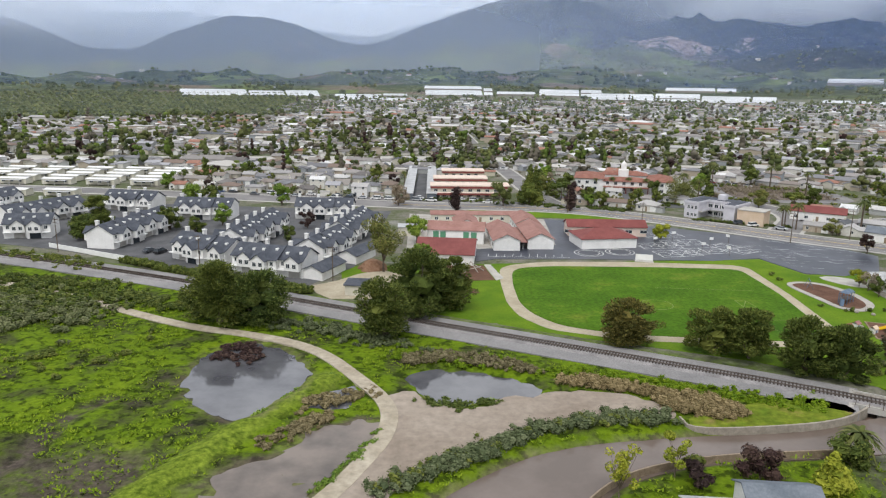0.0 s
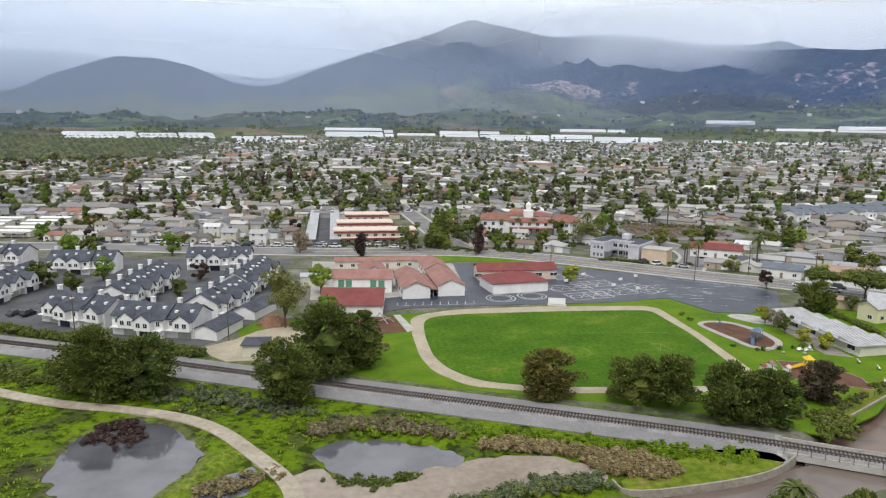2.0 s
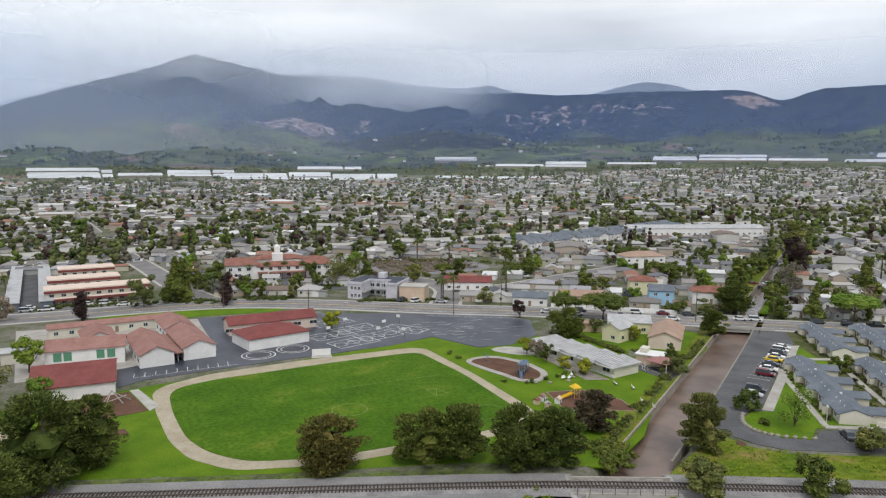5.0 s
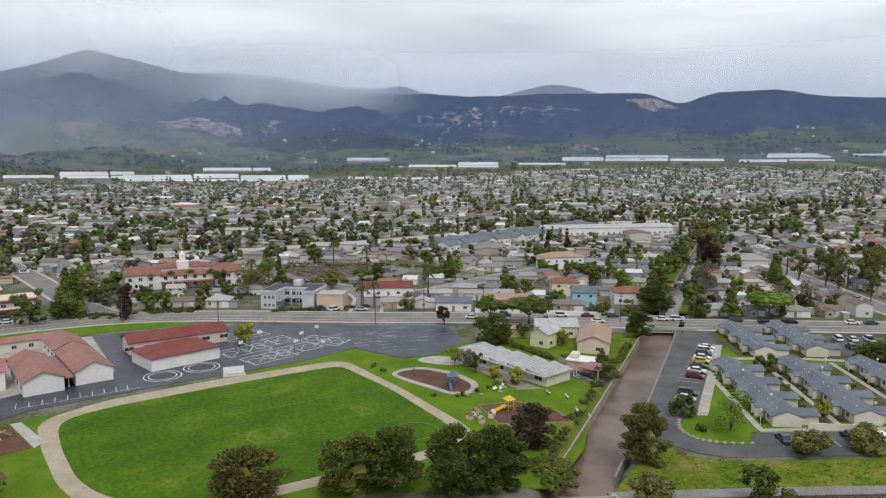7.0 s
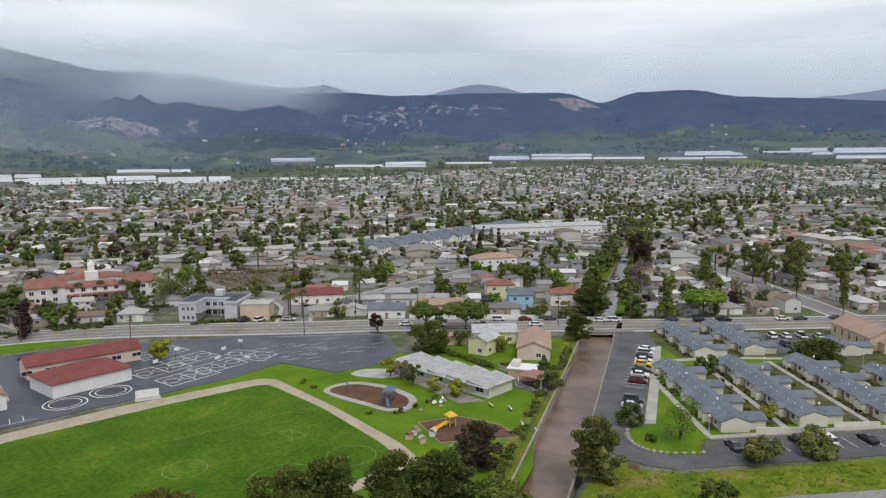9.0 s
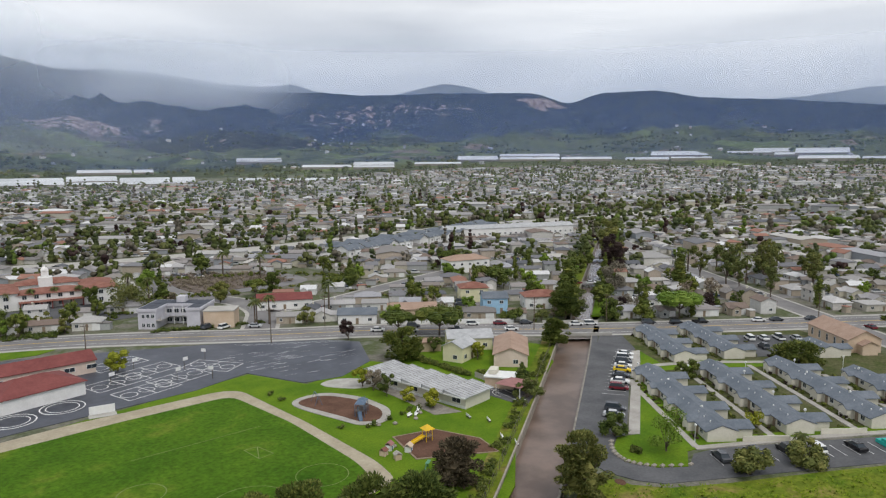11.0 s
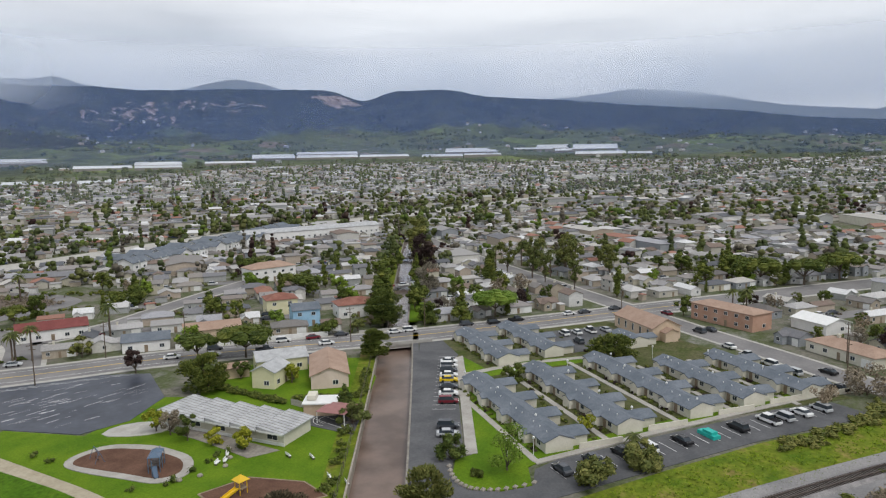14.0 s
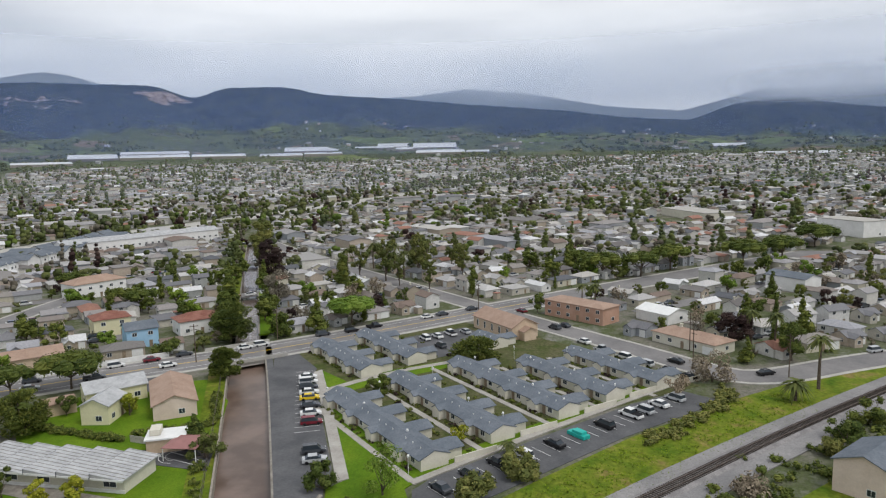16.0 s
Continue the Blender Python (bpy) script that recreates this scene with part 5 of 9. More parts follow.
slab([(-32.5, 173.5), (-35, 180), (-29, 185), (-24, 192), (-18, 197), (-11, 192), (-12, 178), (-15.5, 169.5), (-28, 168.8)], -0.3, 0.10, "ground", M["path"], "bare sandy yard round a utility shed", "yard")
for x, y in ((-33.4, 191.6), (-26.4, 209.5)):
    gar = simple_house("garage", 12.5, 6.4, 2.5, 1.5, "gable", M["white"], M["slate"], "white garage block with a dark grey gable roof", "garage", place(x, y, 68), "garages", windows=False)
    for k in range(3):
        add_door(gar, -4 + 4 * k, 3.23, 180, 2.6, 2.1, M["kerb"], "garage_door")
mound = thing("earth_mound", "reddish-brown heap of earth beside a sandy yard", "earth mound", place(-20.4, 198.4))
rings = [(0.0, 4.2), (0.9, 3.7), (2.0, 2.6), (2.7, 1.2)]
part("mound_body", Geo().add([((1 + 0.16 * math.sin(3 * k + 5 * h)) * q * math.cos(k * math.tau / 14), (1 + 0.12 * math.cos(2 * k)) * q * math.sin(k * math.tau / 14), h) for h, q in rings for k in range(14)],
                       [(14 * i + k, 14 * i + (k + 1) % 14, 14 * i + 14 + (k + 1) % 14, 14 * i + 14 + k) for i in range(3) for k in range(14)] + [tuple(range(42, 56))]), M["red_earth"], mound)
ribbon(rounded([(-40, 182), (-36, 190), (-29, 207), (-24, 226), (-20, 242)], 1, False), 3.2, 2.0, -0.2, 0.12, "pavement", M["asphalt"], "narrow asphalt lane behind the townhouses", "lane")


# ---- grey-roofed cottages in staggered rows ----
def cottage(m, label="cream cottage with blue-grey gable roofs and a rear wing"):
    """Ridge along x; a wing to -y and a small porch gable to +y."""
    t = thing("cottage", label, "cottage", m, "rows of grey-roofed cottages")
    part("wall", Geo().gable_walls(-5.35, -2.9, 5.35, 2.9, -0.3, 2.2, 1.15), M["cream"], t)
    top = part("roof", Geo().gable(-5.0, -2.9, 5.0, 2.9, 2.32, 1.2, 0.45), M["greyroof"], t)
    gg, rr = Geo(), Geo()
    turn = Matrix.Translation((-1.6, -3.2, 0)) @ Matrix.Rotation(radians(-90), 4, "Z")
    gg.gable_walls(-2, -2.3, 3.6, 2.3, -0.3, 2.15, 0.85)
    rr.gable(-2.4, -2.3, 3.6, 2.3, 2.27, 0.9, 0.35)
    side = part("wing", Geo().add([turn @ Vector(p) for p in gg.v], gg.f), M["cream"], t)
    part("wing_roof", Geo().add([turn @ Vector(p) for p in rr.v], rr.f), M["greyroof"], t)
    pg, pr = Geo(), Geo()
    turn = Matrix.Translation((1.8, 3.2, 0)) @ Matrix.Rotation(radians(90), 4, "Z")
    pg.gable_walls(-1, -1.4, 1.3, 1.4, -0.3, 2.1, 0.75)
    pr.gable(-2.0, -1.4, 1.3, 1.4, 2.2, 0.8, 0.12)
    part("porch", Geo().add([turn @ Vector(p) for p in pg.v], pg.f), M["cream"], t)
    part("porch_roof", Geo().add([turn @ Vector(p) for p in pr.v], pr.f), M["greyroof"], t)
    add_window(side, 0.71, -5.3, 0.9, 90, 1.8, 1.2)
    add_window(side, -1.6, -6.82, 0.9, 0, 1.6, 1.1)
    add_window(t, 3.4, -2.92, 0.9, 0, 1.4, 1.1)
    add_window(t, -2.6, 2.92, 0.9, 180, 1.4, 1.1)
    add_door(t, -0.6, 2.94, 180)
    for x in (-2.5, 0.4, 3.1):
        part("vent", Geo().tube((x, 1.2, 2.8), (x, 1.2, 3.4), 0.1, 0.1, 6), M["whitepaint"], top)
    return t


AX, AY = math.cos(radians(48.5)), math.sin(radians(48.5))
first = cottage(place(0, 0))
PX, PY = AY, -AX
rows = [(139.9 + 3.4 * PX, 111.3 + 3.4 * PY, 4), (154.5 + 3.6 * PX, 102 + 3.6 * PY, 4), (170 + 3.4 * PX, 90.8 + 3.4 * PY, 4), (182 + 3.4 * PX, 81.8 + 3.4 * PY, 3), (193.4 + 3.4 * PX, 71 + 3.4 * PY, 3),
        (186.5 + 3.4 * PX, 142.5 + 3.4 * PY, 3), (199.5 + 3.4 * PX, 134.5 + 3.4 * PY, 3), (219 + 3.4 * PX, 116 + 3.4 * PY, 1)]
spots = [(x + AX * (5.6 + 10.8 * k), y + AY * (5.6 + 10.8 * k)) for x, y, n in rows for k in range(n)]
first.matrix_basis = place(*spots[0], 48.5)
for x, y in spots[1:]:
    copy_thing(first, place(x, y, 48.5))
slab([(141, 112), (163, 138.5), (190, 156), (204, 171), (250, 132), (236, 106), (222, 84), (200, 61), (184, 77)], -0.3, 0.06, "ground", M["garden"], "planted garden strips between cottage rows", "garden")
for k, (x, y, n) in enumerate(rows[:5]):
    a = np.array([x - 6.0 * AY, y + 6.0 * AX])
    ribbon(np.array([a - np.array([AX, AY]) * 2, a + np.array([AX, AY]) * (10.8 * n + 3)]), 0.7, 0.7, -0.1, 0.21, "pavement", M["concrete"], "narrow concrete path along a cottage row", "footpath")
ribbon(np.array([(136, 111.5), (158, 97), (184, 78.5), (201, 66)]), 0.9, 0.7, -0.1, 0.22, "pavement", M["concrete"], "concrete footpath along the lower car park", "footpath")
ribbon(np.array([(176, 147.5), (184.8, 142.5), (196.1, 134), (210, 119.5)]), 1.1, 1.1, -0.1, 0.2, "pavement", M["concrete"], "concrete footpath across the cottage gardens", "footpath")
slab([(178, 148), (186, 143.5), (197, 136), (206, 126), (202, 122), (192, 131), (176, 142.5)], -0.1, 0.14, "ground", M["lawn2"], "green lawn strip between cottage rows", "lawn")
slab([(205, 132), (228, 112), (243, 130), (222, 150)], -0.1, 0.12, "pavement", M["asphalt"], "small asphalt car park behind the cottages", "car park")
for k, (x, y, n) in enumerate(rows[:5]):
    w = thing("garden_wall", "low cream garden wall at the end of a cottage row", "wall", place(x, y, 48.5), "garden walls")
    part("panel", Geo().box(-0.2, -13.5, 0, 0.0, -4.0, 1.3), M["cream"], w)


# ---- cars ----
def car(paint, kind="saloon"):
    t = thing("car", "", "car", None, "parked cars")
    L, W = (4.6, 1.8) if kind != "pickup" else (5.4, 1.95)
    low = [(-L / 2, 0.35), (L / 2, 0.35), (L / 2, 0.7), (L / 2 - 0.9, 0.92), (-L / 2 + 0.15, 0.95), (-L / 2, 0.8)]
    cab = {"saloon": [(-1.75, 0.93), (1.25, 0.92), (0.45, 1.42), (-1.05, 1.44)], "suv": [(-2.15, 0.95), (1.35, 0.92), (0.65, 1.68), (-1.95, 1.7)],
           "pickup": [(-0.6, 0.95), (1.6, 0.92), (1.0, 1.7), (-0.5, 1.72)]}[kind]

    def extrude(outline, w, taper=0.0):
        zs = [z for _, z in outline]
        g, n = Geo(), len(outline)
        half = [w / 2 - taper * (z - min(zs)) / (max(zs) - min(zs) + 1e-6) for z in zs]
        v = [(x, -hh, z) for (x, z), hh in zip(outline, half)] + [(x, hh, z) for (x, z), hh in zip(outline, half)]
        return g.add(v, [tuple(range(n)), tuple(range(2 * n - 1, n - 1, -1))] + [(i, n + i, n + (i + 1) % n, (i + 1) % n) for i in range(n)])

    part("body", extrude(low, W, 0.05), paint, t)
    part("cabin_glass", extrude(cab, W - 0.12, 0.18), M["glass"], t)
    x0, x1, z = cab[3][0] + 0.02, cab[2][0] - 0.02, cab[3][1]
    part("roof", Geo().box(x0 - 0.1, -W / 2 + 0.22, z - 0.03, x1 + 0.1, W / 2 - 0.22, z + 0.05), paint, t)
    if kind == "pickup":
        part("bed", Geo().box(-2.6, -0.85, 0.9, -0.7, 0.85, 1.05), M["rubber"], t)
    for x in (-L / 2 + 0.85, L / 2 - 0.9):
        for s in (-1, 1):
            part("wheel", Geo().tube((x, s * (W / 2 - 0.22), 0.33), (x, s * (W / 2 + 0.01), 0.33), 0.33, 0.33, 10), M["rubber"], t)
    for s in (-1, 1):
        part("headlight", Geo().box(L / 2 - 0.06, s * 0.62 - 0.2, 0.6, L / 2 + 0.015, s * 0.62 + 0.2, 0.74), M["whitepaint"], t)
    return t


PAINTS = [("white", (0.75, 0.75, 0.74)), ("silver", (0.45, 0.46, 0.47)), ("black", (0.018, 0.018, 0.02)), ("dark grey", (0.07, 0.075, 0.085)), ("dark red", (0.17, 0.02, 0.03)), ("blue", (0.05, 0.1, 0.22)), ("yellow", (0.72, 0.5, 0.02))]
CARS = {}
for word, c in PAINTS:
    coat = plain(f"{word.replace(' ', '_')}_car_paint", c, 0.25)
    for kind in ("saloon", "suv", "pickup"):
        CARS[word, kind] = (coat, kind, word)
made_cars = {}


def put_car(word, kind, x, y, deg, z=0.16):
    key = (word, kind)
    says = {"saloon": "saloon car", "suv": "sport utility car", "pickup": "pickup truck"}[kind]
    m = place(x, y, deg, z)
    if key not in made_cars:
        made_cars[key] = car(CARS[key][0], kind)
        tagged(made_cars[key], f"{word} {says} parked on asphalt", "car")
        made_cars[key].matrix_basis = m
        return made_cars[key]
    return copy_thing(made_cars[key], m)


# Upper car park: cars nose in to the footpath.
for k, (word, kind) in enumerate([("white", "saloon"), ("white", "suv"), ("dark grey", "suv"), ("white", "saloon"), ("yellow", "saloon"), ("dark grey", "saloon"), ("white", "saloon"), ("dark red", "suv"), ("", ""), ("", ""), ("", ""), ("dark grey", "suv"), ("silver", "saloon")]):
    if word:
        d = (0, 4, 8, 12, 15.8, 21, 26, 31.2, 0, 0, 0, 46, 50.3)[k]
        put_car(word, kind, 183.8 - 0.878 * d, 155.6 - 0.478 * d, -61)
# Lower car park.
for x, y, word, kind in ((134.7, 105.8, "dark grey", "saloon"), (140.7, 102.3, "dark grey", "suv"), (146.1, 98.2, "black", "pickup"), (150.8, 94.8, "white", "suv"), (157.2, 89.8, "black", "saloon"), (169.0, 81.2, "black", "suv"), (176, 76.2, "white", "pickup"), (179, 73.6, "silver", "suv"), (183.5, 70.5, "white", "saloon"), (188.3, 67, "silver", "suv")):
    put_car(word, kind, x, y, 52)
cover = thing("covered_car", "car under a bright teal cover in the lower car park", "car", place(162.9, 85.8, 52))
part("cover", Geo().prism([(-2.2, -0.9), (2.2, -0.9), (2.3, 0.9), (-2.2, 0.9)], 0.2, 0.9).box(-1.5, -0.75, 0.9, 1.0, 0.75, 1.45), M["teal"], cover)
# Streets.
for x, y, deg, word, kind in ((181, 212, -42, "white", "suv"), (188, 206, -42, "dark red", "saloon"), (184.5, 198, -42, "white", "saloon"), (195, 200.5, -42, "dark grey", "saloon"), (205, 187, -42, "white", "saloon"), (209, 184, -42, "white", "suv"),
                              (165, 224, -42, "dark grey", "suv"), (160, 219.5, -42, "silver", "saloon"), (171, 210, -42, "dark grey", "pickup"), (153, 228, -40, "white", "saloon"),
                              (237, 159, -40, "black", "pickup"), (230, 164, -40, "black", "suv"), (253, 146, -40, "white", "saloon"), (258, 142, -40, "dark grey", "saloon"), (224, 171, -40, "dark grey", "suv"), (268, 134, -40, "dark grey", "saloon"),
                              (204.8, 63.5, 50, "black", "saloon"), (208.4, 68.2, 50, "black", "suv"), (213.4, 73.6, 50, "silver", "suv"), (218.8, 79.4, 50, "white", "suv"), (224.4, 85.2, 50, "silver", "pickup"), (232.0, 91.2, 50, "white", "saloon"), (217.5, 66, 50, "black", "saloon"), (246.8, 101.6, 50, "dark grey", "suv"), (250, 99, 50, "dark grey", "saloon"), (212, 45, -55, "black", "saloon"), (239, 14, -55, "silver", "suv"), (257, 118, 50, "silver", "saloon"), (268, 116, 50, "dark red", "saloon"),
                              (226, 138, 45, "white", "suv"), (229, 135, 45, "white", "saloon"), (236, 128, 45, "silver", "saloon"), (219, 131, 45, "dark grey", "suv"), (233, 132, 45, "white", "pickup"),
                              (-92, 214, 70, "dark grey", "saloon"), (-88, 213, 70, "black", "suv"), (-84, 221, -20, "white", "saloon"), (120, 268, 20, "white", "suv"), (116, 272, 20, "dark grey", "suv"), (128, 262, -40, "silver", "saloon")):
    put_car(word, kind, x, y, deg)

# Car park markings.
marks = Geo()
for k in range(16):
    x, y = 190.6 - 2.45 * k, 159.0 - 1.28 * k
    marks.box(-2.6, -0.06, 0.1, 2.6, 0.06, 0.128, 0, place(x - 1.3, y - 0.1, -61))
for k in range(25):
    d = 1.2 + 2.75 * k
    marks.box(-2.6, -0.06, 0.1, 2.6, 0.06, 0.128, 0, place(133 + 0.815 * d, 107 - 0.58 * d, 52))
tagged(part("trim", marks, M["paint"]), "worn white parking bay lines", "parking lines", "", "structure")

# ---- school yard lines ----
lines = Geo()


def stroke(g, a, b, w=0.12, z=0.115):
    a, b = Vector((*a, 0)), Vector((*b, 0))
    d = (b - a).normalized()
    s = Vector((-d.y, d.x, 0)) * w / 2
    g.add([(*(a + s).xy, z), (*(a - s).xy, z), (*(b - s).xy, z), (*(b + s).xy, z)], [(0, 1, 2, 3)])


def circle(g, x, y, r, w=0.12, z=0.115, a0=0.0, a1=math.tau, rx=1.0):
    n = 28
    for i in range(n):
        p, q = a0 + (a1 - a0) * i / n, a0 + (a1 - a0) * (i + 1) / n
        g.add([(x + rx * (r + s) * math.cos(a), y + (r + s) * math.sin(a), z) for a, s in ((p, w / 2), (p, -w / 2), (q, -w / 2), (q, w / 2))], [(0, 3, 2, 1)])


for cx, cy in ((47, 221), (57.5, 223)):
    circle(lines, cx, cy, 4.6, 0.3)
    circle(lines, cx, cy, 3.4, 0.24)
for cx, cy, deg in ((76, 222, 12), (86, 226, 12), (73, 233, 12), (83, 238, 12), (97, 230, -60), (79, 250, 12)):
    t = place(cx, cy, deg)
    c = [(t @ Vector((x, y, 0))).xy for x, y in ((-7, -4), (7, -4), (7, 4), (-7, 4))]
    for i in range(4):
        stroke(lines, c[i], c[(i + 1) % 4], 0.26)
    stroke(lines, (t @ Vector((0, -4, 0))).xy, (t @ Vector((0, 4, 0))).xy, 0.26)
    circle(lines, cx, cy, 1.8, 0.22)
    for s in (-1, 1):
        p = (t @ Vector((s * 4.6, 0, 0))).xy
        circle(lines, p.x, p.y, 1.9, 0.22)
for k in range(10):
    stroke(lines, (14 + 2.6 * k, 214.5 + 0.05 * k), (14.5 + 2.6 * k, 218 + 0.05 * k), 0.14)
    stroke(lines, (14 + 2.6 * k, 214.5), (16.6 + 2.6 * k, 214.5), 0.14)
for k in range(14):
    stroke(lines, (112 + 1.9 * k, 246 - 1.35 * k), (114.6 + 1.9 * k, 241.8 - 1.35 * k), 0.14)
rng0 = np.random.default_rng(5)
for _ in range(70):
    x, y = rng0.uniform(98, 132), rng0.uniform(206, 236)
    if inside_distance([(101, 217), (107, 202), (128, 206), (138, 222), (112, 246), (96, 250)], np.array(x), np.array(y)) > 1:
        stroke(lines, (x, y), (x + rng0.uniform(1.5, 5), y - rng0.uniform(0.1, 1.2)), rng0.uniform(0.06, 0.2))
tagged(part("trim", lines, M["paint"]), "worn white painted game courts and circles on blacktop", "court lines", "", "structure")
fl = Geo()
circle(fl, 53.4, 167.6, 3.9, 0.2, 0.135)
circle(fl, 64.5, 151.5, 6.6, 0.16, 0.135, 0.2, 2.9)
circle(fl, 79, 152.5, 4.6, 0.16, 0.135)
for a, b in (((57.2, 182.4), (70, 181.6)), ((70, 181.6), (83.2, 180.9)), ((74.5, 171.9), (74.6, 166.5)), ((74.6, 166.5), (77.8, 166.7)), ((77.8, 166.7), (77.2, 171.7)), ((77.2, 171.7), (74.5, 171.9)), ((74.6, 166.5), (77.2, 171.7))):
    stroke(fl, a, b, 0.18, 0.135)
tagged(part("trim", fl, M["field_line"]), "faint marked circle on the sports field", "field marking", "", "structure")

# ---- playgrounds ----
PLAY_A = fillet([(95.9, 187.2), (98.9, 188.9), (104.2, 187.9), (107.7, 179.6), (107.5, 170.2), (103.4, 165.8), (99.4, 167.4), (98.6, 173.6), (97.0, 181)], 3.2)
slab(fillet([(94.6, 188.2), (98.7, 190.7), (105.6, 189.6), (109.8, 180.4), (109.4, 169.4), (103.8, 163.8), (98.0, 165.9), (96.9, 173), (95.2, 180.6)], 3.6), -0.1, 0.16, "pavement", M["concrete"], "pale concrete kerb round a play area", "kerb")
slab(PLAY_A, -0.1, 0.18, "ground", M["mulch"], "red-brown mulch play area", "play area")
slab([(107, 195), (111, 187.5), (116, 184.5), (119.5, 187), (117.5, 193.5), (112, 197)], -0.1, 0.14, "pavement", M["kerb"], "pale concrete apron by the school yard", "apron", 1)
slab([(118, 176), (122, 181), (123, 174), (120, 169)], -0.1, 0.15, "pavement", M["kerb"], "pale concrete patio of the preschool", "patio", 1)
slab([(98.9, 157), (107.8, 154), (111, 144), (108.6, 137), (95, 145.6)], -0.1, 0.14, "pavement", M["wood"], "timber edging of a mulch play area", "edging")
slab([(99.1, 156.5), (107.5, 153.6), (110.6, 144), (108.4, 137.5), (95.5, 145.8)], -0.1, 0.17, "ground", M["mulch"], "square red-brown mulch play area", "play area")
slab([(-1, 203), (12, 203.5), (14.5, 188), (1, 186)], -0.1, 0.12, "ground", M["mulch"], "reddish-brown earth play yard", "play yard")
slab([(12.2, 204.5), (14.2, 204.5), (17, 190), (14.8, 187.5)], -0.1, 0.14, "pavement", M["kerb"], "pale concrete strip beside the play yard", "apron")
slab([(3, 178), (9, 179), (9.6, 175.5), (4, 175)], -0.1, 0.11, "ground", M["mulch"], "small bare brown patch in the grass", "bare patch")
ps = thing("play_structure", "blue and grey climbing frame with slides and platforms", "play structure", place(102.5, 171.5, 40))
for x, y in ((-2, -1), (0, -1), (2, -1), (-2, 1), (0, 1), (2, 1), (3.6, 0), (-3.6, 0)):
    part("post", Geo().tube((x, y, 0.1), (x, y, 3.0), 0.08, 0.08), M["blue_plastic"], ps)
for x in (-1, 1):
    part("platform", Geo().box(x - 0.95, -0.95, 1.35, x + 0.95, 0.95, 1.5), M["steel"], ps)
    part("canopy", Geo().hip(x - 1, -1, x + 1, 1, 3.0, 0.7, 0.1, 0.05), M["blue_plastic"], ps)
for a, b in (((2, 0), (4.6, 0.6)), ((-2, 0), (-4.4, -0.8))):
    t = math.atan2(b[1] - a[1], b[0] - a[0])
    g = Geo()
    for y0, y1, up in ((-0.35, 0.35, 0.0), (-0.4, -0.33, 0.22), (0.33, 0.4, 0.22)):
        g.add([(0, y0, 1.45 + up), (2.6, y0, 0.3 + up), (2.6, y1, 0.3 + up), (0, y1, 1.45 + up), (0, y0, 1.38), (2.6, y0, 0.22), (2.6, y1, 0.22), (0, y1, 1.38)], [(0, 1, 2, 3), (4, 7, 6, 5), (0, 4, 5, 1), (3, 2, 6, 7)])
    part("slide", g, M["blue_plastic"], ps).matrix_basis = Matrix.Translation((*a, 0)) @ Matrix.Rotation(t, 4, "Z")
ys_ = thing("play_structure", "bright yellow plastic slide tower on mulch", "play structure", place(102.6, 150.6, -10))
for x, y in ((-0.7, -0.7), (0.7, -0.7), (0.7, 0.7), (-0.7, 0.7)):
    part("post", Geo().tube((x, y, 0.1), (x, y, 2.6), 0.09, 0.09), M["yellow_plastic"], ys_)
part("roof", Geo().hip(-1, -1, 1, 1, 2.6, 0.9, 0.1, 0.06), M["yellow_plastic"], ys_)
part("platform", Geo().box(-0.8, -0.8, 1.1, 0.8, 0.8, 1.25), M["wood"], ys_)
g = Geo()
for y0, y1, up in ((-0.45, 0.45, 0.0), (-0.5, -0.42, 0.25), (0.42, 0.5, 0.25)):
    g.add([(-0.8, y0, 1.3 + up), (-4.0, y0, 0.3 + up), (-4.0, y1, 0.3 + up), (-0.8, y1, 1.3 + up), (-0.8, y0, 1.2), (-4.0, y0, 0.2), (-4.0, y1, 0.2), (-0.8, y1, 1.2)], [(3, 2, 1, 0), (4, 5, 6, 7), (0, 1, 5, 4), (3, 7, 6, 2)])
part("slide", g, M["yellow_plastic"], ys_)
wf = thing("play_structure", "weathered wooden climbing frame in an earth yard", "play structure", place(8, 196, 10))
for a, b in (((-2, -1, 0), (0, 0, 3.2)), ((2, -1, 0), (0, 0, 3.2)), ((-2, 1, 0), (0, 0.2, 3.2)), ((2, 1, 0), (0, 0.2, 3.2)), ((-3, 0, 0.4), (3, 0, 1.6)), ((0, 0, 3.0), (4, 0.5, 0.2))):
    part("beam", Geo().tube(a, b, 0.13, 0.13, 6), M["fence"], wf)
for x, y in ((96, 153), (98.5, 151.5), (101, 163.8), (104, 162), (109, 161), (112, 163), (115, 166)):
    rk = thing("boulder", "pale rounded boulder in the grass", "boulder", place(x, y) @ Matrix.Diagonal((0.55, 0.55, 0.55, 1)), "boulders")
    g = Geo()
    rr_ = random.Random(int(x * 7 + y))
    rings = [(0.0, 0.8), (0.35, 1.0), (0.8, 0.75), (1.05, 0.25)]
    v = [((0.9 + 0.2 * rr_.random()) * q * math.cos(k * math.tau / 8), (0.9 + 0.2 * rr_.random()) * q * math.sin(k * math.tau / 8), h) for h, q in rings for k in range(8)]
    g.add(v, [(8 * i + k, 8 * i + (k + 1) % 8, 8 * i + 8 + (k + 1) % 8, 8 * i + 8 + k) for i in range(3) for k in range(8)] + [tuple(range(24, 32))])
    part("stone", g, M["boulder"], rk)
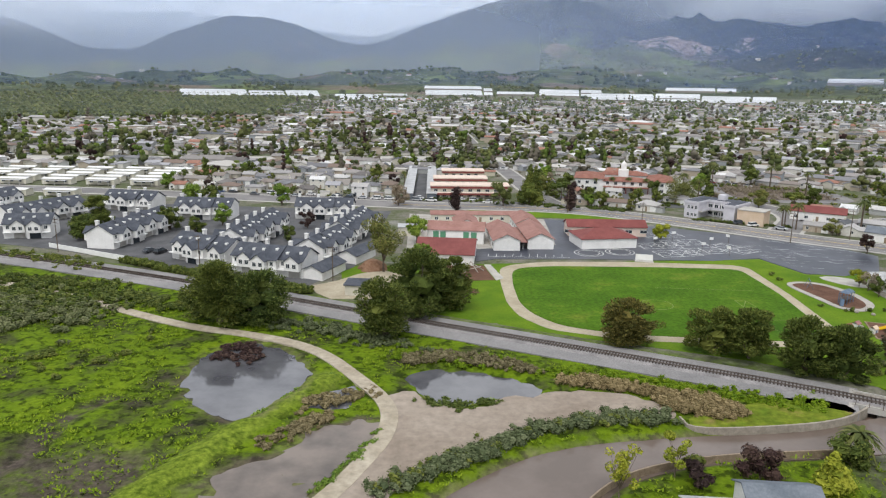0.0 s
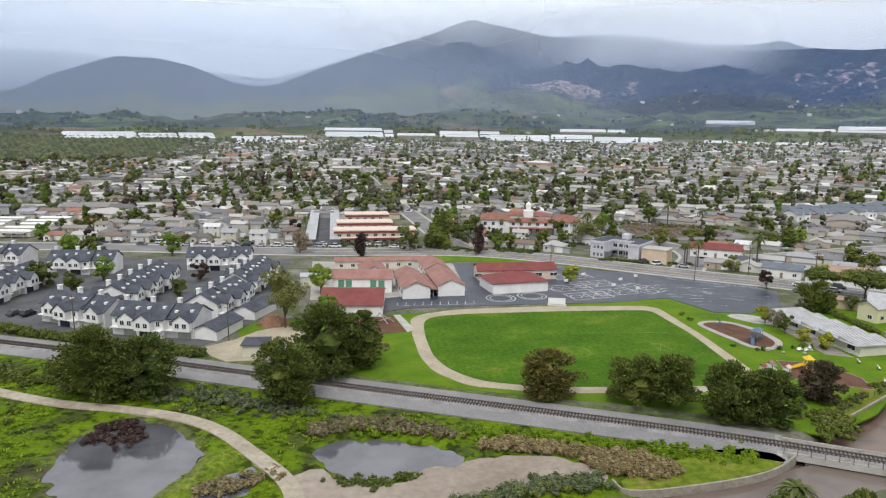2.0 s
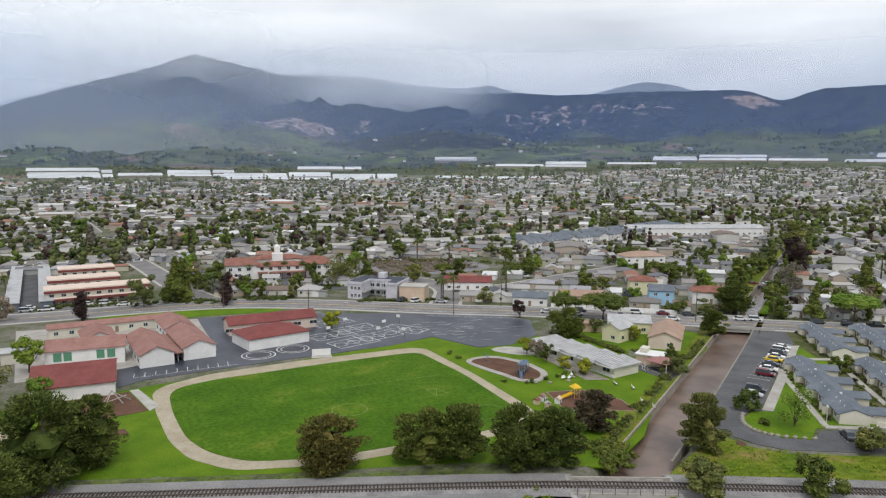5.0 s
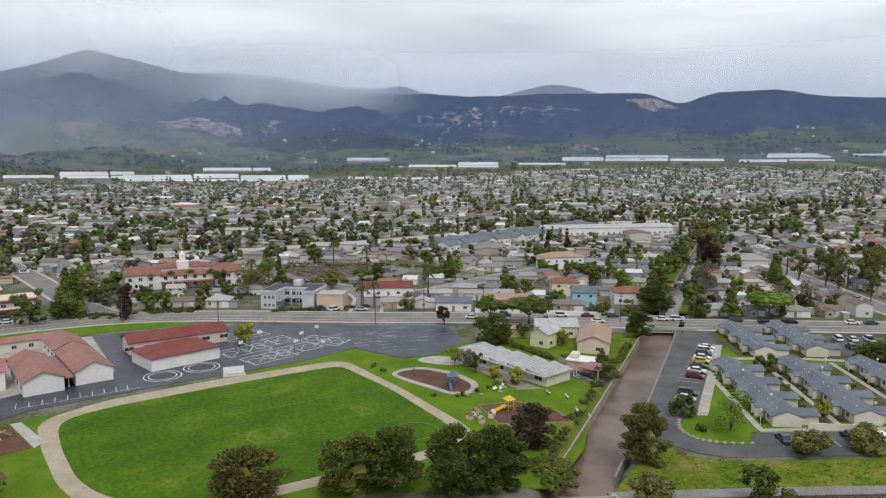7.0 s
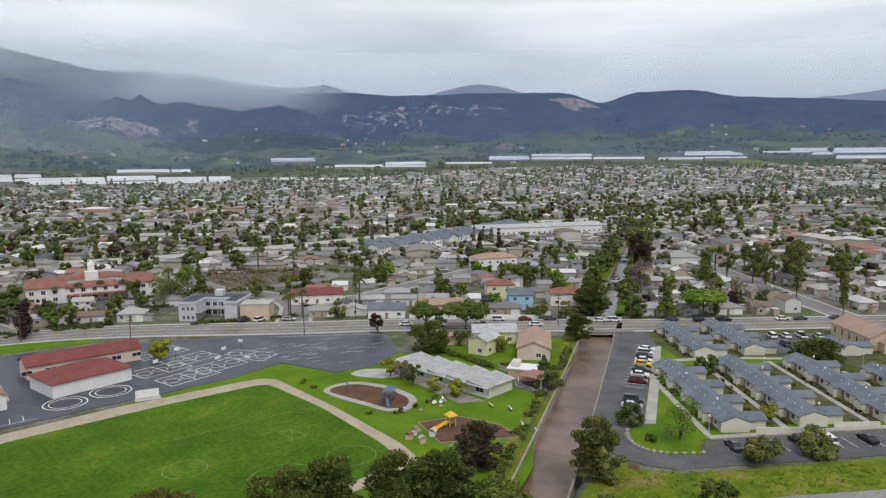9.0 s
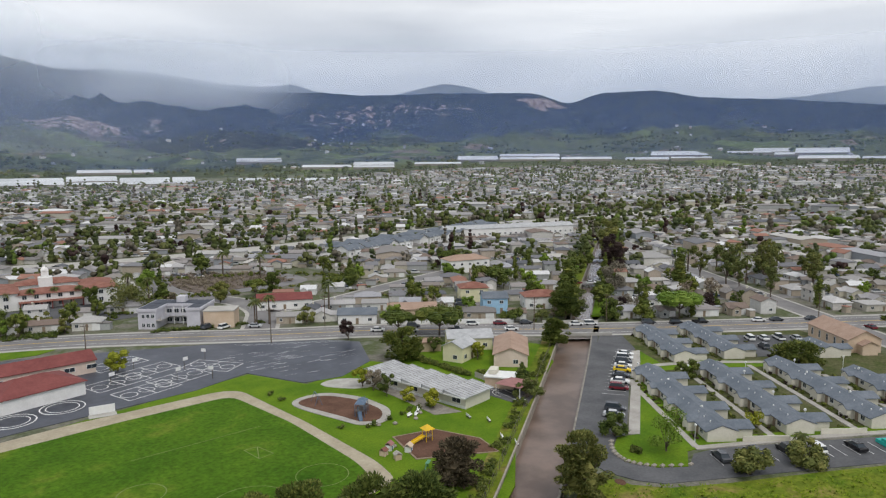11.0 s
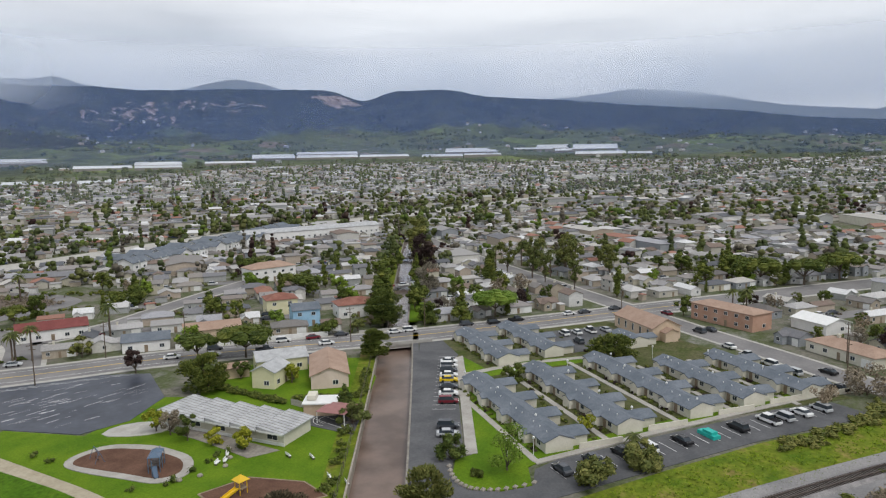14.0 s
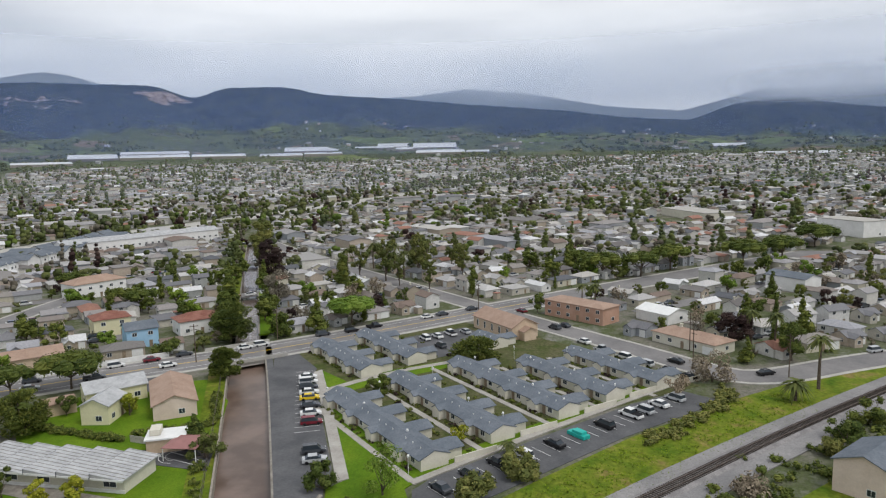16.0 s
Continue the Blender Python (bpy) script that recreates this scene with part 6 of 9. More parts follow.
for k in range(16):
    a = k / 15
    x, y = (1 - a) ** 2 * 127.5 + 2 * a * (1 - a) * 115.5 + a * a * 128.5, (1 - a) ** 2 * 124.6 + 2 * a * (1 - a) * 117 + a * a * 108.6
    rk = thing("boulder", "pale rounded boulder edging the drive", "boulder", place(x, y), "boulders")
    part("stone", Geo().hip(-0.45, -0.35, 0.45, 0.35, 0.35, 0.3, 0.0, 0.4), M["boulder"], rk)


def lawn_bench(x, y, deg):
    t = thing("bench", "small pale bench on the preschool lawn", "bench", place(x, y, deg), "lawn benches")
    part("seat", Geo().box(-0.8, -0.22, 0.42, 0.8, 0.22, 0.5), M["whitepaint"], t)
    part("backrest", Geo().box(-0.8, 0.2, 0.5, 0.8, 0.27, 0.95), M["whitepaint"], t)
    for lx in (-0.6, 0.6):
        part("leg", Geo().box(lx - 0.05, -0.2, 0, lx + 0.05, 0.25, 0.42), M["steel"], t)


for x, y, deg in ((112.6, 164.2, 40), (110.4, 162.4, 30), (117.5, 153.5, 70), (119, 149, 60), (114, 141, 50), (113.5, 136.8, 50), (109, 163, 20)):
    lawn_bench(x, y, deg)
for x, y, coat, says in ((94.5, 152.6, "shade", "small red and white plastic play house on the lawn"), (96.6, 149.4, "tan", "small tan plastic play house on the lawn")):
    t = thing("play_house", says, "play house", place(x, y, 30))
    part("wall", Geo().box(-0.7, -0.6, 0, 0.7, 0.6, 1.1), M["whitepaint"], t)
    part("roof", Geo().gable(-0.7, -0.6, 0.7, 0.6, 1.15, 0.6, 0.15, 0.06), M[coat], t)
    part("door", Geo().box(-0.25, -0.64, 0, 0.25, -0.6, 0.8), M["blue_plastic"], t)
swing = thing("swing_frame", "grey metal swing frame on mulch", "swing", place(99.6, 184.4, 70))
for sx in (-1.8, 1.8):
    for sy in (-0.9, 0.9):
        part("leg", Geo().tube((sx, sy, 0.1), (sx, 0, 2.4), 0.05, 0.05), M["blue_plastic"], swing)
part("crossbar", Geo().tube((-1.9, 0, 2.4), (1.9, 0, 2.4), 0.06, 0.06), M["blue_plastic"], swing)
for sx in (-0.8, 0.8):
    seat = part("seat", Geo().box(sx - 0.25, -0.12, 0.55, sx + 0.25, 0.12, 0.6), M["rubber"], swing)
    for k in (-0.23, 0.23):
        part("chain", Geo().tube((sx + k, 0, 0.6), (sx + k, 0, 2.4), 0.015, 0.015, 4), M["steel"], seat)
for x, y, deg in ((71, 231.5, 12), (84.5, 224, 12), (80, 240.5, 12), (90, 232, 12), (98, 236.5, -60), (91.5, 219, -60)):
    t = thing("basketball_hoop", "basketball hoop with a white backboard on the school yard", "basketball hoop", place(x, y, deg), "basketball hoops")
    part("pole", Geo().tube((0, 0, 0), (0, 0, 3.2), 0.08, 0.07), M["steel"], t)
    part("backboard", Geo().box(-0.75, -0.65, 2.7, 0.75, -0.58, 3.6), M["whitepaint"], t)
    part("arm", Geo().box(-0.06, -0.6, 3.0, 0.06, 0.0, 3.12), M["steel"], t)


# ---- poles and lamps ----
def utility_pole(x, y, h, deg):
    t = thing("utility_pole", "brown wooden utility pole with crossarms", "utility pole", place(x, y, deg, float(gz(x, y))), "utility poles")
    part("pole", Geo().tube((0, 0, 0), (0, 0, h), 0.16, 0.11, 7), M["pole"], t)
    part("crossarm", Geo().box(-1.2, -0.06, h - 0.7, 1.2, 0.06, h - 0.55), M["pole"], t)
    part("crossarm", Geo().box(-0.9, -0.06, h - 1.7, 0.9, 0.06, h - 1.57), M["pole"], t)
    for x_ in (-1.0, -0.4, 0.4, 1.0):
        part("insulator", Geo().tube((x_, 0, h - 0.55), (x_, 0, h - 0.35), 0.05, 0.04, 6), M["glass"], t)
    return t


POLES = [(75, 262, 10, -30), (121, 240, 11, -35), (163, 234, 11, -40), (190, 193, 11, -42), (-120, 213, 11, -20), (-70, 196, 10, -20), (-30, 185, 10, -20), (217, 183, 10, -40), (262, 130, 11, 50), (230, 62, 11, 50), (213, 62, 11, 50), (211, 40, 11, 50), (145, 246, 11, -35), (52, 292, 10, -20)]
for p in POLES:
    utility_pole(*p)


def path_lamp(x, y):
    t = thing("path_lamp", "slim white post lamp beside a footpath", "lamp", place(x, y), "post lamps")
    part("post", Geo().tube((0, 0, 0), (0, 0, 3.4), 0.06, 0.05, 6), M["whitepaint"], t)
    part("lantern", Geo().hip(-0.2, -0.2, 0.2, 0.2, 3.7, 0.2, 0.0, 0.35), M["whitepaint"], t)


for x, y in ((169, 143), (162, 131), (150, 117), (139, 113), (176, 133), (181, 121), (170, 110), (163, 101), (189, 124), (191, 110), (182, 98), (174, 90), (200, 116), (203, 102), (195, 90), (186, 80), (212, 108), (214, 94), (205, 80), (136, 117)):
    path_lamp(x, y)

# Back gardens beside the flood channel.
slab([(134.5, 196), (133.5, 158), (140, 153.5), (165, 166.5), (178, 180), (172, 192), (160, 203), (146, 208)], -0.1, 0.075, "ground", M["lawn2"], "green back lawns of houses beside the channel", "lawn")
slab([(164.5, 190.5), (171.5, 186), (181, 195), (174, 203)], -0.1, 0.1, "pavement", M["asphalt"], "short asphalt drive beside a house", "drive")
wf2 = thing("board_fence", "pale weathered board fence between back lawns", "fence")
for k in range(44):
    a = k / 43
    part("board", Geo().box(-0.03, -0.14, 0.05, 0.03, 0.14, 1.5), M["fence"], wf2).matrix_basis = place(139.5 - a * 1.0, 172.1 - 12.9 * a, 4)
slab([(112.3, 113.2), (113.6, 112.6), (114.6, 113.8), (114.2, 115), (113, 115)], -0.1, 0.12, "ground", M["mulch"], "round patch of bare mulch on the grass bank", "bare patch", 2)
for x, y, deg, word in ((92.1, 151.4, 20, "red"), (92.8, 148.2, 70, "yellow")):
    toy = thing("toy_house", "small plastic toy house on the preschool lawn", "toy house", place(x, y, deg, 0.03), "toy houses")
    part("wall", Geo().box(-0.6, -0.6, 0, 0.6, 0.6, 1.0), M["tan"], toy)
    part("roof", Geo().gable(-0.6, -0.6, 0.6, 0.6, 1.02, 0.5, 0.12, 0.06), M["tile"] if word == "red" else M["fence"], toy)
sw = thing("toy_slide", "dark green plastic toy on the preschool lawn", "toy", place(94.2, 141.6, 30, 0.03))
part("frame", Geo().tube((-1.6, 0, 0), (-0.6, 0, 1.1), 0.09, 0.09).tube((0.4, 0, 0), (-0.6, 0, 1.1), 0.09, 0.09).box(-0.6, -0.3, 0.9, 1.2, 0.3, 1.0), M["green_panel"], sw)
slab([(96, 88), (118, 70), (140, 54), (186, 18), (240, -30), (215, -40), (180, -10), (140, 15), (110, 40), (85, 70)], -0.4, 0.05, "ground", M["bank"], "rough weedy ground south of the railway", "grass bank")
ribbon(offset_line(np.array([(136, 111.5), (158, 97), (184, 78.5), (201, 66)]), 2.4), 1.5, 1.5, -0.1, 0.14, "ground", M["lawn2"], "narrow lawn strip before the cottage ends", "lawn")
slab([(131.6, 149), (138.5, 152.5), (140, 160), (136, 168), (131.5, 168)], -0.1, 0.11, "pavement", M["asphalt"], "asphalt play court behind the preschool", "court")
slab([(113.5, 160), (119, 157), (119.5, 192), (116.5, 192), (115, 172)], -0.1, 0.1, "pavement", M["wall_conc"], "worn concrete path along the preschool", "footpath")
courts = Geo()
for r in (2.2, 3.4):
    circle(courts, 136, 158.5, r, 0.14, 0.125, 0.3, 3.4)
stroke(courts, (133, 151), (135.5, 165), 0.14, 0.125)
stroke(courts, (135, 152), (138, 164), 0.14, 0.125)
tagged(part("trim", courts, M["paint"]), "white curved lines on a small play court", "court lines", "", "structure")
annex = thing("rooftop_unit", "pale boxy rooftop plant on the preschool annex", "plant unit", place(138.5, 165, 30, 3.1))
part("casing", Geo().box(-1.6, -1.0, 0, 1.6, 1.0, 1.1), M["cream"], annex)
part("duct", Geo().box(1.6, -0.4, 0.2, 2.6, 0.4, 0.8), M["metal"], annex)


# ---- landmark buildings of the town ----
def mission():
    t = thing("mission_style_building", "white mission-style building with terracotta roofs and a small bell tower", "building", place(90, 361, -12))
    for x0, y0, x1, y1, h, rise in ((-22, -12, -8, 12, 6.5, 1.6), (-8, -12, 14, -2, 5.6, 1.6), (14, -14, 26, 10, 6.2, 1.8), (-8, 4, 14, 14, 6.8, 1.7)):
        part("wall", Geo().box(x0, y0, -0.5, x1, y1, h), M["white"], t)
        part("roof", Geo().hip(x0, y0, x1, y1, h + 0.2, rise, 0.6), M["tile"], t)
        for k in range(int((x1 - x0) // 4)):
            for z in (1.0, 3.9):
                add_window(t, x0 + 2 + 4 * k, y0 - 0.02, z, 0, 1.6, 1.6)
    part("loggia_roof", Geo().box(-8, -15.5, 2.9, 14, -12, 3.2), M["tile"], t)
    for x in np.arange(-7.5, 14, 3.5):
        part("post", Geo().box(x - 0.2, -15.3, 0, x + 0.2, -14.9, 2.9), M["redroof"], t)
    part("tower", Geo().box(-0.5, 1.5, 5, 4.5, 6.5, 9.8), M["white"], t)
    part("belfry", Geo().box(0.7, 2.7, 9.8, 3.3, 5.3, 12.4), M["white"], t)
    g = Geo()
    rings = [(12.2, 1.5), (12.8, 1.4), (13.4, 1.05), (13.8, 0.5), (14.6, 0.06)]
    v = [(2.0 + q * math.cos(k * math.tau / 10), 4.0 + q * math.sin(k * math.tau / 10), h) for h, q in rings for k in range(10)]
    g.add(v, [(10 * i + k, 10 * i + (k + 1) % 10, 10 * i + 10 + (k + 1) % 10, 10 * i + 10 + k) for i in range(4) for k in range(10)])
    part("cupola", g, M["white"], t)


mission()
slab([(50, 332), (66, 318), (100, 304), (122, 318), (124, 345), (112, 352), (60, 348)], -0.1, 0.12, "pavement", M["asphalt"], "asphalt forecourt of the mission-style building", "car park", 1)


def pink_block(x, y, w, label):
    t = thing("apartment_block", label, "apartments", place(x, y, 2), "pink-roofed apartments")
    part("wall", Geo().box(-w / 2, -5, -0.5, w / 2, 5, 5.2), M["cream"], t)
    part("roof", Geo().box(-w / 2 - 0.6, -5.6, 5.6, w / 2 + 0.6, 5.6, 6.1), M["pinkish"], t)
    part("mansard", Geo().box(-w / 2 - 0.5, -5.5, 4.6, w / 2 + 0.5, 5.5, 5.6), M["redroof"], t)
    part("porch_roof", Geo().box(-w / 2 - 0.3, -8.4, 2.6, w / 2 + 0.3, -5.5, 3.0), M["pinkish"], t)
    part("porch_fascia", Geo().box(-w / 2 - 0.3, -8.5, 2.0, w / 2 + 0.3, -8.4, 2.9), M["redroof"], t)
    for k in range(int(w // 4)):
        add_window(t, -w / 2 + 2 + 4 * k, -5.02, 3.1, 0, 1.8, 1.2)
        add_window(t, -w / 2 + 2 + 4 * k, -5.02, 0.7, 0, 1.8, 1.2)
        part("post", Geo().box(-w / 2 + 4 * k, -8.3, 0, -w / 2 + 4 * k + 0.2, -8.1, 2.6), M["cream"], t)


pink_block(12, 331, 36, "long pink and white flat-roofed apartment block")
pink_block(8, 356, 26, "pink and white flat-roofed apartment block")
pink_block(10, 386, 22, "short pink and white flat-roofed apartment block")
for x in (-17.5, -6.5):
    simple_house("carport", 4.4, 104, 2.8, 0.3, "flat", M["greyroof"], M["metal"], "long low grey carport roof", "carport", place(x, 372, 1), windows=False)
slab([(-15, 318), (-8.6, 318), (-8, 428), (-15, 428)], -0.1, 0.16, "pavement", M["asphalt"], "asphalt lane between two carports", "lane")

motel = thing("motel_building", "two-storey lilac-white motel with open galleries round a court", "motel", place(111.5, 285.5, -45))
for x0, y0, x1, y1 in ((-10, 2, 10, 9), (-10, -7, -4, 2), (5.5, -5, 10, 2)):
    part("wall", Geo().box(x0, y0, -0.4, x1, y1, 6.0), M["motel_wall"], motel)
    part("parapet", Geo().box(x0 - 0.3, y0 - 0.3, 6.0, x1 + 0.3, y1 + 0.3, 6.9), M["motel_wall"], motel)
    part("roof", Geo().box(x0 + 0.1, y0 + 0.1, 6.9, x1 - 0.1, y1 - 0.1, 6.96), M["slate"], motel)
for x0, y0, x1, y1 in ((-4, 0.2, 5.5, 2), (-4, -7, -2.2, 0.2)):
    part("gallery", Geo().box(x0, y0, 2.8, x1, y1, 3.0), M["concrete"], motel)
    part("balustrade", Geo().box(x0, y0, 3.0, x1, y0 + 0.12, 4.0) if x1 > 0 else Geo().box(x1 - 0.12, y0, 3.0, x1, y1, 4.0), M["motel_wall"], motel)
for k in range(4):
    for z in (0.7, 3.7):
        add_window(motel, -3 + 2.4 * k, 1.97, z, 0, 1.8, 1.5)
        add_window(motel, -8.2 + 1.6 * k, -7.03, z, 0, 1.1, 1.4) if k < 3 else None
        add_window(motel, -10.03, -5 + 3.2 * k, z, -90, 1.8, 1.4)
    part("post", Geo().box(-3.9 + 3.0 * k, 0.25, 0, -3.7 + 3.0 * k, 0.45, 6.2), M["whitepaint"], motel)
part("stair_tower", Geo().box(-1.2, 4, 6.0, 1.6, 7.5, 9.0), M["motel_wall"], motel)
office = thing("annex_building", "plain tan two-storey block beside the motel", "building", place(122, 273.5, -40))
part("wall", Geo().box(-5, -4, -0.4, 5, 4, 5.6), M["tan"], office)
part("roof", Geo().box(-5.2, -4.2, 5.6, 5.2, 4.2, 5.9), M["kerb"], office)
simple_house("house", 20, 9, 3.6, 2.0, "gable", M["white"], M["redroof"], "low white house with a dark red roof", "house", place(153, 284, -30))
simple_house("house", 22, 11, 6.2, 2.2, "hip", M["white"], M["tanroof"], "large white two-storey house with a tan hipped roof", "house", place(266, 297, -20))
simple_house("house", 11, 9, 5.6, 1.8, "hip", M["yellow_wall"], M["tile"], "yellow two-storey house with a terracotta roof", "house", place(213, 242, -38))
simple_house("house", 9, 8, 5.6, 1.8, "gable", M["blue_wall"], M["greyroof"], "light blue two-storey house beside the main road", "house", place(203, 222, -40))
simple_house("house", 14, 9, 4.6, 1.9, "hip", M["white"], M["tile"], "white house with a red tiled roof near the channel", "house", place(222, 215, -38))
simple_house("house", 13, 9, 3.2, 1.6, "gable", M["white"], M["greyroof"], "pale house with a light grey roof and teal front", "house", place(158, 245, -40))
simple_house("house", 17, 9, 3.2, 1.7, "gable", M["tan"], M["tanroof"], "tan house with a low brown roof", "house", place(177, 238, -38))
simple_house("apartment_house", 24, 9, 5.4, 1.3, "hip", M["salmon"], M["tanroof"], "two-storey salmon apartment house with a low hipped roof", "apartments", place(264, 95, 238))
simple_house("house", 21, 9, 3.0, 1.7, "hip", M["cream"], M["tanroof"], "low cream bungalow with a pale brown hipped roof", "house", place(236, 61, 230), garage=True, chimney=True)
simple_house("house", 12, 9, 5.4, 1.9, "gable", M["pinkish"], M["greyroof"], "grey-roofed two-storey house south of the railway", "house", place(153, 36.5, -35), wing=(2, 5, 2))
simple_house("house", 11, 8, 3.0, 1.6, "hip", M["tan"], M["tanroof"], "low tan house behind a garden wall", "house", place(137, 29, -35))
simple_house("house", 9, 6, 3.2, 1.6, "gable", M["white"], M["greyroof"], "small white house with a blue-grey roof by the creek", "house", place(43, 79.6, -4))
simple_house("house", 7, 5, 2.6, 1.2, "gable", M["white"], M["metal"], "small white garden building by the creek", "house", place(34.2, 77.2, -4), windows=False)
# Planting yard with brown stakes and a pale kerb.
slab([(132, 330), (142, 324), (190, 324), (200, 340), (196, 384), (160, 406), (134, 376)], -0.1, 0.12, "pavement", M["road"], "asphalt lane round a planting yard", "lane", 2)
slab([(141, 336), (148, 332), (186, 333), (191, 344), (189, 376), (162, 396), (143, 368)], -0.1, 0.3, "ground", M["stakes"], "dark brown fenced planting yard", "yard", 2)

# ---- houses of the town ----
rng = np.random.default_rng(11)
KEEP_CLEAR = [[(-280, 308), (-142, 300), (-142, 412), (-280, 418)], [(-215, 190), (-20, 172), (0, 310), (-110, 322), (-215, 312)], [(-40, 160), (150, 120), (150, 240), (80, 290), (-20, 318)], [(120, 130), (205, 40), (268, 128), (205, 182), (140, 190)],
              [(-24, 320), (40, 318), (40, 400), (-24, 410)], [(55, 335), (125, 320), (125, 400), (60, 410)], [(92, 268), (142, 268), (150, 312), (95, 312)], [(120, 318), (210, 300), (215, 360), (130, 385)],
              [(140, 165), (195, 165), (195, 215), (140, 215)],
              [(84, 98), (125, 140), (205, 62), (214, 46), (245, 4), (235, -15), (150, 55)]]
LONE = [(153, 284, 14), (266, 297, 15), (213, 242, 9), (203, 222, 8), (222, 215, 10), (158, 245, 9), (177, 238, 11), (264, 95, 15), (236, 61, 14), (241, 117, 15), (267, 69, 10), (329, 19, 11), (516, -46, 22), (600, 40, 34)]


def clear_of_all(x, y, room=8.0):
    """Which of many points stand clear of roads, channels and the places built one by one."""
    ok = np.ones(x.shape, bool)
    for p in KEEP_CLEAR:
        ok &= inside_distance(p, x, y) < -room * 0.5
    for a, b, c in LONE:
        ok &= np.hypot(x - a, y - b) > c + room * 0.6
    for line, wide in ((MAIN_ROAD, 10), (SIDE_STREET, 7.5), (FREEWAY, 16), (RAIL, 14), (CHANNEL, 7), (JUNCTION, 4), (CROSS_STREET, 4), (NORTH_STREET, 4.5)):
        ok &= line_distance(line, x, y) > wide + room
    return ok & (y > np.interp(x, RAIL[:, 0], RAIL[:, 1]) + 14)


def reach(x, y):
    """How far out the town goes, by direction, as a share of the distance."""
    az = np.degrees(np.arctan2(x - 14, y - 30))
    edge = np.interp(az, [-37, -15, -12, 0, 25, 35, 45, 60, 80, 126], [780, 820, 1180, 1270, 1260, 1250, 1560, 1680, 1600, 1500])
    return np.where((az > -37) & (az < 126), np.hypot(x - 14, y - 50) / edge, 9.0)


sites = []
GRIDS = {"east": (-39.0, 200.0, 190.0), "west": (-7.0, -100.0, 330.0)}
for zone, (deg, ox, oy) in GRIDS.items():
    ux, uy = math.cos(radians(deg)), math.sin(radians(deg))
    i, j, side_ = (q.ravel() for q in np.meshgrid(np.arange(-130, 142), np.arange(-47, 61), (0, 1)))
    u, v = i * 12.8 + rng.normal(0, 1.2, i.shape), j * 41.0 + np.where(side_, 10.8, 30.2) + rng.normal(0, 1.2, i.shape)
    x, y = ox + ux * u - uy * v, oy + uy * u + ux * v
    ok = (reach(x, y) < 1) & ((zone == "west") == (x < 40 + 0.12 * (y - 300))) & (i % 13 != 0) & (rng.random(i.shape) > 0.07)
    x, y, side_ = x[ok], y[ok], side_[ok]
    ok = clear_of_all(x, y, 6.5)
    for a, b, c in zip(x[ok], y[ok], side_[ok]):
        sites.append((math.hypot(a - 14, b - 50), float(a), float(b), deg + (180 if c else 0) + float(rng.normal(0, 2))))
# Houses fronting the main streets, and others filling the gaps.
front = []
for line, d in ((SIDE_STREET, -15), (SIDE_STREET, -34), (SIDE_STREET, 15), (MAIN_ROAD, 18), (MAIN_ROAD, 36)):
    for x, y, a in along(offset_line(line, d), 13.2):
        if clear_of_all(np.array([x]), np.array([y]), 4.5)[0] and reach(np.array(x), np.array(y)) < 0.5 and all(math.hypot(x - q[1], y - q[2]) > 11 for q in front):
            front.append((math.hypot(x - 14, y - 50), x, y, math.degrees(a) + (180 if d < 0 else 0)))
fx, fy = np.array([q[1] for q in front]), np.array([q[2] for q in front])
sites = front + [q for q in sites if np.min(np.hypot(fx - q[1], fy - q[2])) > 11]
x, y = rng.uniform(-260, 620, 9000), rng.uniform(-60, 560, 9000)
ok = clear_of_all(x, y, 5.5) & (np.hypot(x - 14, y - 50) < 640) & (reach(x, y) < 0.9)
held = [(q[1], q[2]) for q in sites if q[0] < 700]
for a, b in zip(x[ok], y[ok]):
    h = np.array(held)
    if np.min(np.hypot(h[:, 0] - a, h[:, 1] - b)) > 10.6:
        held.append((a, b))
        sites.append((math.hypot(a - 14, b - 50), float(a), float(b), (-39 if a > 40 else -7) + 90 * int(rng.integers(4)) + float(rng.normal(0, 3))))
sites.sort()
TYPES = [
    simple_house("house", 11, 7.2, 2.5, 1.5, "gable", label="single-storey painted house with a shingle gable roof", group="town houses", wing=(-2.6, 4.6, 3.0), garage=True),
    simple_house("house", 12, 7.8, 2.5, 1.4, "hip", label="single-storey bungalow with a hipped shingle roof", group="town houses", garage=True),
    simple_house("house", 9.5, 7.2, 4.8, 1.5, "gable", label="two-storey painted house with a gable roof", group="town houses", chimney=True),
    simple_house("house", 12.5, 7.0, 2.6, 1.3, "gable", label="long low house with a shingle roof and brick chimney", group="town houses", chimney=True, garage=True),
    simple_house("house", 10, 8.5, 2.7, 0.3, "flat", label="flat-roofed single-storey painted town house", group="town houses"),
    simple_house("house", 9, 8.0, 4.7, 1.4, "hip", label="two-storey painted house with a hipped roof", group="town houses", wing=(1.8, 4.0, 1.6)),
]
used = [0] * len(TYPES)
NEAR_HOUSES = 246
for k, (r, x, y, deg) in enumerate(sites[:NEAR_HOUSES]):
    t = int(rng.choice(len(TYPES), p=[0.28, 0.28, 0.09, 0.22, 0.07, 0.06]))
    m = place(x, y, deg, float(gz(x, y))) @ Matrix.Diagonal((rng.uniform(0.75, 1.0), rng.uniform(0.8, 1.0), rng.uniform(0.9, 1.05), 1))
    if used[t] == 0:
        TYPES[t].matrix_basis = m
    else:
        copy_thing(TYPES[t], m)
    used[t] += 1
far = Geo()
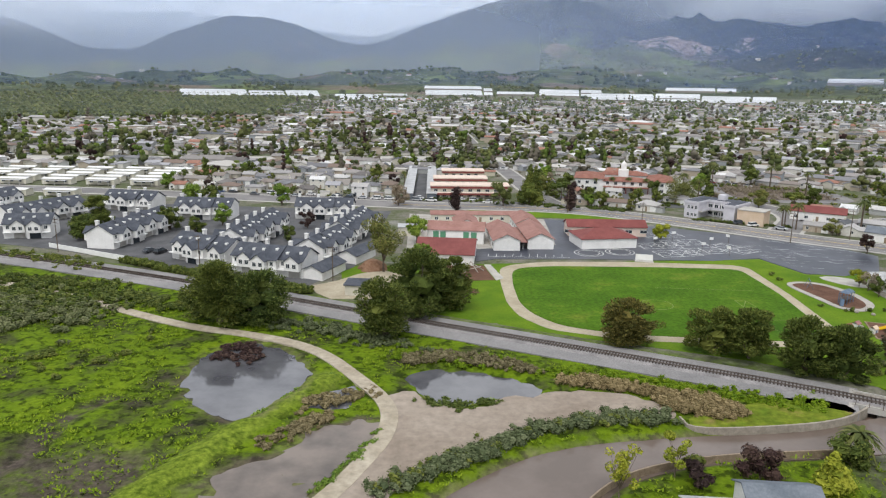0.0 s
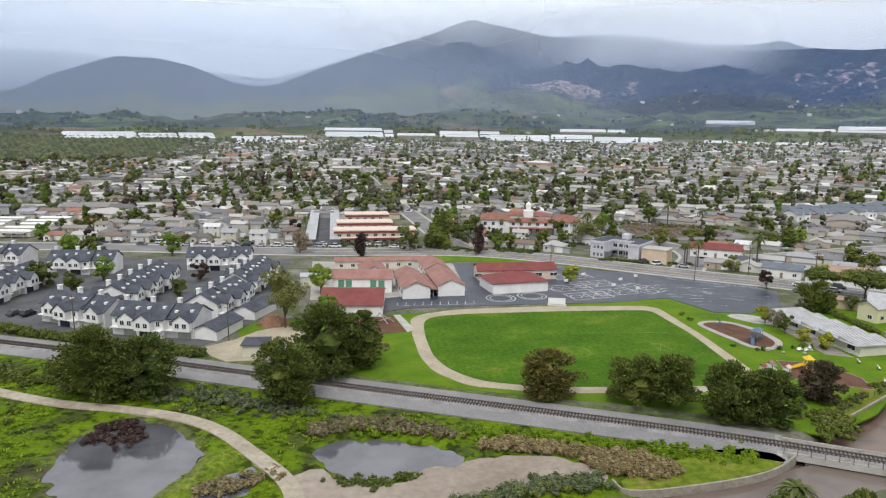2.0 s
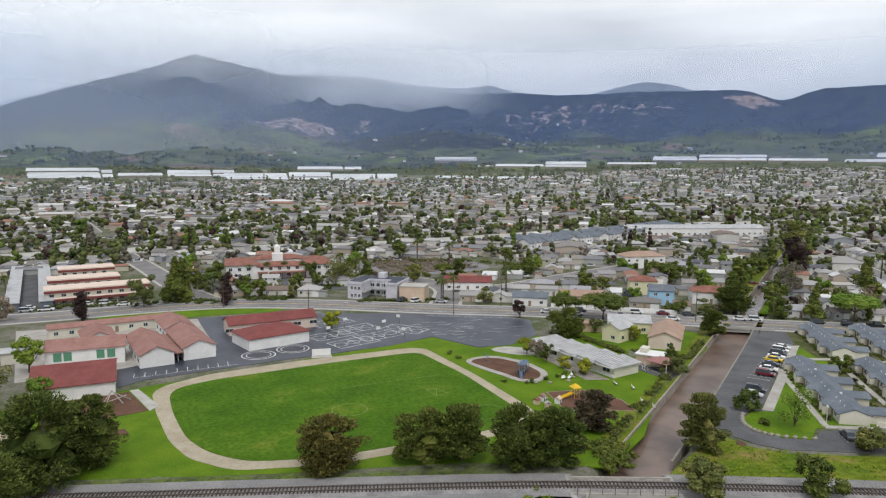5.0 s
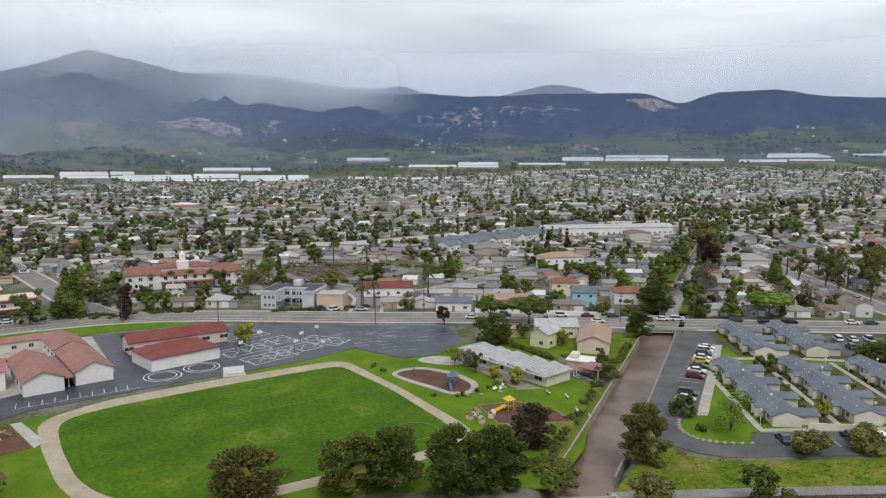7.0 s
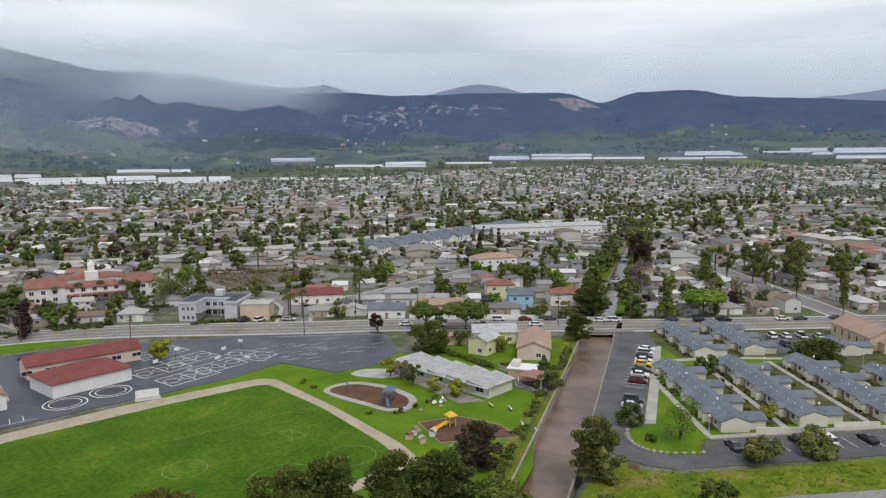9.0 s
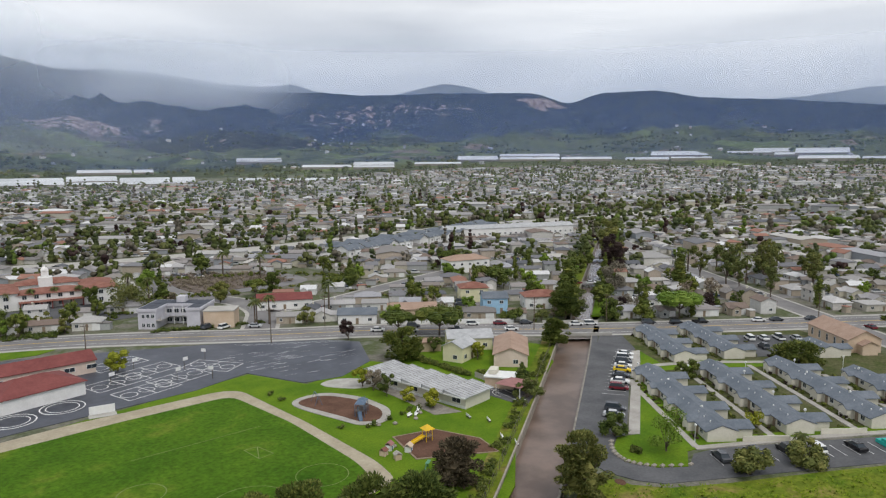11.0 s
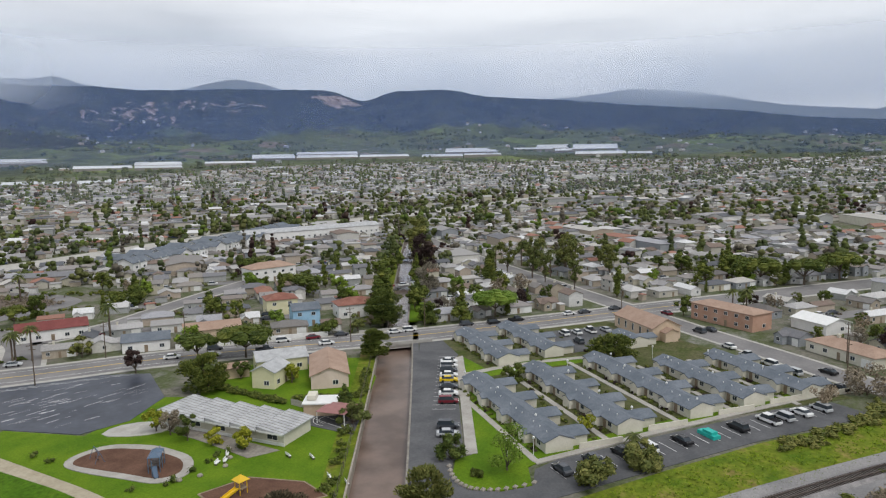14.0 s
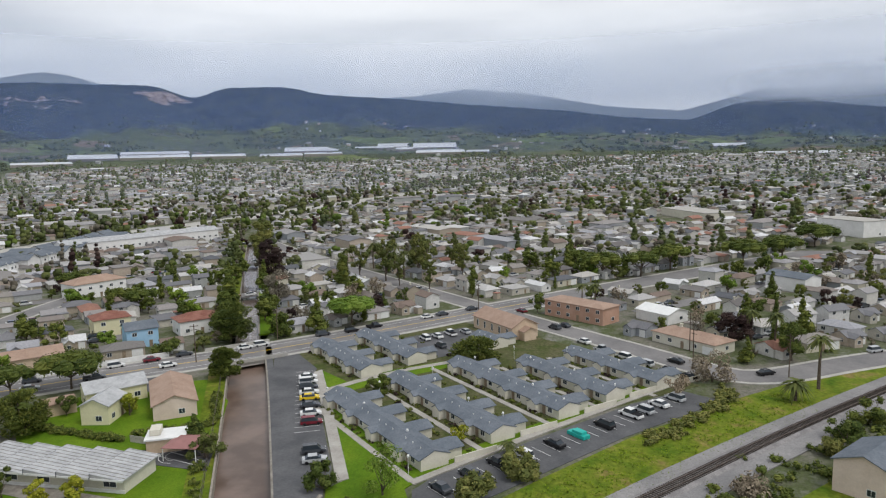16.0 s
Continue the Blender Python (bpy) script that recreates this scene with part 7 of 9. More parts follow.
for r, x, y, deg in sites[NEAR_HOUSES:]:
    w, d, h = rng.uniform(7.5, 12), rng.uniform(6.2, 8.4), rng.choice([2.4, 2.7, 4.8], p=[0.5, 0.36, 0.14])
    rise = rng.uniform(1.0, 1.8)
    if rng.random() < 0.035:
        w, d, h = rng.uniform(18, 34), rng.uniform(11, 18), rng.uniform(3.5, 6)
    m = place(x, y, deg + (90 if rng.random() < 0.3 else 0), float(gz(x, y)))
    g, ro = Geo(), Geo()
    kind = rng.random()
    if kind < 0.5:
        g.gable_walls(-w / 2, -d / 2, w / 2, d / 2, -1, h, rise)
        ro.gable(-w / 2, -d / 2, w / 2, d / 2, h + 0.1, rise)
    elif kind < 0.85:
        g.box(-w / 2, -d / 2, -1, w / 2, d / 2, h)
        ro.hip(-w / 2, -d / 2, w / 2, d / 2, h + 0.1, rise)
    else:
        g.box(-w / 2, -d / 2, -1, w / 2, d / 2, h)
        ro.box(-w / 2 - 0.3, -d / 2 - 0.3, h, w / 2 + 0.3, d / 2 + 0.3, h + 0.35)
    if w < 20 and r < 1000:
        ww, wd, wx = rng.uniform(3.5, 5.5), rng.uniform(2.5, 4.5), rng.uniform(-0.3, 0.3) * w
        turn = Matrix.Translation((wx, -d / 2, 0)) @ Matrix.Rotation(radians(90), 4, "Z")
        g1, r1 = Geo().gable_walls(-wd, -ww / 2, 1.5, ww / 2, -1, 2.6, 1.1), Geo().gable(-wd, -ww / 2, 2.0, ww / 2, 2.72, 1.1, 0.3)
        g.add([turn @ Vector(p) for p in g1.v], g1.f)
        ro.add([turn @ Vector(p) for p in r1.v], r1.f)
        if rng.random() < 0.6:
            sx = rng.choice([-1, 1]) * (w / 2 + 2.6)
            ro.box(sx - 2.2, d / 2 - 1, 2.1, sx + 2.2, d / 2 + 4, 2.3)
            g.box(sx - 2.0, d / 2 - 0.8, -0.5, sx + 2.0, d / 2 + 3.8, 2.1)
    far.add([m @ Vector(p) for p in g.v], g.f, 0)
    far.add([m @ Vector(p) for p in ro.v], ro.f, 1)
tagged(part("distant_houses", far, [M["far_wall"], M["far_roof"]]), "hundreds of low pale houses with grey and brown roofs", "houses", "", "stuff")
# Streets between the rows.
STREETS = []
for zone, (deg, ox, oy) in GRIDS.items():
    ux, uy = math.cos(radians(deg)), math.sin(radians(deg))
    for j in range(-42, 54):
        u = np.arange(-1600, 1700, 10.0)
        x, y = ox + ux * u - uy * j * 41.0, oy + uy * u + ux * j * 41.0
        ok = ((zone == "west") == (x < 40 + 0.12 * (y - 300))) & (reach(x, y) < 0.8) & clear_of_all(x, y, -3.0)
        run = []
        for a, b, c in zip(x, y, ok):
            if c:
                run.append((a, b))
            if (not c or a == x[-1]) and len(run) > 5:
                STREETS.append(np.array(run))
                ribbon(np.array(run), 3.6, 3.6, -0.3, 0.1, "road", M["road"], "grey residential street", "road")
            if not c:
                run = []

# Cars parked along the streets: the nearest one by one, the rest as one mass.
parked = []
for line in STREETS:
    for k, (x, y, a) in enumerate(along(line, 6.4)):
        for s in (2.5, -2.5):
            if rng.random() < 0.42:
                parked.append((math.hypot(x - 14, y - 50), x - s * math.sin(a), y + s * math.cos(a), a))
parked.sort()
for r, x, y, a in parked[:46]:
    word, kind = PAINTS[int(rng.choice(6, p=[0.34, 0.2, 0.16, 0.18, 0.06, 0.06]))][0], str(rng.choice(["saloon", "suv", "pickup"], p=[0.5, 0.38, 0.12]))
    put_car(word, kind, x, y, math.degrees(a) + 180 * int(rng.integers(2)), 0.12 + float(gz(x, y)))
rest = Geo()
for r, x, y, a in parked[46:2600]:
    m = place(x, y, math.degrees(a), float(gz(x, y)) + 0.1)
    tall = rng.uniform(1.35, 1.75)
    p = [(-2.25, -0.88, 0.3), (2.25, -0.88, 0.3), (2.25, 0.88, 0.3), (-2.25, 0.88, 0.3), (-2.2, -0.86, 0.92), (2.2, -0.86, 0.85), (2.2, 0.86, 0.85), (-2.2, 0.86, 0.92),
         (-1.9, -0.8, 0.93), (1.1, -0.8, 0.93), (1.1, 0.8, 0.93), (-1.9, 0.8, 0.93), (-1.4, -0.62, tall), (0.4, -0.62, tall), (0.4, 0.62, tall), (-1.4, 0.62, tall)]
    f = [(0, 1, 5, 4), (1, 2, 6, 5), (2, 3, 7, 6), (3, 0, 4, 7), (4, 5, 6, 7)]
    c = [(8, 9, 13, 12), (9, 10, 14, 13), (10, 11, 15, 14), (11, 8, 12, 15)]
    v = [m @ Vector(q) for q in p]
    rest.add(v[:8] + v[12:], f + [(8, 9, 10, 11)], 0)
    rest.add(v[8:], [tuple(i - 8 for i in q) for q in c], 1)
tagged(part("parked_cars", rest, [M["car_paints"], M["glass"]]), "many small cars parked along the distant streets", "cars", "", "stuff")

# ---- rows of grey and white apartments below the freeway ----
apt = thing("apartment_house", "grey and white three-storey apartment house", "apartments", group="apartments by the freeway")
part("wall", Geo().gable_walls(-7, -5, 7, 5, -0.5, 6.4, 2.4), M["white"], apt)
part("roof", Geo().gable(-7, -5, 7, 5, 6.5, 2.4, 0.5), M["greyroof"], apt)
part("bay", Geo().gable_walls(-2.4, -6.2, 2.4, -4, 0, 6.0, 1.4), M["whitepaint"], apt)
for z in (0.9, 3.6):
    for x in (-5, -0.8, 3.4):
        add_window(apt, x + 0.8, -6.25 if abs(x) < 1 else -5.03, z, 0, 1.5, 1.3)
spots = [(250 + 15.5 * i + 4 * j, 372 + 15 * j + 0.22 * 15.5 * i) for j in range(2) for i in range(11)]
apt.matrix_basis = place(*spots[0], 15, float(gz(*spots[0])))
for x, y in spots[1:]:
    copy_thing(apt, place(x, y, 15 + 90 * ((int(x) + int(y)) % 2), float(gz(x, y))))
for k in range(5):
    x, y = 360 + 17 * k, 396 - 9 * k
    b = simple_house("apartment_house", 20, 12, 8.0, 2.2, "gable", M["white"], M["metal"], "white three-storey apartment house with pale roof", "apartments", place(x, y, -28, float(gz(x, y))), "white apartments")

# ---- greenhouses on the valley floor ----
# Blocks of glass and plastic roofs: from and to direction, near and far height angle.
GLASS = [(-21.8, -11.1, -1.60, -1.28), (-10, -3.9, -1.95, -1.45), (-2.5, 3.2, -1.38, -0.8), (3.4, 6.7, -1.25, -0.85), (6.9, 12, -1.35, -1.05), (11, 25, -1.62, -1.22), (16.8, 22.1, -0.74, -0.52), (28, 37.6, -1.5, -1.32), (28, 31.6, -0.02, 0.12),
         (33, 40.5, -0.48, -0.26), (42, 46.3, -0.26, -0.1), (45.5, 57.9, 0.05, 0.38), (58.8, 65.3, 0.0, 0.15), (60.7, 65.6, 0.26, 0.36), (66, 73, 0.34, 0.42), (68, 74.7, 0.5, 0.72), (71, 77, 0.05, 0.18), (93.8, 96.4, 0.0, 0.08), (96.8, 103, -0.58, -0.48)]
GLASS_SITES = []
for a0, a1, e0, e1 in GLASS:
    a = a0
    while a < a1 - 0.6:
        width = min(float(rng.uniform(2.4, 5.2)), a1 - a)
        mid = a + width / 2
        r, r_end = on_slope(mid, e0 + float(rng.uniform(-0.03, 0.06))), on_slope(mid, e1 + float(rng.uniform(-0.08, 0.04)))
        k = 0
        while r < r_end + 1 and k < 5:
            if k == 0 or rng.random() < 0.85:
                GLASS_SITES.append((mid, r + 30, radians(width - 0.12) * r))
            r += float(rng.choice([72, 84, 110]))
            k += 1
        a += width
for mid, r, wide in GLASS_SITES:
    deep, h = 66.0, 2.6
    x, y = 20 + r * math.sin(radians(mid)), 60 + r * math.cos(radians(mid))
    z0, z1 = hill_height(mid, r - 31), hill_height(mid, r + 31)
    t = thing("greenhouse", "long white plastic-roofed greenhouse on the valley floor", "greenhouse", place(x, y, -mid, (z0 + z1) / 2 + 0.3) @ Matrix.Rotation(math.atan2(z1 - z0, 62), 4, "X"), "greenhouses")
    part("wall", Geo().box(-wide / 2, -deep / 2, -9, wide / 2, deep / 2, h), M["wall_conc"], t)
    n = 6
    v = [(x_, -deep / 2 + deep * k / (2 * n), h + (1.5 if k % 2 else 0.1)) for x_ in (-wide / 2, wide / 2) for k in range(2 * n + 1)]
    part("roof", Geo().add(v, [(k, 2 * n + 1 + k, 2 * n + 2 + k, k + 1) for k in range(2 * n)]), M["whiteplastic"], t)

# ---- mobile homes with pale flat roofs, west of the estate ----
home = thing("mobile_home", "long low mobile home with a pale flat roof", "mobile home", group="mobile homes")
part("wall", Geo().box(-7.5, -2.6, 0.3, 7.5, 2.6, 2.9), M["cream"], home)
part("roof", Geo().gable(-7.6, -2.7, 7.6, 2.7, 3.0, 0.45, 0.15, 0.12), M["whitepaint"], home)
part("carport_roof", Geo().box(-5, -5.4, 2.4, 6, -2.7, 2.52), M["metal"], home)
for x in (-4.8, 0.5, 5.8):
    part("post", Geo().box(x - 0.06, -5.3, 0, x + 0.06, -5.18, 2.4), M["whitepaint"], home)
for x in (-4.5, 0.0, 4.5):
    add_window(home, x, -2.62, 1.3, 0, 1.8, 1.0)
lots = [(-262 + 22 * i + 2 * (j % 2), 318 + 11.5 * j + 0.06 * i) for j in range(8) for i in range(6)]
lots = [(x, y) for x, y in lots if line_distance(MAIN_ROAD, np.array(x), np.array(y)) > 13 and line_distance(FREEWAY, np.array(x), np.array(y)) > 19]
home.matrix_basis = place(*lots[0], -6, float(gz(*lots[0])))
for x, y in lots[1:]:
    copy_thing(home, place(x, y, -6 + float(rng.normal(0, 1.5)), float(gz(x, y))))
simple_house("office_building", 34, 20, 9.5, 0.5, "flat", M["white"], M["kerb"], "white three-storey flat-roofed office building", "office", place(516, -46, 35, float(gz(516, -46))))
simple_house("office_building", 60, 24, 6.0, 0.5, "flat", M["cream"], M["kerb"], "long cream flat-roofed commercial building", "office", place(600, 40, 30, float(gz(600, 40))))
simple_house("house", 13, 10, 3.2, 1.6, "gable", M["white"], M["whitepaint"], "low house with a bright white roof", "house", place(267, 69, 50))
simple_house("house", 17, 10, 5.4, 1.6, "gable", M["white"], M["greyroof"], "two-storey white house with a grey roof", "house", place(329, 19, 45))


# ---- plants ----
def leaf_cloud(rs, centres, radii, n, size, squash=0.85):
    """n small leaf clusters spread over lobes: corners and faces of flat quads."""
    centres, radii = np.asarray(centres, float), np.asarray(radii, float)
    k = rs.choice(len(centres), n, p=radii**2 / np.sum(radii**2))
    d = rs.normal(size=(n, 3))
    d /= np.linalg.norm(d, axis=1)[:, None]
    pos = centres[k] + d * (radii[k] * (0.62 + 0.45 * np.sqrt(rs.random(n))))[:, None] * (1, 1, squash)
    nrm = d + 0.55 * rs.normal(size=(n, 3)) + (0, 0, 0.35)
    nrm /= np.linalg.norm(nrm, axis=1)[:, None]
    u = np.cross(nrm, rs.normal(size=(n, 3)))
    u /= np.linalg.norm(u, axis=1)[:, None] + 1e-9
    w = np.cross(nrm, u)
    s = (size * (0.55 + 0.9 * rs.random(n)))[:, None]
    v = np.stack([pos - u * s, pos - w * s * 0.55 + nrm * s * 0.15, pos + u * s, pos + w * s * 0.55 + nrm * s * 0.15], 1).reshape(-1, 3)
    return v, np.arange(4 * n).reshape(n, 4)


def lobes(rs, shape, h0, h1, r, n):
    c, q = [], []
    for i in range(n):
        t = (i + 0.5) / n
        a = rs.uniform(0, math.tau)
        if shape == "umbrella":
            d = r * 0.78 * math.sqrt(rs.random())
            c.append((d * math.cos(a), d * math.sin(a), h1 - (h1 - h0) * (0.35 + 0.35 * (d / r) ** 2)))
            q.append(r * rs.uniform(0.22, 0.32))
        elif shape == "cone":
            d = r * 0.72 * (1 - t) * math.sqrt(rs.random())
            c.append((d * math.cos(a), d * math.sin(a), h0 + (h1 - h0) * (0.06 + 0.88 * t)))
            q.append(r * (0.52 * (1 - t) + 0.16))
        elif shape == "column":
            d = r * 0.3 * math.sqrt(rs.random())
            c.append((d * math.cos(a), d * math.sin(a), h0 + (h1 - h0) * (0.1 + 0.82 * t)))
            q.append(r * rs.uniform(0.5, 0.75) * (1 - 0.5 * t * t))
        else:
            d, z = r * 0.8 * math.sqrt(rs.random()), rs.uniform(-1, 1)
            d *= math.sqrt(1 - 0.5 * z * z) * (1 + 0.22 * math.sin(2 * a + r))
            c.append((d * math.cos(a), d * math.sin(a), (h0 + h1) / 2 + z * (h1 - h0) * 0.37))
            q.append(r * rs.uniform(0.17, 0.36))
    return c, q


def core(rs, centres, radii, f=0.84, sides=6):
    """Dim inner masses, so that a crown is not see-through."""
    v, faces = [], []
    for (x, y, z), q in zip(centres, radii):
        o = len(v)
        q = q * f
        for zz, w in ((-0.75, 0.55), (0.0, 1.0), (0.7, 0.62)):
            for k in range(sides):
                a = k * math.tau / sides + zz
                e = w * rs.uniform(0.8, 1.15)
                v.append((x + q * e * math.cos(a), y + q * e * math.sin(a), z + q * zz * 0.9))
        for i in range(2):
            for k in range(sides):
                faces.append((o + sides * i + k, o + sides * i + (k + 1) % sides, o + sides * i + sides + (k + 1) % sides, o + sides * i + sides + k))
        t = o + 2 * sides
        faces += [(t, t + 1, t + 2, t + 3)] + ([(t, t + 3, t + 4, t + 5)] if sides == 6 else [])
    return np.array(v), np.array(faces)


def layered_crown(rs, h0, h1, r, n, n_leaf, size):
    """Flat sprays of foliage in tiers round a dark heart, with spiky tips that point outwards."""
    c, q = [], []
    mid, half = (h0 + h1) / 2, (h1 - h0) / 2
    lean = rs.uniform(0, math.tau)
    for i in range(n):
        z = rs.uniform(-0.95, 0.98)
        a = rs.uniform(0, math.tau)
        wide = math.sqrt(max(0.02, 1 - z * z)) if z > 0 else 1 - 0.3 * z * z
        d = r * wide * rs.uniform(0.55, 0.95) * (1 + 0.16 * math.sin(3 * a + lean) + 0.1 * math.sin(5 * a + 7 * z))
        c.append((d * math.cos(a), d * math.sin(a), mid + half * z))
        q.append(r * rs.uniform(0.18, 0.34))
    c, q = np.array(c), np.array(q)
    k = rs.choice(n, n_leaf, p=q**2 / np.sum(q**2))
    d = rs.normal(size=(n_leaf, 3))
    d /= np.linalg.norm(d, axis=1)[:, None]
    pos = c[k] + d * (q[k] * np.cbrt(rs.uniform(0.15, 1.0, n_leaf)))[:, None] * (1, 1, 0.5)
    out = pos - (0, 0, mid - 0.3 * half)
    out[:, 2] *= 0.4
    out /= np.linalg.norm(out, axis=1)[:, None] + 1e-9
    tip = out + 0.45 * rs.normal(size=(n_leaf, 3)) + (0, 0, 0.25)
    tip /= np.linalg.norm(tip, axis=1)[:, None]
    side = np.cross(tip, rs.normal(size=(n_leaf, 3)) * (0.5, 0.5, 1.0))
    side /= np.linalg.norm(side, axis=1)[:, None] + 1e-9
    s = (size * rs.uniform(0.6, 1.5, n_leaf))[:, None]
    v = np.stack([pos - tip * s * 0.6, pos + side * s * 0.34, pos + tip * s, pos - side * s * 0.34], 1).reshape(-1, 3)
    small = min(r, half)
    hearts = [(0.34 * r * math.cos(t), 0.34 * r * math.sin(t), mid + half * zz) for t, zz in ((0, -0.6), (2.1, -0.55), (4.2, -0.5), (1, -0.1), (3.1, 0.0), (5.2, 0.05), (1, 0.4))]
    v2, f2 = core(rs, hearts, [small * w for w in (0.4, 0.4, 0.4, 0.42, 0.42, 0.42, 0.34)], 1.0)
    v3, f3 = core(rs, c * (0.82, 0.82, 1.0), q, 0.34)
    faces = np.vstack([np.arange(4 * n_leaf).reshape(-1, 4), f2 + len(v), f3 + len(v) + len(v2)])
    return np.vstack([v, v2, v3]), faces, [tuple(p) for p in c]


def crown_mesh(seed, shape, h0, h1, r, n_lobes, n_leaf, size, leaf, bare=False):
    rs = np.random.default_rng(seed)
    if shape == "layered":
        v, f, c = layered_crown(rs, h0, h1 * 0.96, r * 0.86, n_lobes, n_leaf, size)
        return big_mesh("crown", v, f, [leaf]), c
    c, q = lobes(rs, shape, h0, h1, r, n_lobes)
    v1, f1 = leaf_cloud(rs, c, q, n_leaf, size)
    if bare:
        return big_mesh("crown", v1, f1, [leaf]), c
    v2, f2 = core(rs, c, q)
    return big_mesh("crown", np.vstack([v1, v2]), np.vstack([f1, f2 + len(v1)]), [leaf]), c


def trunk_mesh(seed, h0, h1, r, c, girth):
    rs = np.random.default_rng(seed + 99)
    g = Geo()
    p = Vector((0, 0, -0.3))
    for k in range(3):
        nx_ = Vector((rs.uniform(-0.25, 0.25), rs.uniform(-0.25, 0.25), -0.3 + (h0 + (h1 - h0) * 0.3 + 0.3) * (k + 1) / 3))
        g.tube(p, nx_, girth * (1 - 0.22 * k), girth * (0.78 - 0.22 * k), 7)
        p = nx_
    fork = Vector((0, 0, h0 * 0.75))
    for x, y, z in c[:: max(1, len(c) // 8)]:
        g.tube(fork, (x, y, z), girth * 0.42, girth * 0.12, 5)
    return g.mesh("trunk", M["bark"])


def tree(m, seed, shape, h0, h1, r, n_lobes, n_leaf, size, leaf, label, category="tree", group="", girth=0.3, bare=False):
    t = thing("tree", label, category, m, group)
    crown, c = crown_mesh(seed, shape, h0, h1, r, n_lobes, n_leaf, size, M[leaf], bare)
    part("trunk", trunk_mesh(seed, h0, h1, r, c, girth), None, t)
    part("crown", crown, None, t)
    return t


def spot(x, y, deg=0.0, s=1.0):
    return place(x, y, deg, float(gz(x, y))) @ Matrix.Diagonal((s, s, s, 1))


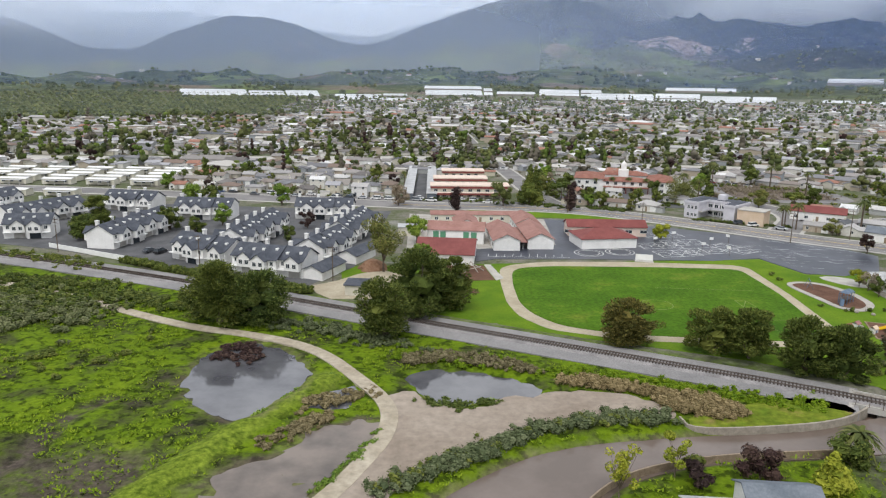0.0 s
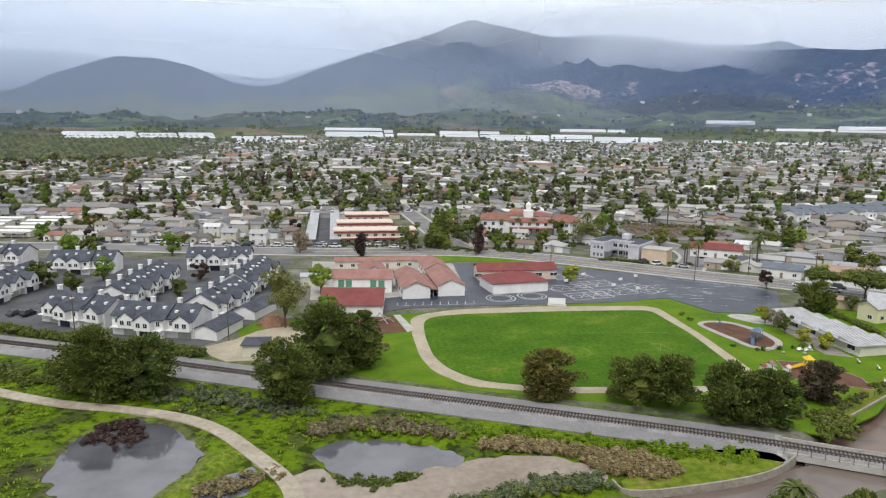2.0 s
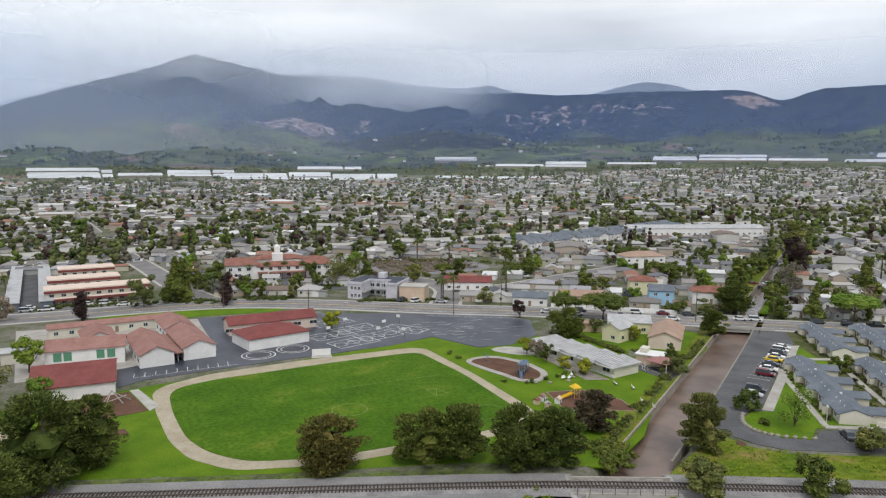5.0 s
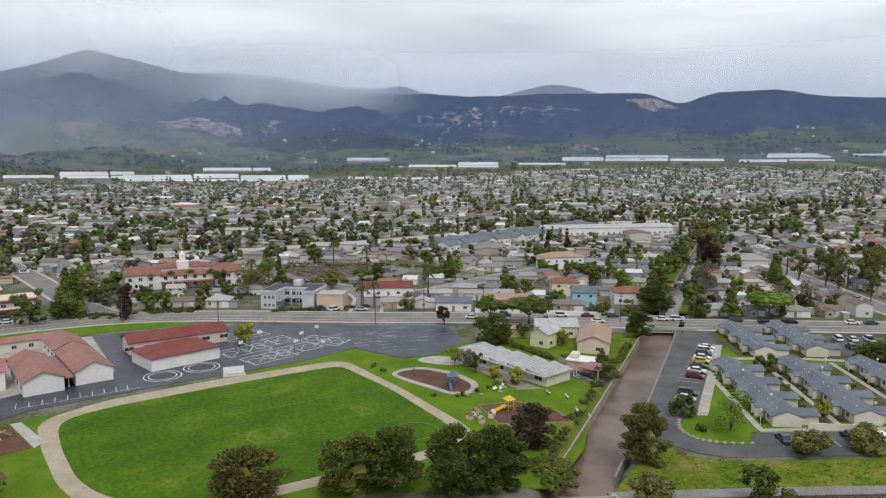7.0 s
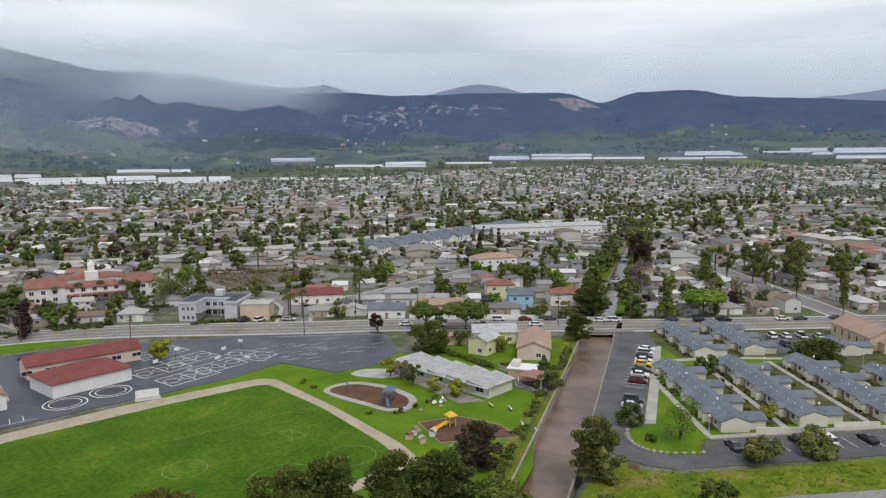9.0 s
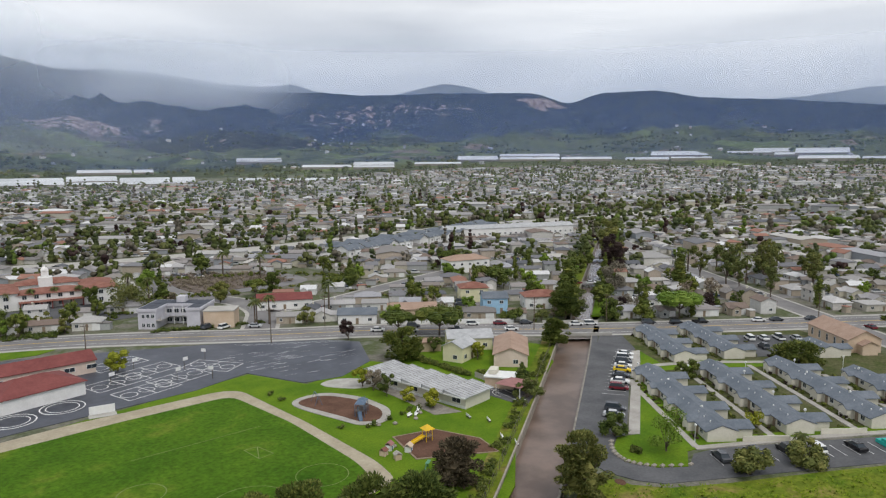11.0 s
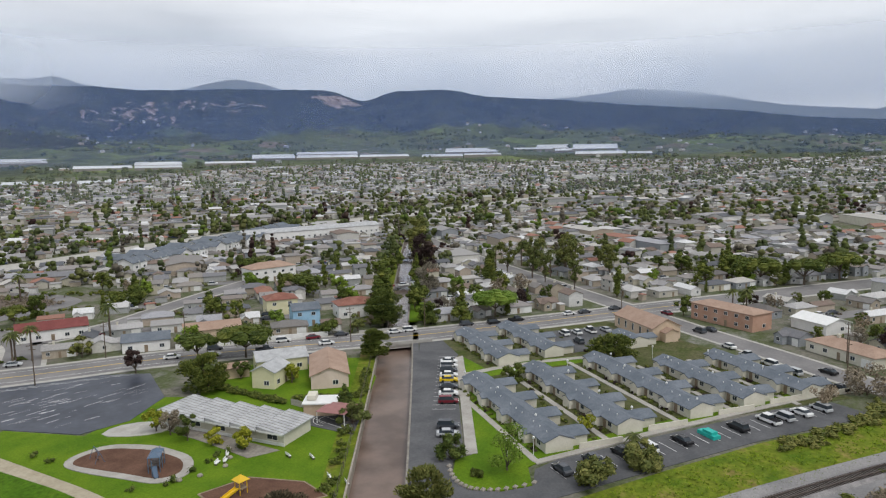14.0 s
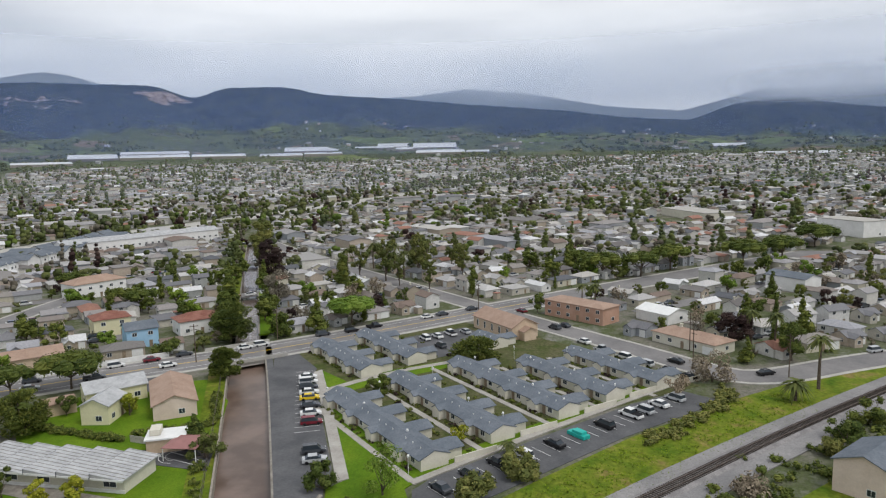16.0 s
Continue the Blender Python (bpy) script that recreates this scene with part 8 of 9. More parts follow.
# The large trees, one by one.
for k, (x, y, shape, h0, h1, r, nl, leaf, girth, label) in enumerate([
    (-50.5, 151, "layered", 0.6, 14.0, 8.0, 119, "leaf_dark", 0.6, "broad dark cypress beside the railway"),
    (-40.5, 150.5, "layered", 0.5, 12.0, 7.6, 109, "leaf_dark", 0.5, "broad dark cypress with drooping branches"),
    (-12.5, 142.5, "layered", 0.4, 13.5, 6.6, 114, "leaf_dark", 0.5, "tall dense dark tree beside the railway"),
    (-5.5, 157, "layered", 1.0, 16.5, 8.2, 124, "leaf_dark", 0.6, "large dark spreading tree above the railway"),
    (2.0, 163, "layered", 0.8, 13.0, 6.6, 93, "leaf_dark", 0.5, "dark rounded tree at the edge of the school grounds"),
    (39.2, 141.5, "layered", 0.4, 9.4, 6.4, 114, "leaf_rust", 0.4, "rounded olive-brown tree beside the sports field"),
    (55.5, 136, "layered", 0.8, 9.6, 6.2, 67, "leaf_mid", 0.4, "dense dark green tree beside the sports field"),
    (62, 133.5, "layered", 0.8, 10.2, 6.0, 67, "leaf_mid", 0.4, "broad green tree beside the railway"),
    (70, 126.5, "layered", 0.6, 11.0, 6.4, 72, "leaf_mid", 0.4, "wide leafy tree near the railway bridge"),
    (76, 124, "layered", 0.8, 10.5, 5.6, 62, "leaf_dark", 0.4, "dark leafy tree near the railway bridge"),
    (92.6, 133, "layered", 0.4, 8.4, 4.6, 78, "leaf_dusk", 0.3, "dark brownish-purple tree on the preschool lawn"),
    (105, 116, "layered", 0.2, 10.8, 5.0, 88, "leaf_olive", 0.35, "leafy oval olive-green tree beside the flood channel"),
    (-17, 195, "round", 4.0, 17.0, 6.2, 24, "leaf_olive", 0.35, "tall thin olive-green willow"),
    (-9, 232, "round", 2.0, 10.0, 4.2, 18, "leaf_light", 0.3, "bright green rounded tree behind the school"),
    (-6, 198, "round", 1.2, 8.5, 3.6, 16, "leaf_light", 0.3, "bright green tree beside a red-roofed hall"),
    (137.5, 197.5, "layered", 0.8, 9.0, 6.4, 67, "leaf_dark", 0.4, "large dark rounded tree by the main road"),
    (139.5, 226, "round", 1.5, 6.5, 3.2, 14, "leaf_purple", 0.2, "small dark purple street tree"),
    (163.5, 210, "umbrella", 4.0, 9.8, 8.6, 30, "leaf_mid", 0.35, "flat-topped spreading street tree"),
    (154, 219, "umbrella", 3.8, 8.4, 6.4, 22, "leaf_mid", 0.3, "flat-topped street tree over the main road"),
    (179.5, 177.5, "layered", 0.8, 8.0, 4.8, 52, "leaf_mid", 0.3, "rounded olive-green tree beside the flood channel"),
    (213, 197, "layered", 0.8, 12.0, 7.0, 67, "leaf_dark", 0.4, "dark bushy tree at the upper channel"),
    (224, 204, "cone", 0.5, 20.0, 6.5, 30, "leaf_dark", 0.5, "tall dark conifer beside the upper channel"),
    (240, 168, "umbrella", 4.0, 10.0, 8.6, 30, "leaf_light", 0.4, "broad umbrella pine on the street corner"),
    (222, 184, "round", 0.8, 7.5, 4.8, 18, "leaf_dark", 0.3, "dark round tree beyond the road bridge"),
    (262, 208, "round", 2.0, 16.0, 6.5, 24, "leaf_bare", 0.4, "tall reddish bare-twigged tree"),
    (300, 232, "round", 2.0, 22.0, 8.0, 28, "leaf_purple", 0.5, "tall dark tree above the upper channel"),
    (345, 262, "round", 2.0, 26.0, 9.0, 28, "leaf_olive", 0.5, "very tall olive-green tree above the upper channel"),
    (292, 195, "column", 0.5, 17.0, 4.4, 22, "leaf_dark", 0.4, "tall dense columnar conifer"),
    (54, 296, "column", 0.5, 13.5, 3.6, 18, "leaf_purple", 0.35, "dark purple-brown columnar tree"),
    (5, 292, "column", 0.5, 11.0, 3.2, 16, "leaf_purple", 0.3, "dark reddish columnar tree by the school"),
    (38, 310, "cone", 0.5, 19.0, 5.4, 26, "leaf_dark", 0.4, "tall dark conifer by the main road"),
    (42, 322, "cone", 0.5, 17.0, 4.6, 22, "leaf_dark", 0.4, "tall dark conifer by the road"),
    (26, 306, "round", 2.0, 13.0, 5.5, 20, "leaf_olive", 0.3, "pale olive tree by the main road"),
    (108, 318, "round", 2.0, 12.0, 9.0, 26, "leaf_olive", 0.35, "wide pale budding tree beside the motel"),
    (77, 243.5, "round", 0.6, 5.4, 3.8, 18, "leaf_yellow", 0.25, "yellow-green rounded tree beside the school yard"),
    (114.5, 186.5, "round", 1.0, 5.6, 2.6, 14, "leaf_yellow", 0.18, "small yellow-green tree by the preschool"),
    (114.6, 182.4, "round", 1.2, 5.4, 2.5, 12, "leaf_bare", 0.15, "small thin tree by the preschool"),
    (116.4, 163.6, "round", 0.4, 4.4, 2.6, 12, "leaf_yellow", 0.18, "rounded yellow-green tree by the preschool patio"),
    (141.4, 158.4, "cone", 0.5, 6.8, 2.4, 14, "leaf_dark", 0.2, "small dark conifer on the channel bank"),
    (136.4, 152.6, "round", 0.3, 5.0, 3.4, 14, "leaf_olive", 0.2, "bushy tree on the channel bank"),
    (130.6, 125.6, "round", 0.3, 5.0, 3.3, 18, "leaf_mid", 0.2, "small leafy tree at the end of parked cars"),
    (130.8, 114.6, "round", 1.2, 9.0, 4.2, 18, "leaf_light", 0.2, "thin pale green birch on the lawn wedge"),
    (208, 117.6, "layered", 0.2, 6.4, 7.4, 88, "leaf_dark", 0.3, "broad dark evergreen shrub among cottages"),
    (204, 58, "round", 0.8, 6.5, 6.0, 18, "leaf_bare", 0.25, "spreading reddish bare tree beside the street"),
    (190, 67, "round", 1.0, 5.0, 3.4, 14, "leaf_bare", 0.15, "small bare tree at the end of the car park"),
    (66, 86, "layered", 0.5, 7.5, 4.6, 52, "leaf_dark", 0.3, "dark garden tree beside the creek"),
    (45, 89, "round", 0.3, 4.6, 3.6, 16, "leaf_purple", 0.2, "dark purple garden shrub by the creek"),
    (36, 87, "round", 0.3, 3.6, 2.6, 12, "leaf_purple", 0.2, "small dark purple garden shrub"),
    (53.5, 86.4, "cone", 0.2, 6.0, 3.0, 16, "leaf_yellow", 0.25, "yellow-green conical garden tree"),
    (24, 84, "round", 1.5, 8.0, 2.8, 16, "leaf_yellow", 0.12, "thin pale yellow sapling on the creek bank"),
    (36, 90, "round", 0.1, 2.6, 2.4, 14, "leaf_mid", 0.12, "green garden bush by the creek"),
    (60, 93, "round", 0.1, 4.2, 3.8, 18, "leaf_mid", 0.2, "dense green bush beneath a palm"),
    (33, 89, "round", 2.0, 7.0, 2.2, 10, "leaf_yellow", 0.12, "thin pale sapling on the creek bank"),
    (89.5, 102, "round", 0.4, 6.0, 4.6, 18, "leaf_olive", 0.25, "reddish-olive tree south of the railway"),
    (106, 93, "round", 0.5, 6.5, 4.2, 18, "leaf_mid", 0.25, "leafy tree south of the railway"),
    (131.9, 99.4, "round", 0.2, 4.6, 4.2, 20, "leaf_olive", 0.2, "spreading olive shrub between drive and grass bank"),
    (143.2, 93.6, "round", 0.2, 4.2, 4.2, 20, "leaf_olive", 0.2, "broad olive shrub beside the lower car park"),
    (154.7, 108.4, "round", 0.2, 3.4, 2.4, 12, "leaf_yellow", 0.15, "yellow-green shrub in a cottage garden"),
    (178, 133.4, "round", 0.2, 4.6, 3.4, 16, "leaf_mid", 0.2, "rounded green tree in a cottage garden"),
    (126.6, 118.4, "round", 0.1, 1.8, 1.6, 8, "leaf_mid", 0.1, "small green bush on the lawn wedge"),
    (194.9, 206.4, "round", 0.2, 4.6, 4.4, 18, "leaf_mid", 0.25, "dense green bush beside the main road"),
    (151.9, 182.6, "round", 0.8, 5.4, 2.6, 14, "leaf_yellow", 0.18, "yellow-green tree between two houses"),
    (148.2, 196.6, "round", 0.8, 4.8, 2.2, 12, "leaf_mid", 0.15, "small green tree beside a yellow house"),
    (115.4, 170.4, "round", 0.3, 3.4, 2.0, 12, "leaf_yellow", 0.15, "yellow-green bush beside the preschool"),
    (114.2, 177, "round", 1.2, 5.6, 2.3, 12, "leaf_mid", 0.15, "slender green tree beside the preschool"),
    (343, 93, "umbrella", 4.5, 12.5, 9.5, 30, "leaf_dark", 0.5, "large dark umbrella pine among houses"),
    (348, 77, "umbrella", 4.5, 12.0, 9.0, 30, "leaf_dark", 0.5, "broad dark umbrella pine among houses"),
    (367, 64, "umbrella", 5.0, 13.0, 9.5, 30, "leaf_dark", 0.5, "broad dark umbrella pine among houses"),
    (391, 30, "umbrella", 4.5, 13.0, 11, 34, "leaf_dark", 0.5, "large dark umbrella pine among houses"),
    (410, 10, "umbrella", 4.5, 13.0, 11, 34, "leaf_dark", 0.5, "large dark umbrella pine among houses"),
    (457, -14, "umbrella", 5.0, 14.0, 13, 34, "leaf_dark", 0.5, "very broad dark umbrella pine among houses"),
    (226, 37, "round", 2.0, 11.0, 5.0, 24, "leaf_mid", 0.4, "tall leafy tree at the street corner"),
    (240, 50, "round", 1.2, 9.0, 5.2, 20, "leaf_purple", 0.35, "dark reddish-purple garden tree"),
    (-112, 226, "layered", 0.6, 10.0, 5.0, 62, "leaf_dark", 0.35, "dark bushy tree beside the townhouses"),
    (-121, 231, "round", 0.6, 8.5, 5.2, 22, "leaf_mid", 0.35, "broad green tree beside the townhouses"),
    (-98, 247, "round", 0.6, 9.5, 4.6, 22, "leaf_dark", 0.35, "dark tree between townhouse rows"),
    (-86, 239, "round", 0.6, 7.5, 3.6, 18, "leaf_mid", 0.3, "green tree between townhouse rows"),
    (-82, 256, "round", 0.6, 8.5, 4.0, 18, "leaf_light", 0.3, "bright green tree between townhouse rows"),
    (-96, 290, "round", 0.6, 11.0, 5.4, 24, "leaf_dark", 0.4, "tall dark tree behind the townhouses"),
    (-108, 300, "round", 0.6, 10.0, 5.4, 22, "leaf_light", 0.35, "bright green tree behind the townhouses"),
    (-50, 254, "round", 0.6, 7.0, 3.4, 16, "leaf_purple", 0.25, "dark reddish tree among the townhouses"),
    (-52, 232, "round", 0.6, 6.0, 3.0, 14, "leaf_mid", 0.25, "small green tree among the townhouses"),
    (-20, 224, "round", 0.8, 8.0, 4.0, 18, "leaf_mid", 0.3, "green tree beside the last townhouses"),
    (-130, 262, "round", 0.6, 10.5, 5.4, 22, "leaf_mid", 0.35, "broad green tree west of the townhouses"),
    (-70, 300, "round", 0.8, 10.0, 4.4, 20, "leaf_light", 0.3, "tall bright green tree by the main road"),
    (-20, 303, "round", 0.8, 10.0, 5.0, 20, "leaf_bare", 0.3, "bare brown tree by the main road"),
    (66, 312, "round", 1.0, 9.0, 5.0, 20, "leaf_mid", 0.3, "green tree before the mission-style building"),
    (102, 340, "round", 1.0, 8.0, 4.4, 18, "leaf_mid", 0.3, "green tree beside the mission-style building"),
    (60, 350, "round", 1.0, 10.0, 5.0, 20, "leaf_dark", 0.3, "dark tree beside the mission-style building"),
    (48, 345, "round", 1.0, 9.0, 4.6, 20, "leaf_olive", 0.3, "olive tree between two buildings"),
    (140, 310, "round", 1.0, 8.5, 5.0, 18, "leaf_olive", 0.3, "olive tree by the planting yard"),
    (200, 305, "cone", 0.6, 13.0, 4.4, 22, "leaf_dark", 0.35, "dark conifer by the planting yard"),
    (168, 318, "round", 1.0, 9.0, 4.6, 18, "leaf_mid", 0.3, "green tree by the planting yard"),
    (130, 355, "round", 1.0, 10.0, 5.4, 20, "leaf_light", 0.3, "bright green tree behind the planting yard"),
    (145, 56.5, "round", 0.2, 3.2, 4.4, 18, "leaf_bare", 0.2, "low reddish bare thicket beside the railway"),
    (172, 36.5, "round", 0.2, 4.0, 4.0, 18, "leaf_mid", 0.2, "green thicket beside the railway"),
    (165, 40, "round", 0.2, 3.6, 3.0, 16, "leaf_olive", 0.2, "olive shrub beside a garden wall"),
    (137, 60, "round", 0.2, 3.4, 3.6, 16, "leaf_mid", 0.2, "green shrub beside the railway"),
    (183, 30, "round", 0.3, 5.5, 4.0, 16, "leaf_dark", 0.25, "dark shrub by a garden wall"),
]):
    vol = (h1 - h0) * r
    thin = leaf in ("leaf_bare", "leaf_yellow") and girth < 0.16 or leaf == "leaf_bare" or "thin" in label or "pale budding" in label
    few = "sapling" in label or "birch" in label
    tree(spot(x, y, 37 * k), 200 + k, shape, h0, h1, r, nl, int(min(17000, 3000 + 120 * vol)) if shape == "layered" else int((0.85 if few else 1.0) * min(4600, 700 + 38 * vol)), 0.33 if shape == "layered" else 0.2 if few else 0.28 if r > 4 else 0.22, leaf, label, girth=girth, bare=thin)


def palm(m, h, r, label, seed, single=False):
    t = thing("palm_tree", label, "palm tree", m)
    rs = np.random.default_rng(seed)
    g = Geo()
    for k in range(5):
        g.tube((0.1 * math.sin(k), 0, h * k / 5 - 0.2), (0.1 * math.sin(k + 1), 0, h * (k + 1) / 5), 0.42 - 0.03 * k, 0.36 - 0.03 * k, 8)
    part("trunk", g, M["bark"], t)
    crown = Geo()
    for k in range(46):
        a, up = k * 2.4, rs.uniform(-0.5, 1.25)
        g = Geo()
        pts = []
        for i in range(6):
            s = i / 5
            d = r * s * math.cos(up * (1 - 0.3 * s))
            z = h + r * (0.85 * s * math.sin(up) - 0.75 * s * s)
            w = 0.34 * math.sin(math.pi * min(1, s + 0.12)) + 0.03
            pts.append((d, z, w))
        v = []
        for d, z, w in pts:
            for sgn in (-1, 1):
                v.append((d * math.cos(a) - sgn * w * math.sin(a), d * math.sin(a) + sgn * w * math.cos(a), z - 0.15 * w))
        (g if single else crown).add(v, [(2 * i, 2 * i + 1, 2 * i + 3, 2 * i + 2) for i in range(5)])
        if single:
            part("frond", g, M["leaf_palm"], t)
    if not single:
        part("crown", crown, M["leaf_palm"], t)
    return t


palm(spot(194, 41.5), 4.2, 4.2, "stout date palm with a round head of fronds", 1, True)
p0 = palm(spot(62, 95, 40, 0.95), 4.2, 4.2, "stout date palm in a garden", 3)
for x, y, s in ((185, 235, 0.9), (151, 97.5, 0.6), (150, 215, 0.55)):
    copy_thing(p0, spot(x, y, 40, s))
p1 = palm(spot(203.5, 35), 12.0, 4.0, "tall palm with a thick trunk and drooping fronds", 2)
for x, y, s in ((272, 91, 0.8), (278, 96, 0.7), (158, 262, 0.95), (128, 262, 0.75), (131, 266, 0.7), (134, 263, 0.8), (142, 372, 0.9), (170, 366, 1.0), (182, 352, 0.9), (120, 330, 0.8), (116, 340, 0.9), (92, 350, 0.6), (76, 352, 0.55), (84, 351, 0.6), (100, 347, 0.6), (-20, 352, 0.7), (232, 40, 0.9), (330, 210, 1.0), (340, 190, 1.1), (350, 205, 1.0), (360, 180, 1.1), (325, 180, 1.0), (240, 45, 0.8)):
    copy_thing(p1, spot(x, y, 70 * s, s))

# A grove of tall pale trees north of the side street.
grove = tree(spot(322, 168), 777, "round", 3.0, 17.0, 4.6, 24, 1500, 0.34, "leaf_olive", "tall pale olive tree in a small grove", group="tall grove", girth=0.35)
for k, (x, y, s) in enumerate(((334, 176, 1.1), (345, 160, 0.9), (330, 154, 1.0), (318, 186, 1.15), (352, 182, 1.0), (308, 176, 0.85), (340, 194, 1.05), (362, 168, 0.9), (300, 160, 0.8), (326, 202, 1.0), (372, 188, 1.0))):
    copy_thing(grove, spot(x, y, 61 * k, s))

# Town trees: nearest as single trees, the rest as one mass.
KINDS = [("round", 1.5, 8.0, 3.8, 12, "leaf_mid", "rounded green tree in a garden"), ("round", 1.2, 6.5, 3.4, 11, "leaf_olive", "olive-green tree in a garden"), ("round", 1.5, 9.5, 4.6, 14, "leaf_dark", "dark evergreen tree among houses"),
         ("round", 1.0, 6.0, 3.2, 10, "leaf_light", "bright green tree among houses"), ("cone", 0.6, 11.0, 2.8, 13, "leaf_dark", "dark conical conifer among houses"), ("round", 1.5, 8.0, 4.0, 11, "leaf_bare", "bare grey-brown tree among houses"),
         ("round", 1.2, 7.0, 3.2, 10, "leaf_purple", "dark purple-leaved tree among houses"), ("umbrella", 3.0, 8.0, 5.5, 14, "leaf_mid", "flat-topped spreading tree among houses"), ("column", 0.5, 12.0, 2.2, 12, "leaf_dark", "slender dark columnar tree among houses")]
N_TRY = 60000
az, r = rng.uniform(-37, 124, N_TRY), 150 + 1560 * rng.random(N_TRY) ** 0.82
x, y = 14 + r * np.sin(np.radians(az)), 40 + r * np.cos(np.radians(az))
dens = np.array([0.66 + 0.9 * noise.noise((a * 0.009, b * 0.009, 9.0)) for a, b in zip(x, y)])
ok = (reach(x, y) < 1.04) & clear_of_all(x, y, 0.5) & (rng.random(N_TRY) < dens)
near_house = np.array([(a, b) for _, a, b, _ in sites if math.hypot(a, b) < 520])
town_trees = []
for a, b, c in zip(x[ok], y[ok], r[ok]):
    if c < 500 and np.min(np.hypot(near_house[:, 0] - a, near_house[:, 1] - b)) < 5.4:
        continue
    town_trees.append((float(c), float(a), float(b)))
    if len(town_trees) >= 10000:
        break
# Wooded belts along the freeway and the upper channel.
belt = [(x + rng.normal(0, 5), y + rng.normal(0, 5)) for x, y, _ in along(offset_line(FREEWAY, 24), 4.2)] + [(x + rng.normal(0, 6), y + rng.normal(0, 6)) for x, y, _ in along(offset_line(FREEWAY, 38), 6.0)] + [(x + rng.normal(0, 4), y + rng.normal(0, 4)) for x, y, _ in along(offset_line(FREEWAY, -22), 17.0) if not 240 < x < 440] + [(x, y) for x, y in rng.normal(0, 1, (46, 2)) * (16, 9) + (8, 446)] + \
       [(x + rng.normal(0, 2), y + rng.normal(0, 2)) for x, y, _ in along(offset_line(CHANNEL[CHANNEL[:, 0] > 212], -8.5), 8.0)] + [(x + rng.normal(0, 2), y + rng.normal(0, 2)) for x, y, _ in along(offset_line(CHANNEL[CHANNEL[:, 0] > 235], 8), 9.0)]
town_trees += [(math.hypot(x - 14, y - 40), x, y) for x, y in belt if reach(np.array(x), np.array(y)) < 1.05]
town_trees.sort()
made_trees = {}
NEAR_TREES = 265
for k, (r, x, y) in enumerate(town_trees[:NEAR_TREES]):
    t = int(rng.choice(len(KINDS), p=[0.24, 0.16, 0.18, 0.1, 0.07, 0.09, 0.05, 0.06, 0.05]))
    shape, h0, h1, rad, nl, leaf, label = KINDS[t]
    v = int(rng.integers(2))
    m = spot(x, y, rng.uniform(0, 360), rng.uniform(0.65, 1.25))
    if (t, v) not in made_trees:
        made_trees[t, v] = tree(m, 900 + 10 * t + v, shape, h0, h1, rad, nl + 2, 560, 0.36, leaf, label, group="town trees", girth=0.22, bare=leaf == "leaf_bare")
    else:
        copy_thing(made_trees[t, v], m)
blobs = {}
for leaf, share in (("leaf_far", 0.30), ("leaf_town", 0.25), ("soft_light", 0.09), ("soft_olive", 0.18), ("soft_bare", 0.14), ("leaf_purple", 0.04)):
    blobs[leaf] = [[], [], 0, share]
names = list(blobs)
for r, x, y in town_trees[NEAR_TREES:]:
    leaf = names[int(rng.choice(len(names), p=[blobs[n][3] for n in names]))]
    tall = rng.random() < 0.12
    rad = rng.uniform(1.8, 3.0) if tall else rng.uniform(2.0, 5.2) * (1.0 if r < 560 else 1.12)
    h = rng.uniform(9, 17) if tall else rad * rng.uniform(1.2, 2.0)
    c, q = lobes(rng, "column" if tall else "round", 0.4, h, rad, 6 if r < 620 else 3)
    near = r < 560
    v, f = leaf_cloud(rng, c, q, 36 if near else 10, 0.6 if near else 0.95)
    v2, f2 = core(rng, c, np.array(q) * (1.25 if near else 1.5), 1.15, 4)
    v, f = np.vstack([v, v2]), np.vstack([f, f2 + len(v)])
    b = blobs[leaf]
    b[0].append(v + (x, y, float(gz(x, y))))
    b[1].append(f + b[2])
    b[2] += len(v)
SAY = {"leaf_far": "mixed green", "leaf_town": "dark evergreen", "soft_light": "bright spring-green", "soft_olive": "pale olive-green", "soft_bare": "bare grey-brown", "leaf_purple": "dark purple-leaved"}
for leaf, (vs, fs, _, _) in blobs.items():
    tagged(new("distant_trees", big_mesh("distant_trees", np.vstack(vs), np.vstack(fs), [M[leaf]], smooth=True)), f"{SAY[leaf]} trees among the distant houses", "trees", "", "stuff")


# ---- marsh plants ----
def scrub(name, pts, leaf, label, category, size=0.3, height=1.0, spread=0.9, per=38, squash=0.8):
    vs, fs, o = [], [], 0
    for x, y in pts:
        s = rng.uniform(0.6, 1.3)
        c = [(x + rng.normal(0, 0.4) * spread, y + rng.normal(0, 0.4) * spread, float(gz(x, y)) + height * s * rng.uniform(0.25, 0.6)) for _ in range(4)]
        q = [spread * s * rng.uniform(0.5, 0.8) for _ in c]
        v, f = leaf_cloud(rng, c, q, int(per * 1.5), size * 0.68, squash)
        v2, f2 = core(rng, c, q, 0.66, 4)
        vs += [v, v2]
        fs += [f + o, f2 + o + len(v)]
        o += len(v) + len(v2)
    return tagged(new(name, big_mesh(name, np.vstack(vs), np.vstack(fs), [M[leaf]])), label, category, "", "stuff")


def strewn(line, n, wide):
    line = np.asarray(line, float)
    k = rng.random(n) * (len(line) - 1)
    i = k.astype(int)
    p = line[i] + (line[np.minimum(i + 1, len(line) - 1)] - line[i]) * (k - i)[:, None]
    return p + rng.normal(0, wide, (n, 2))


